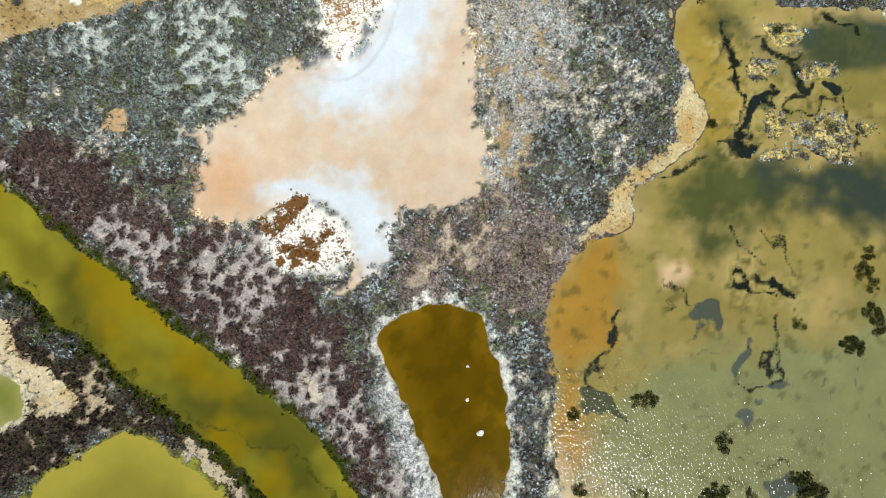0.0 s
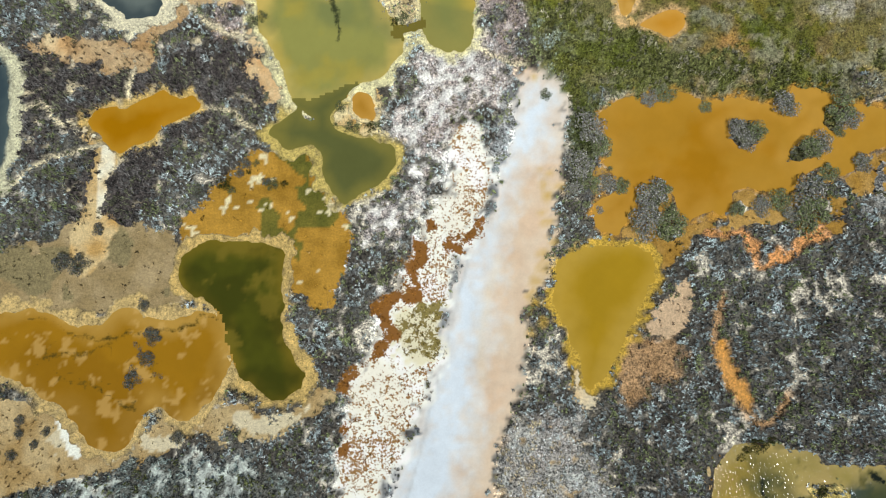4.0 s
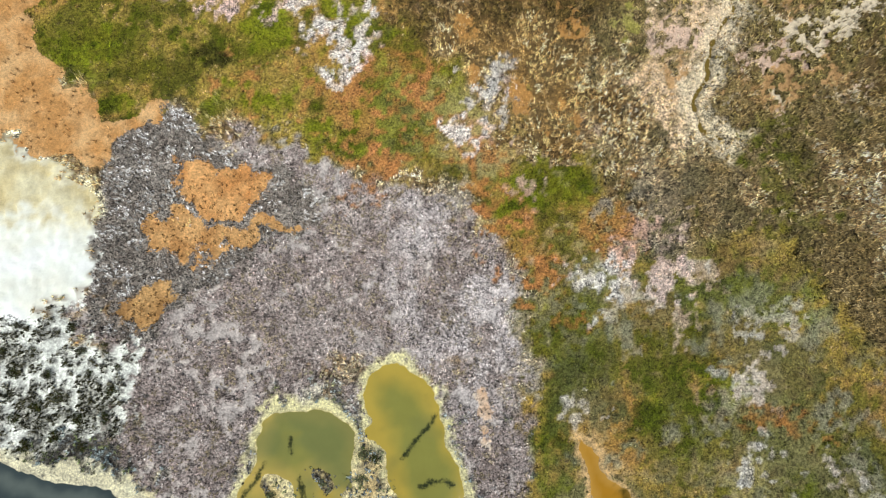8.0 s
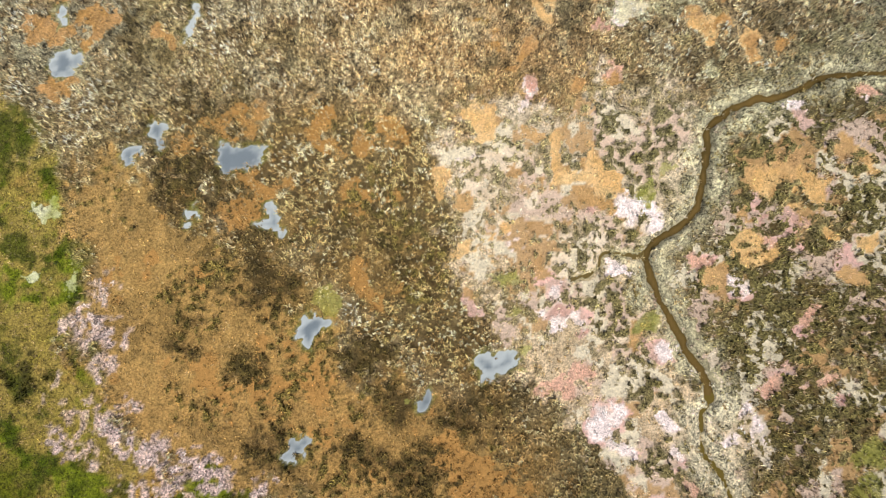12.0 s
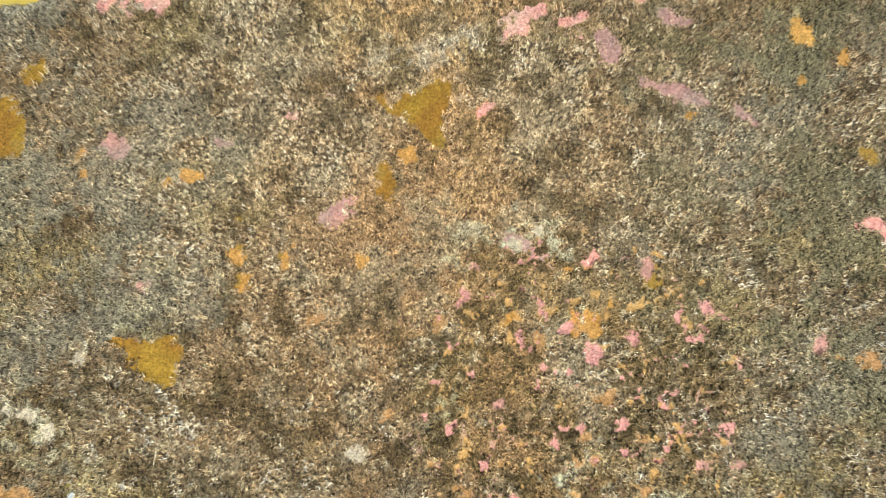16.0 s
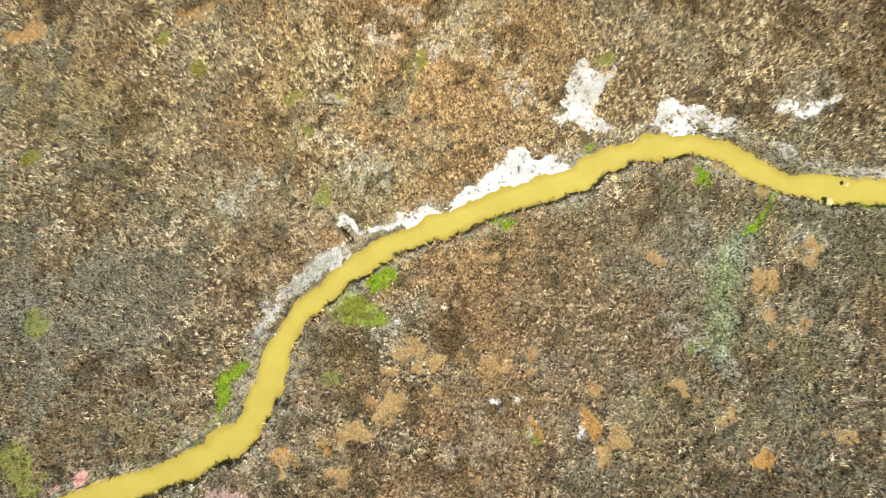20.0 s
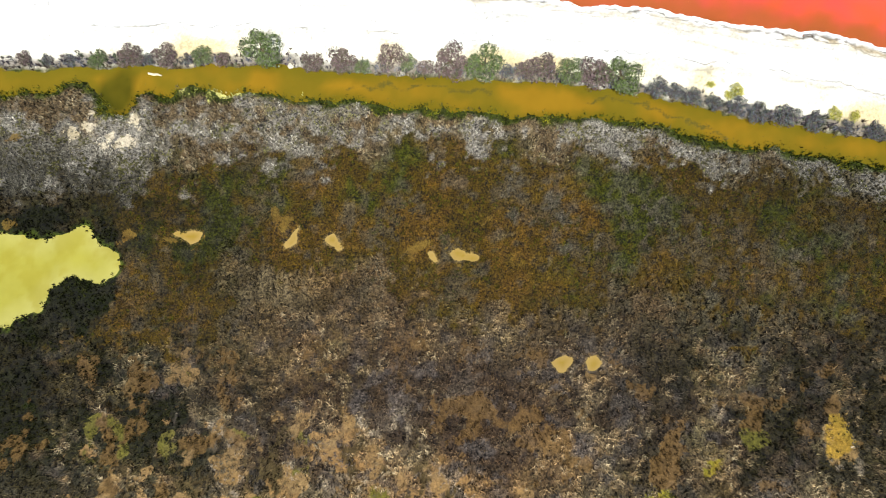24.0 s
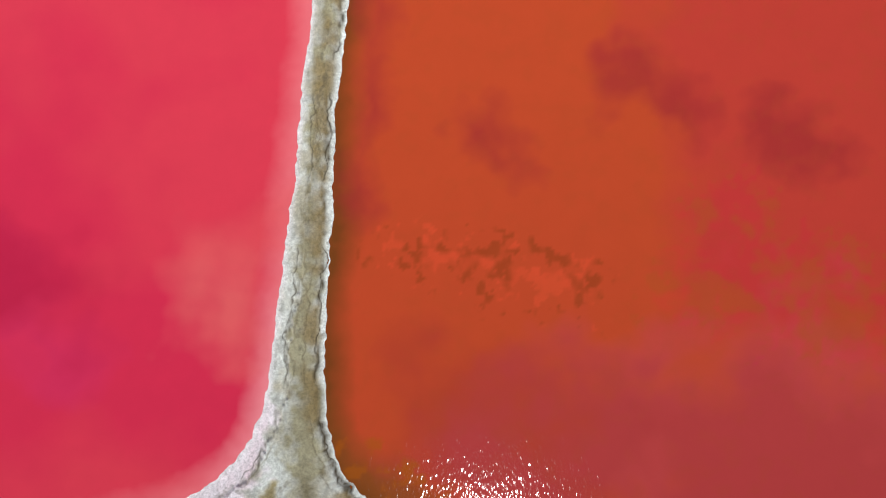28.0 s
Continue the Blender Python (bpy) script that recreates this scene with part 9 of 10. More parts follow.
# ---- meshes of the ground, the waters and the low plants ----
def sheet(name, corners, faces, tint, material, smooth=True, grain=1.0, patch=None):
    me = bpy.data.meshes.new(name)
    n = faces.shape[1]
    me.vertices.add(len(corners))
    me.vertices.foreach_set("co", np.ascontiguousarray(corners, np.float32).ravel())
    me.loops.add(faces.size)
    me.loops.foreach_set("vertex_index", faces.astype(np.int32).ravel())
    me.polygons.add(len(faces))
    me.polygons.foreach_set("loop_start", np.arange(0, faces.size, n, dtype=np.int32))
    me.polygons.foreach_set("use_smooth", np.full(len(faces), smooth))
    layer = me.color_attributes.new("tint", "FLOAT_COLOR", "POINT")
    rgba = np.ones((len(corners), 4), np.float32)
    rgba[:, :3] = np.clip(tint, 0, 0.88)
    rgba[:, 3] = grain
    layer.data.foreach_set("color", rgba.ravel())
    if patch is not None:
        me.color_attributes.new("patch", "FLOAT_COLOR", "POINT").data.foreach_set("color", np.ascontiguousarray(np.clip(patch, 0, 1), np.float32).ravel())
    me.materials.append(material)
    me.update()
    me.validate()
    return new(name, me)


ROWS, COLUMNS = SHAPE
INDEX = np.arange(ROWS * COLUMNS).reshape(SHAPE)
QUADS = np.stack([INDEX[:-1, :-1], INDEX[:-1, 1:], INDEX[1:, 1:], INDEX[1:, :-1]], -1)
EDGE = np.minimum(np.minimum(GX - XS[0], XS[-1] - GX), np.minimum(GY - YS[0], YS[-1] - GY))
HEIGHT += 0.34 * LUMP * np.clip(COVER * 1.3 - 0.2, 0, 1) * np.clip(WET / 0.8 - 0.5, 0, 1)
HEIGHT *= np.clip(EDGE / 3.0, 0, 1)
GRAINS = GRAIN.reshape(-1)
POINTS = np.stack([GX, GY, HEIGHT], -1).reshape(-1, 3)
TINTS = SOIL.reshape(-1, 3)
PATCHES = np.concatenate([PATCH, PATCHY[..., None]], -1).reshape(-1, 4)


def part_of_ground(name, mask, material, extra=None):
    f = QUADS[mask]
    used, back = np.unique(f, return_inverse=True)
    pts, tint, grain, patch, faces = POINTS[used], TINTS[used], GRAINS[used], PATCHES[used], back.reshape(-1, 4)
    if extra is not None:
        grain, patch = np.concatenate([grain, np.ones(len(extra[0]))]), np.concatenate([patch, np.zeros((len(extra[0]), 4))])
        pts, tint, faces = np.concatenate([pts, extra[0]]), np.concatenate([tint, extra[1]]), np.concatenate([faces, extra[2] + len(pts)])
    return sheet(name, pts, faces, tint, material, grain=grain, patch=patch)


# the marsh beyond the grid: coarse cells that carry its tints on, then plain marsh out to the horizon
NX = np.concatenate([[-2400, -1200, -600, -330], np.arange(-210, XS[0], 4.0), [XS[0], XS[-1]], np.arange(XS[-1] + 4, 211, 4.0), [330, 600, 1200, 2400]])
NY = np.concatenate([[-2400, -1200, -600, -330], np.arange(-200, YS[0] - 1, 4.0), [YS[0]], np.arange(YS[0] + 4, YS[-1], 4.0), [YS[-1]], np.arange(YS[-1] + 4, 521, 4.0), [700, 1000, 1600, 2800]])
FX, FY = np.meshgrid(NX, NY)
FAR = np.stack([FX, FY, np.zeros(FX.shape)], -1).reshape(-1, 3)
AWAY = np.hypot(FX - np.clip(FX, XS[0], XS[-1]), FY - np.clip(FY, YS[0], YS[-1]))
DRIFT = np.clip(AWAY / 25, 0, 1)
CI = np.rint((np.clip(FX + DRIFT * 26 * (field(30, 7, 2, FX, FY) - 0.5), XS[0], XS[-1]) - XS[0]) / CELL).astype(int)
CJ = np.rint((np.clip(FY + DRIFT * 50 * (field(40, 8, 2, FX, FY) - 0.5), YS[0], YS[-1]) - YS[0]) / CELL).astype(int)
FAR_TINT = over(SOIL[CJ, CI], over(np.broadcast_to(lin((116, 96, 66)), FX.shape + (3,)), lin((92, 84, 62)), field(22, 9, 3, FX, FY)), np.clip(AWAY / 150, 0, 1)).reshape(-1, 3)
NI = np.arange(FX.size).reshape(FX.shape)
MIDX, MIDY = (FX[:-1, :-1] + FX[1:, 1:]) / 2, (FY[:-1, :-1] + FY[1:, 1:]) / 2
OUT = ~((MIDX > XS[0]) & (MIDX < XS[-1]) & (MIDY > YS[0]) & (MIDY < YS[-1]))
FAR_FACES = np.stack([NI[:-1, :-1], NI[:-1, 1:], NI[1:, 1:], NI[1:, :-1]], -1)[OUT]
CELLS = KIND[:-1, :-1]
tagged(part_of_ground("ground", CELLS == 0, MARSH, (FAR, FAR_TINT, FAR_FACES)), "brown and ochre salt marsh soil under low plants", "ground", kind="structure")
tagged(part_of_ground("ground_salt_pan", CELLS == 1, SALT), "dry white and peach salt crust of a shallow pan", "ground", kind="structure")


# the dike in cells of a third: wheel streaks, cracks along its edges and dark pebbles
def finer(table):
    """A table of the grid's northern part, three times as fine."""
    t = table[FROM:].astype(np.float32)
    for axis in (0, 1):
        t = np.moveaxis(t, axis, 0)
        s = np.arange((len(t) - 1) * 3 + 1) / 3
        i = np.minimum(s.astype(int), len(t) - 2)
        f = (s - i).reshape((-1,) + (1,) * (t.ndim - 1))
        t = np.moveaxis(t[i] * (1 - f) + t[i + 1] * f, 0, axis)
    return t


def whole(name, margin):
    table = np.full(SHAPE, 9.0)
    w, d = inside(name, margin, 0.4)
    table[w] = d
    return table


SUNK = np.zeros(SHAPE, bool)
for water in (RED, PINK):
    SUNK[water[3]] |= water[4] < -0.6
DRY = (CELLS == 2) & ~SUNK[:-1, :-1]
tagged(part_of_ground("ground_brine_bed", (CELLS == 2) & SUNK[:-1, :-1], BANK), "pale salty bed under the brine ponds", "ground", kind="structure")
FROM = int(np.searchsorted(YS, 296.0))
SX, SY, SH, SA, SG = finer(GX), finer(GY), finer(HEIGHT), finer(ABOVE), finer(GRAIN)
ST = finer(SOIL)
WAVE, SNAP = field(1.6, 300, 3, SX, SY), field(4.0, 301, 3, SX, SY)
for water, off, dark, tint in ((RED, 0.62, 1.0, (70, 58, 42)), (RED, 1.5, 0.6, (120, 104, 78)), (PINK, 1.5, 0.8, (84, 74, 60)), (PINK, 2.3, 0.6, (130, 116, 90))):
    table = np.full(SHAPE, 9.0)
    table[water[3]] = water[4]
    f = ramp(np.abs(finer(table) - off - 0.7 * (WAVE - 0.5)) - 0.05, 0.09) * np.clip(3.4 - 4.4 * SNAP, 0, 1) * dark
    ST, SH = over(ST, lin(tint), f), SH - 0.12 * f
LANE = finer(whole("road", 3.0))
ST = over(ST, lin((238, 236, 232)), ramp(LANE, 1.0) * 0.3)
f = ramp(np.abs(LANE - 0.5 * (WAVE - 0.5)) - 0.04, 0.08) * np.clip(3.6 * SNAP - 1.2, 0, 1) * 0.85
ST, SH = over(ST, lin((96, 84, 66)), f), SH - 0.10 * f
for size, long_, amount, tint in ((0.5, 16, 0.4, (166, 154, 132)), (0.3, 22, 0.5, (240, 240, 242)), (0.22, 9, 0.25, (136, 126, 112))):
    f = ramp(LANE + 0.2, 0.6) * np.clip(field(size, 310 + long_, 2, SX / long_, SA) * 5 - 3.1, 0, 1) * amount
    ST = over(ST, lin(tint), f)
f = np.clip(field(0.28, 320, 2, SX, SY) * 6 - 4.5, 0, 1) * np.clip(field(3.0, 321, 3, SX, SY) * 3 - 1.4, 0, 1) * 0.4
ST = over(ST, lin((112, 100, 82)), f)
FI = np.arange(SX.size).reshape(SX.shape)
f = np.stack([FI[:-1, :-1], FI[:-1, 1:], FI[1:, 1:], FI[1:, :-1]], -1)[np.repeat(np.repeat(DRY[FROM:], 3, 0), 3, 1)]
used, back = np.unique(f, return_inverse=True)
tagged(sheet("road", np.stack([SX, SY, SH], -1).reshape(-1, 3)[used], back.reshape(-1, 4), ST.reshape(-1, 3)[used], BANK, grain=SG.reshape(-1)[used]), "white salted gravel track on a low dike", "road", kind="structure")

for name, label, category, w, d, tint, material, level, veins in PONDS:
    keep = (d < 0.9) & (d <= WET[w] + 0.3)
    index = np.arange(d.size).reshape(d.shape)
    f = np.stack([index[:-1, :-1], index[:-1, 1:], index[1:, 1:], index[1:, :-1]], -1)[keep[:-1, :-1] | keep[1:, 1:]]
    if not len(f):
        continue
    used, back = np.unique(f, return_inverse=True)
    pts = np.stack([GX[w], GY[w], np.full(d.shape, level)], -1).reshape(-1, 3)[used]
    tagged(sheet("water", pts, back.reshape(-1, 4), tint.reshape(-1, 3)[used], material, patch=veins.reshape(-1, 4)[used]), label, category, kind="structure")

# the brine ponds go on beyond the grid
for (name, label, category, w, d, tint, material, level, veins), side in ((PINK, 0), (RED, -1)):
    wet = np.flatnonzero(d[:, side] < 0)
    y0, edge = GY[w][wet[0], 0], GX[w][0, side]
    xs, ys = np.linspace(edge, edge + (-180 if side == 0 else 180), 46), np.linspace(y0, 512, 60)
    bx, by = np.meshgrid(xs, ys)
    by = by + (field(30, 330, 2, bx, by) - 0.5) * 16 * np.clip(np.abs(bx - edge) / 30, 0, 1) * np.clip((by.max() - by) / 60, 0, 1)
    index = np.arange(bx.size).reshape(bx.shape)
    f = np.stack([index[:-1, :-1], index[:-1, 1:], index[1:, 1:], index[1:, :-1]], -1).reshape(-1, 4)
    f = f if side else f[:, ::-1]
    colour = over(np.broadcast_to(tint[wet, side].mean(0), bx.shape + (3,)), tint[wet, side].mean(0) * 0.8, field(25, 331, 3, bx, by)).reshape(-1, 3)
    tagged(sheet("water", np.stack([bx, by, np.full(bx.shape, level)], -1).reshape(-1, 3), f, colour, material), label, category, kind="structure")


def scatter(count, seed):
    """Places of the low plants, thick or thin as the plan has it."""
    rng = np.random.default_rng(seed)
    x, y = rng.uniform(-44.5, 44.5, count), rng.uniform(-33.0, 370.0, count)
    i, j = np.rint((x - XS[0]) / CELL).astype(int), np.rint((y - YS[0]) / CELL).astype(int)
    keep = rng.random(count) < COVER[j, i]
    return x[keep], y[keep], i[keep], j[keep], rng


def plants(name, label, rushes, count, seed, material):
    x, y, i, j, rng = scatter(count, seed)
    keep = (rng.random(len(x)) < RUSH[j, i]) == rushes
    x, y, i, j = x[keep], y[keep], i[keep], j[keep]
    n, k = len(x), 6
    z = HEIGHT[j, i]
    pick = (field(1.1, seed + 5, 2, x, y) if rushes else TONE[j, i]) * 0.65 + rng.random(n) * 0.4
    tint = np.where((pick < 0.45)[:, None], PLANT[0][j, i], np.where((pick < 0.68)[:, None], PLANT[1][j, i], PLANT[2][j, i]))
    size = rng.uniform(0.7, 1.35, n) * (0.55 + 0.9 * field(0.9, seed + 6, 2, x, y))
    if not rushes:
        tint = tint * (0.7 + 0.6 * ((TONE[j, i] * 7.3) % 1))[:, None]
    tall = TALL[j, i] * rng.uniform(0.6, 1.3, n)
    turn = rng.uniform(0, 2 * np.pi, n)[:, None] + np.arange(k) * 2 * np.pi / k + rng.uniform(-0.3, 0.3, (n, k))
    # blades of rushes are long and narrow, sprays of the shrublets short and broad
    length, width = (0.26, (0.022, 0.058)) if rushes else (0.19, (0.03, 0.085))
    reach = (length * size)[:, None] * rng.uniform(0.25, 1.1, (n, k))
    tip = np.stack([x[:, None] + reach * np.cos(turn), y[:, None] + reach * np.sin(turn), z[:, None] + tall[:, None] * rng.uniform(0.4, 1.1, (n, k))], -1)
    off = rng.normal(0, 0.07, (n, k, 2))
    across = np.stack([-np.sin(turn), np.cos(turn)], -1) * rng.uniform(*width, (n, k, 1))
    foot = np.stack([x[:, None] + off[..., 0], y[:, None] + off[..., 1]], -1)
    low = np.broadcast_to((z - 0.03)[:, None, None], (n, k, 1))
    pts = np.stack([np.concatenate([foot - across, low], -1), np.concatenate([foot + across, low], -1), tip], 2).reshape(-1, 3)
    faces = np.arange(len(pts)).reshape(-1, 3)
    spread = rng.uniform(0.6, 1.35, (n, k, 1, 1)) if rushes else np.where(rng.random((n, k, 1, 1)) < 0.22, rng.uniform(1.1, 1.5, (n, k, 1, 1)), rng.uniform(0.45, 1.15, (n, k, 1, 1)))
    # shade among the blades put into the tint: dark feet, bright tips
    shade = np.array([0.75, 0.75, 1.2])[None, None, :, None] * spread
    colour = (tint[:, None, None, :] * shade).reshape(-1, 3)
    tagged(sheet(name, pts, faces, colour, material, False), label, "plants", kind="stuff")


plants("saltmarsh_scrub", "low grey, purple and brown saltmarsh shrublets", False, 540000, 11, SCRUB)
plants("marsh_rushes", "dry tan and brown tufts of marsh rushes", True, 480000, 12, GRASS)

# ---- shrubs, stones and driftwood ----
def part(name, pts, faces, tint, material, parent, label="", smooth=False):
    ob = sheet(name, np.array(pts, float), np.array(faces), np.array(tint, float), material, smooth)
    ob.parent = parent
    return tagged(ob, label)


def tube(path, radii, sides=6):
    """A tapered tube along a path."""
    path = np.array(path, float)
    pts = []
    for k, (p, r) in enumerate(zip(path, radii)):
        ahead = path[min(k + 1, len(path) - 1)] - path[max(k - 1, 0)]
        ahead /= np.linalg.norm(ahead)
        side = np.cross(ahead, (0.31, 0.2, 0.93) if abs(ahead[2]) < 0.9 else (1, 0, 0))
        side /= np.linalg.norm(side)
        up = np.cross(side, ahead)
        pts += [p + r * (math.cos(a) * side + math.sin(a) * up) for a in np.arange(sides) * 2 * np.pi / sides]
    faces = [(k * sides + a, k * sides + (a + 1) % sides, (k + 1) * sides + (a + 1) % sides, (k + 1) * sides + a) for k in range(len(path) - 1) for a in range(sides)]
    return np.array(pts), np.array(faces)


def leaf_cloud(rng, lobes, count, leaf, tints):
    """Many small leaf sprays round a few uneven lobes."""
    which = rng.integers(0, len(lobes), count)
    centre, radius = np.array([l[:3] for l in lobes])[which], np.array([l[3] for l in lobes])[which]
    way = rng.normal(0, 1, (count, 3))
    way[:, 2] = np.abs(way[:, 2]) * 1.1 - 0.25
    way /= np.linalg.norm(way, axis=1)[:, None]
    at = centre + way * (radius * rng.uniform(0.55, 1.1, count))[:, None] * np.array((1, 1, 0.8))
    at[:, 2] = np.maximum(at[:, 2], 0.04)
    normal = way + rng.normal(0, 0.55, (count, 3))
    normal /= np.linalg.norm(normal, axis=1)[:, None]
    u = np.cross(normal, rng.normal(0, 1, (count, 3)))
    u /= np.linalg.norm(u, axis=1)[:, None]
    v = np.cross(normal, u)
    s = (leaf * rng.uniform(0.6, 1.5, count))[:, None]
    pts = np.stack([at - u * s, at - v * s * 0.45, at + u * s, at + v * s * 0.45], 1).reshape(-1, 3)
    tint = np.array([lin(c) for c in tints])[rng.integers(0, len(tints), count)] * rng.uniform(0.65, 1.35, count)[:, None]
    return pts, np.arange(count * 4).reshape(-1, 4), np.repeat(tint, 4, 0)


BARK = soil_material("bark", 0.9, ((9.0, 1.0), (30.0, 0.5)), 1.5, 0.02)
LEAVES = leaf_material("shrub_leaves", ((6.0, 0.6), (16.0, 0.6)), 1.2)


def shrub(name, seed, tints, label, category, leaves=420, tallness=0.85):
    """A shrub of one metre radius: short trunk, limbs and an uneven crown in lobes."""
    rng = np.random.default_rng(seed)
    root = tagged(new(name), label, category)
    bark = lin((86, 66, 50))
    pts, faces = tube([(0, 0, -0.1), (0.02, 0.01, 0.12), (0.03, -0.02, 0.3)], (0.09, 0.07, 0.05))
    part("trunk", pts, faces, np.broadcast_to(bark, pts.shape), BARK, root, "grey brown woody trunk", True)
    lobes = [(0, 0, 0.4 * tallness, 0.55)]
    for k in range(5):
        a, r = k * 1.2566 + rng.uniform(-0.4, 0.4), rng.uniform(0.38, 0.66)
        top = (r * math.cos(a), r * math.sin(a), rng.uniform(0.3, 0.6) * tallness)
        pts, faces = tube([(0.03, -0.02, 0.25), (top[0] * 0.5, top[1] * 0.5, top[2] * 0.75 + 0.1), top], (0.045, 0.03, 0.012), 5)
        part("limb", pts, faces, np.broadcast_to(bark, pts.shape), BARK, root, "", True)
        lobes.append((*top, rng.uniform(0.28, 0.48)))
    pts, faces, tint = leaf_cloud(rng, lobes, int(leaves * 1.9), 0.06, tints)
    part("crown", pts, faces, tint, LEAVES, root)
    return root


def ground_at(x, y):
    i, j = int(round((x - XS[0]) / CELL)), int(round((y - YS[0]) / CELL))
    i, j = min(max(i, 0), COLUMNS - 1), min(max(j, 0), ROWS - 1)
    return float(HEIGHT[j, i])


def grow(models, places, group, seed, low=0.85, flat=0.8):
    rng = np.random.default_rng(seed)
    for model in models:
        tagged(model, group=group)
    for k, (x, y, r) in enumerate(places):
        if abs(x) > 45.5:
            continue
        size = max(r, 0.25) * rng.uniform(low, low + 0.25)
        m = pose(x, y, ground_at(x, y) - 0.02, 0, 0, rng.uniform(0, 360)) @ Matrix.Diagonal((size, size * rng.uniform(0.8, 1.1), size * flat, 1))
        if k < len(models):
            models[k].matrix_basis = m
        else:
            copy_thing(models[k % len(models)], Matrix.Translation(m.translation) @ m.to_quaternion().to_matrix().to_4x4() @ Matrix.Diagonal((size / models[k % len(models)].scale[0], size / models[k % len(models)].scale[1], size * flat / models[k % len(models)].scale[2], 1)))


DARK = [(52, 60, 18), (36, 42, 14), (74, 78, 24), (50, 46, 28)]
GREYISH = [(104, 104, 100), (82, 80, 78), (84, 88, 58), (122, 120, 116)]
GREENISH = [(92, 104, 58), (72, 84, 40), (110, 114, 84), (86, 84, 70)]
PURPLE = [(104, 84, 84), (88, 68, 66), (120, 104, 98), (84, 84, 60)]
YELLOWISH = [(176, 166, 60), (150, 146, 50), (196, 182, 100), (130, 130, 60)]

grow([shrub("saltbush", 200 + k, DARK, "dark green saltbush standing in shallow water", "shrub", 800) for k in range(4)], PLAN["saltbush"], "saltbushes in the lagoon", 1, 1.2)
grow([shrub("saltbush", 280 + k, GREENISH if k % 2 else GREYISH, "small grey green saltbush on a muddy islet", "shrub") for k in range(3)], PLAN["saltbush_mud"], "saltbushes on the muddy islets", 9, 0.85, 0.6)
grow([shrub("saltbush", 290 + k, DARK, "dark green saltbush at the lagoon's northern edge", "shrub") for k in range(2)], PLAN["saltbush_north"], "saltbushes north of the lagoon", 10, 0.9, 0.6)
grow([shrub("saltbush", 210 + k, GREYISH, "small grey saltbush on a tan mudflat", "shrub", 700) for k in range(3)], PLAN["saltbush_west"], "saltbushes on the mudflats", 2, 1.1)
grow([shrub("saltbush", 220 + k, [(126, 134, 92), (104, 114, 70), (140, 142, 112), (112, 108, 92)] if k % 2 else [(146, 144, 138), (118, 114, 110), (116, 118, 88), (160, 156, 150)], "rounded grey green saltbush beside the orange lake", "shrub", 700) for k in range(4)], PLAN["saltbush_isle"], "saltbushes round the orange lake", 3, 0.82, 0.6)
grow([shrub("saltbush", 230 + k, DARK if k % 2 else GREENISH, "dark green saltbush on a pond islet", "shrub") for k in range(3)], PLAN["saltbush_twin"], "saltbushes on the pond islets", 4, 0.8, 0.6)
grow([shrub("saltbush", 240 + k, DARK, "dark olive saltbush on white salt", "shrub") for k in range(3)], PLAN["saltbush_pan"], "saltbushes on the salt", 5)
grow([shrub("tamarisk", 250 + k, GREENISH if k % 3 == 0 else PURPLE, "feathery purple and green tamarisk on the canal bank", "shrub", 900, 0.95) for k in range(5)], PLAN["tamarisk"], "tamarisks along the canal", 6, 1.15, 0.7)
grow([shrub("canal_bush", 260 + k, [(98, 100, 104), (76, 76, 82), (84, 66, 70), (92, 98, 80)], "low slate grey bush on the canal bank", "shrub", 600) for k in range(4)], PLAN["canal_bush"], "bushes along the canal", 7, 1.15, 0.7)
grow([shrub("broom_bush", 270 + k, YELLOWISH, "yellow green bush on the white dike", "shrub", 500) for k in range(2)], PLAN["broom"], "yellow bushes on the dike", 8)


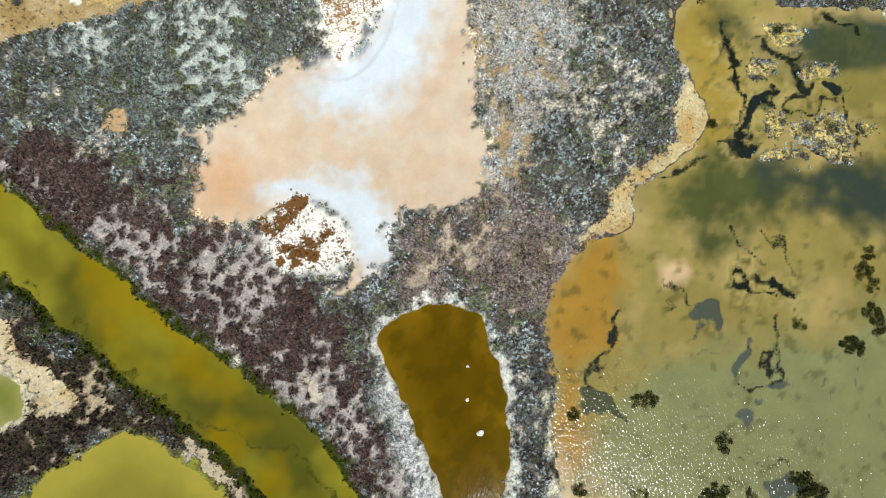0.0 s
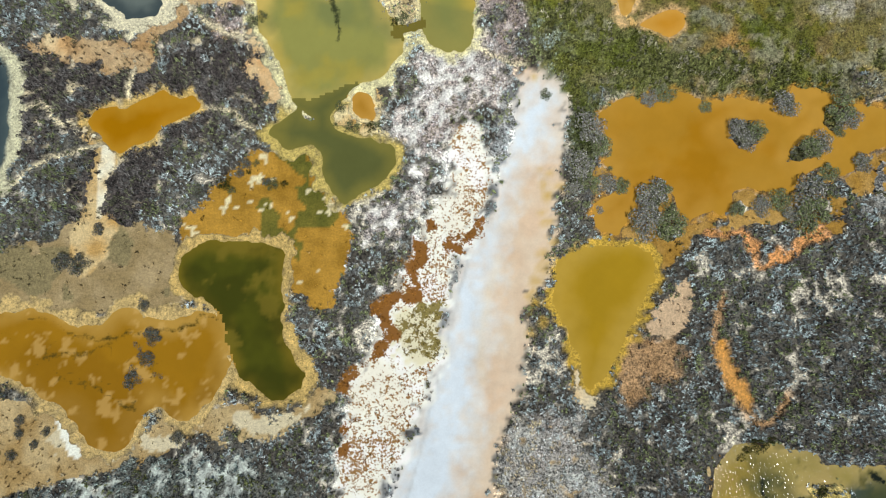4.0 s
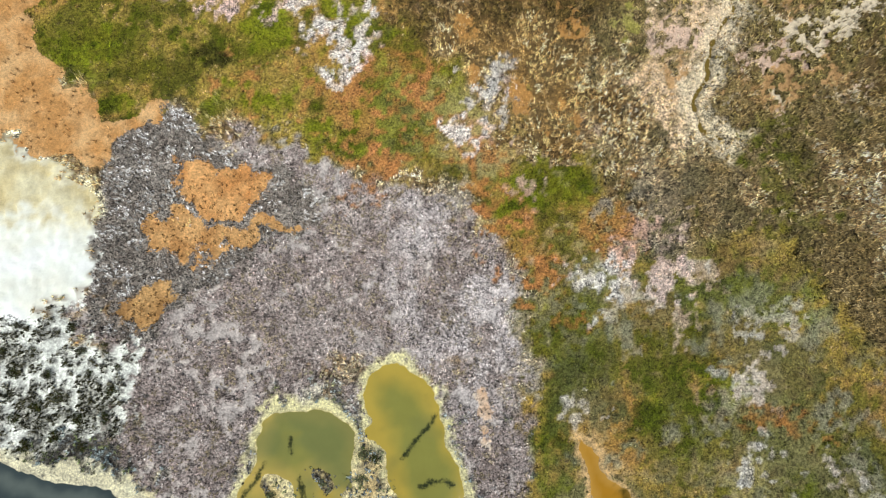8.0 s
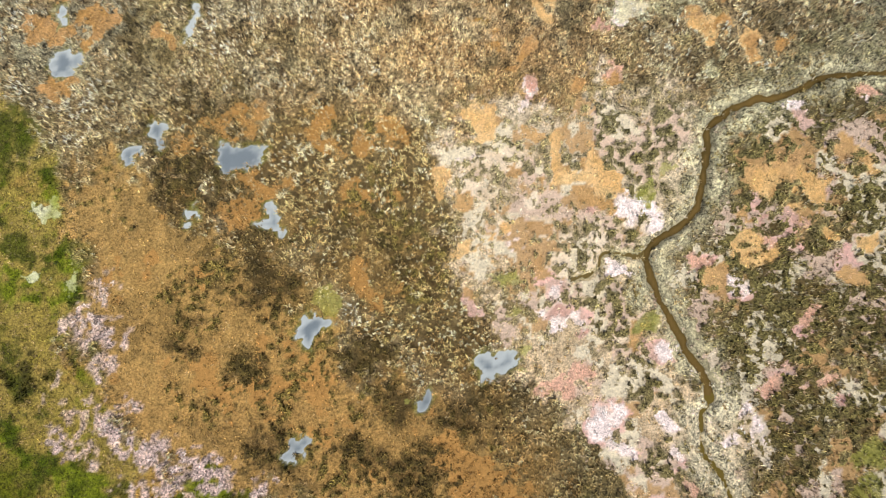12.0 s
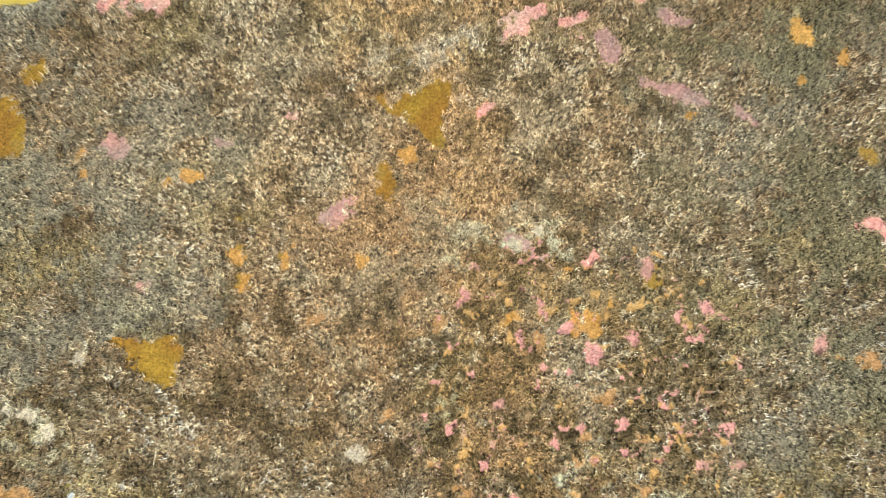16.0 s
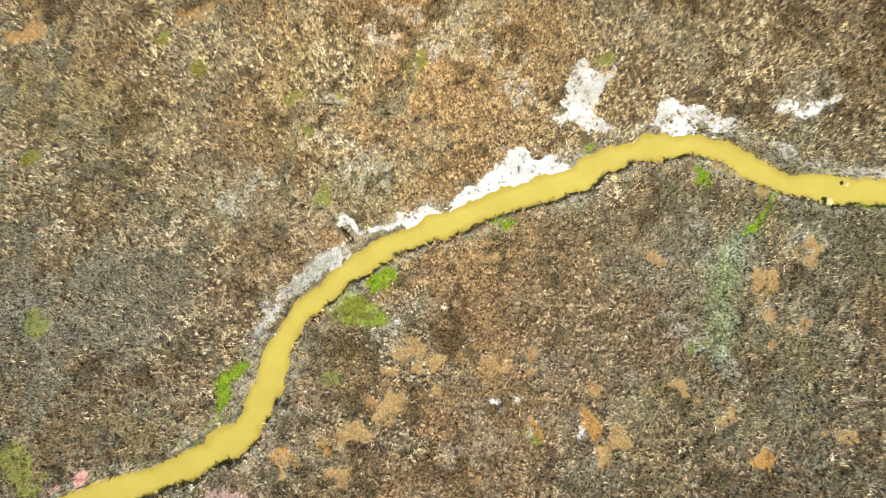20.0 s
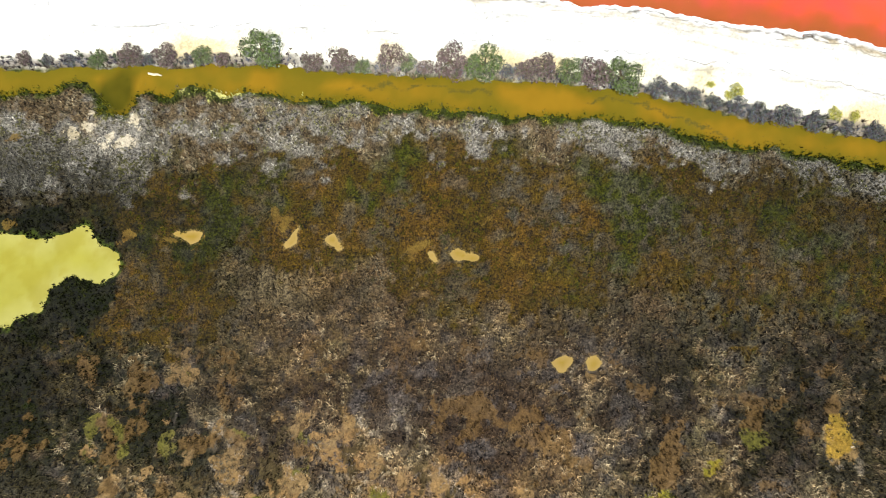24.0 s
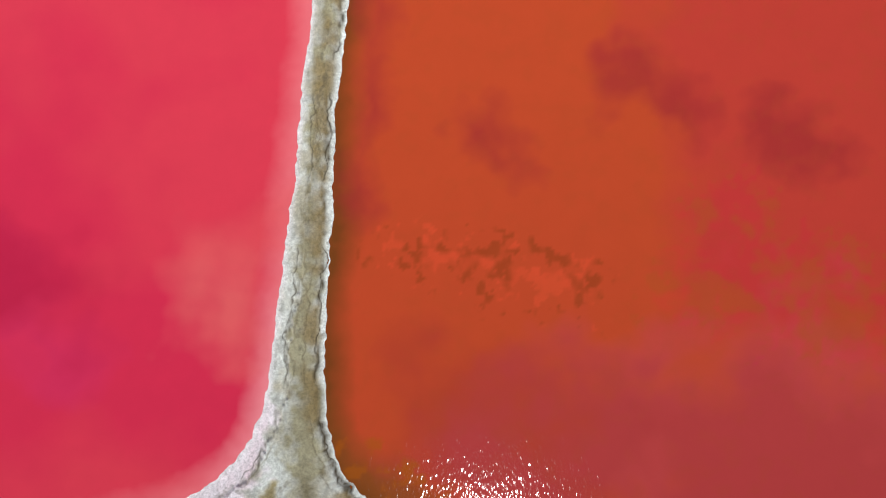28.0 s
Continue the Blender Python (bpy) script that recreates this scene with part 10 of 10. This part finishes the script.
def stone(name, seed, tint, label):
    """An uneven lump of about one metre."""
    bm = bmesh.new()
    bmesh.ops.create_icosphere(bm, subdivisions=2, radius=1.0)
    rng = np.random.default_rng(seed)
    shift = rng.uniform(0, 50, 3)
    for v in bm.verts:
        k = 1 + 0.5 * noise.noise(v.co * 1.3 + Vector(shift)) + 0.15 * noise.noise(v.co * 4 + Vector(shift))
        v.co = Vector((v.co.x * k, v.co.y * k * 0.75, max(v.co.z, -0.3) * k * 0.5))
    pts = np.array([v.co[:] for v in bm.verts])
    faces = np.array([[v.index for v in f.verts] for f in bm.faces])
    bm.free()
    return tagged(sheet(name, pts, faces, np.broadcast_to(lin(tint), pts.shape), BANK, False), label, "stone")


def drop(model, places, group, seed):
    rng = np.random.default_rng(seed)
    tagged(model, group=group)
    for k, (x, y, r) in enumerate(places):
        z = max(ground_at(x, y), LEVEL - 0.02)
        m = pose(x, y, z, 0, 0, rng.uniform(0, 360)) @ Matrix.Scale(r, 4)
        if k == 0:
            model.matrix_basis = m
        else:
            copy_thing(model, m @ Matrix.Scale(1 / model.scale[0], 4))


drop(stone("salt_lump", 1, (228, 226, 220), "white salt lump in the brown pond"), PLAN["salt_lump"], "salt lumps in the pond", 1)
drop(stone("boulder", 2, (200, 180, 130), "pale clay block fallen from the creek bank"), PLAN["stones"], "clay blocks on the creek bank", 2)
drop(stone("stone", 3, (206, 196, 176), "small pale stone on the dike"), PLAN["rubble"], "stones on the dike", 3)


def driftwood(name, ends, label, tint, radius):
    (ax, ay), (bx, by) = ends
    z = max(ground_at((ax + bx) / 2, (ay + by) / 2), -0.2) + radius + 0.02
    path = [(ax, ay, z), (ax * 0.62 + bx * 0.38 + 0.05, ay * 0.62 + by * 0.38 - 0.04, z + 0.03), (ax * 0.3 + bx * 0.7, ay * 0.3 + by * 0.7 + 0.05, z + 0.02), (bx, by, z)]
    pts, faces = tube(path, (radius, radius * 0.95, radius * 0.8, radius * 0.5), 7)
    tagged(sheet(name, pts, faces, np.broadcast_to(lin(tint), pts.shape), BARK, True), label, "driftwood")


driftwood("driftwood", PLAN["driftwood"], "bleached grey log floating in the amber canal", (206, 190, 160), 0.11)
driftwood("driftwood", PLAN["driftwood_marsh"], "bleached white branch lying on the rushes", (226, 214, 186), 0.08)
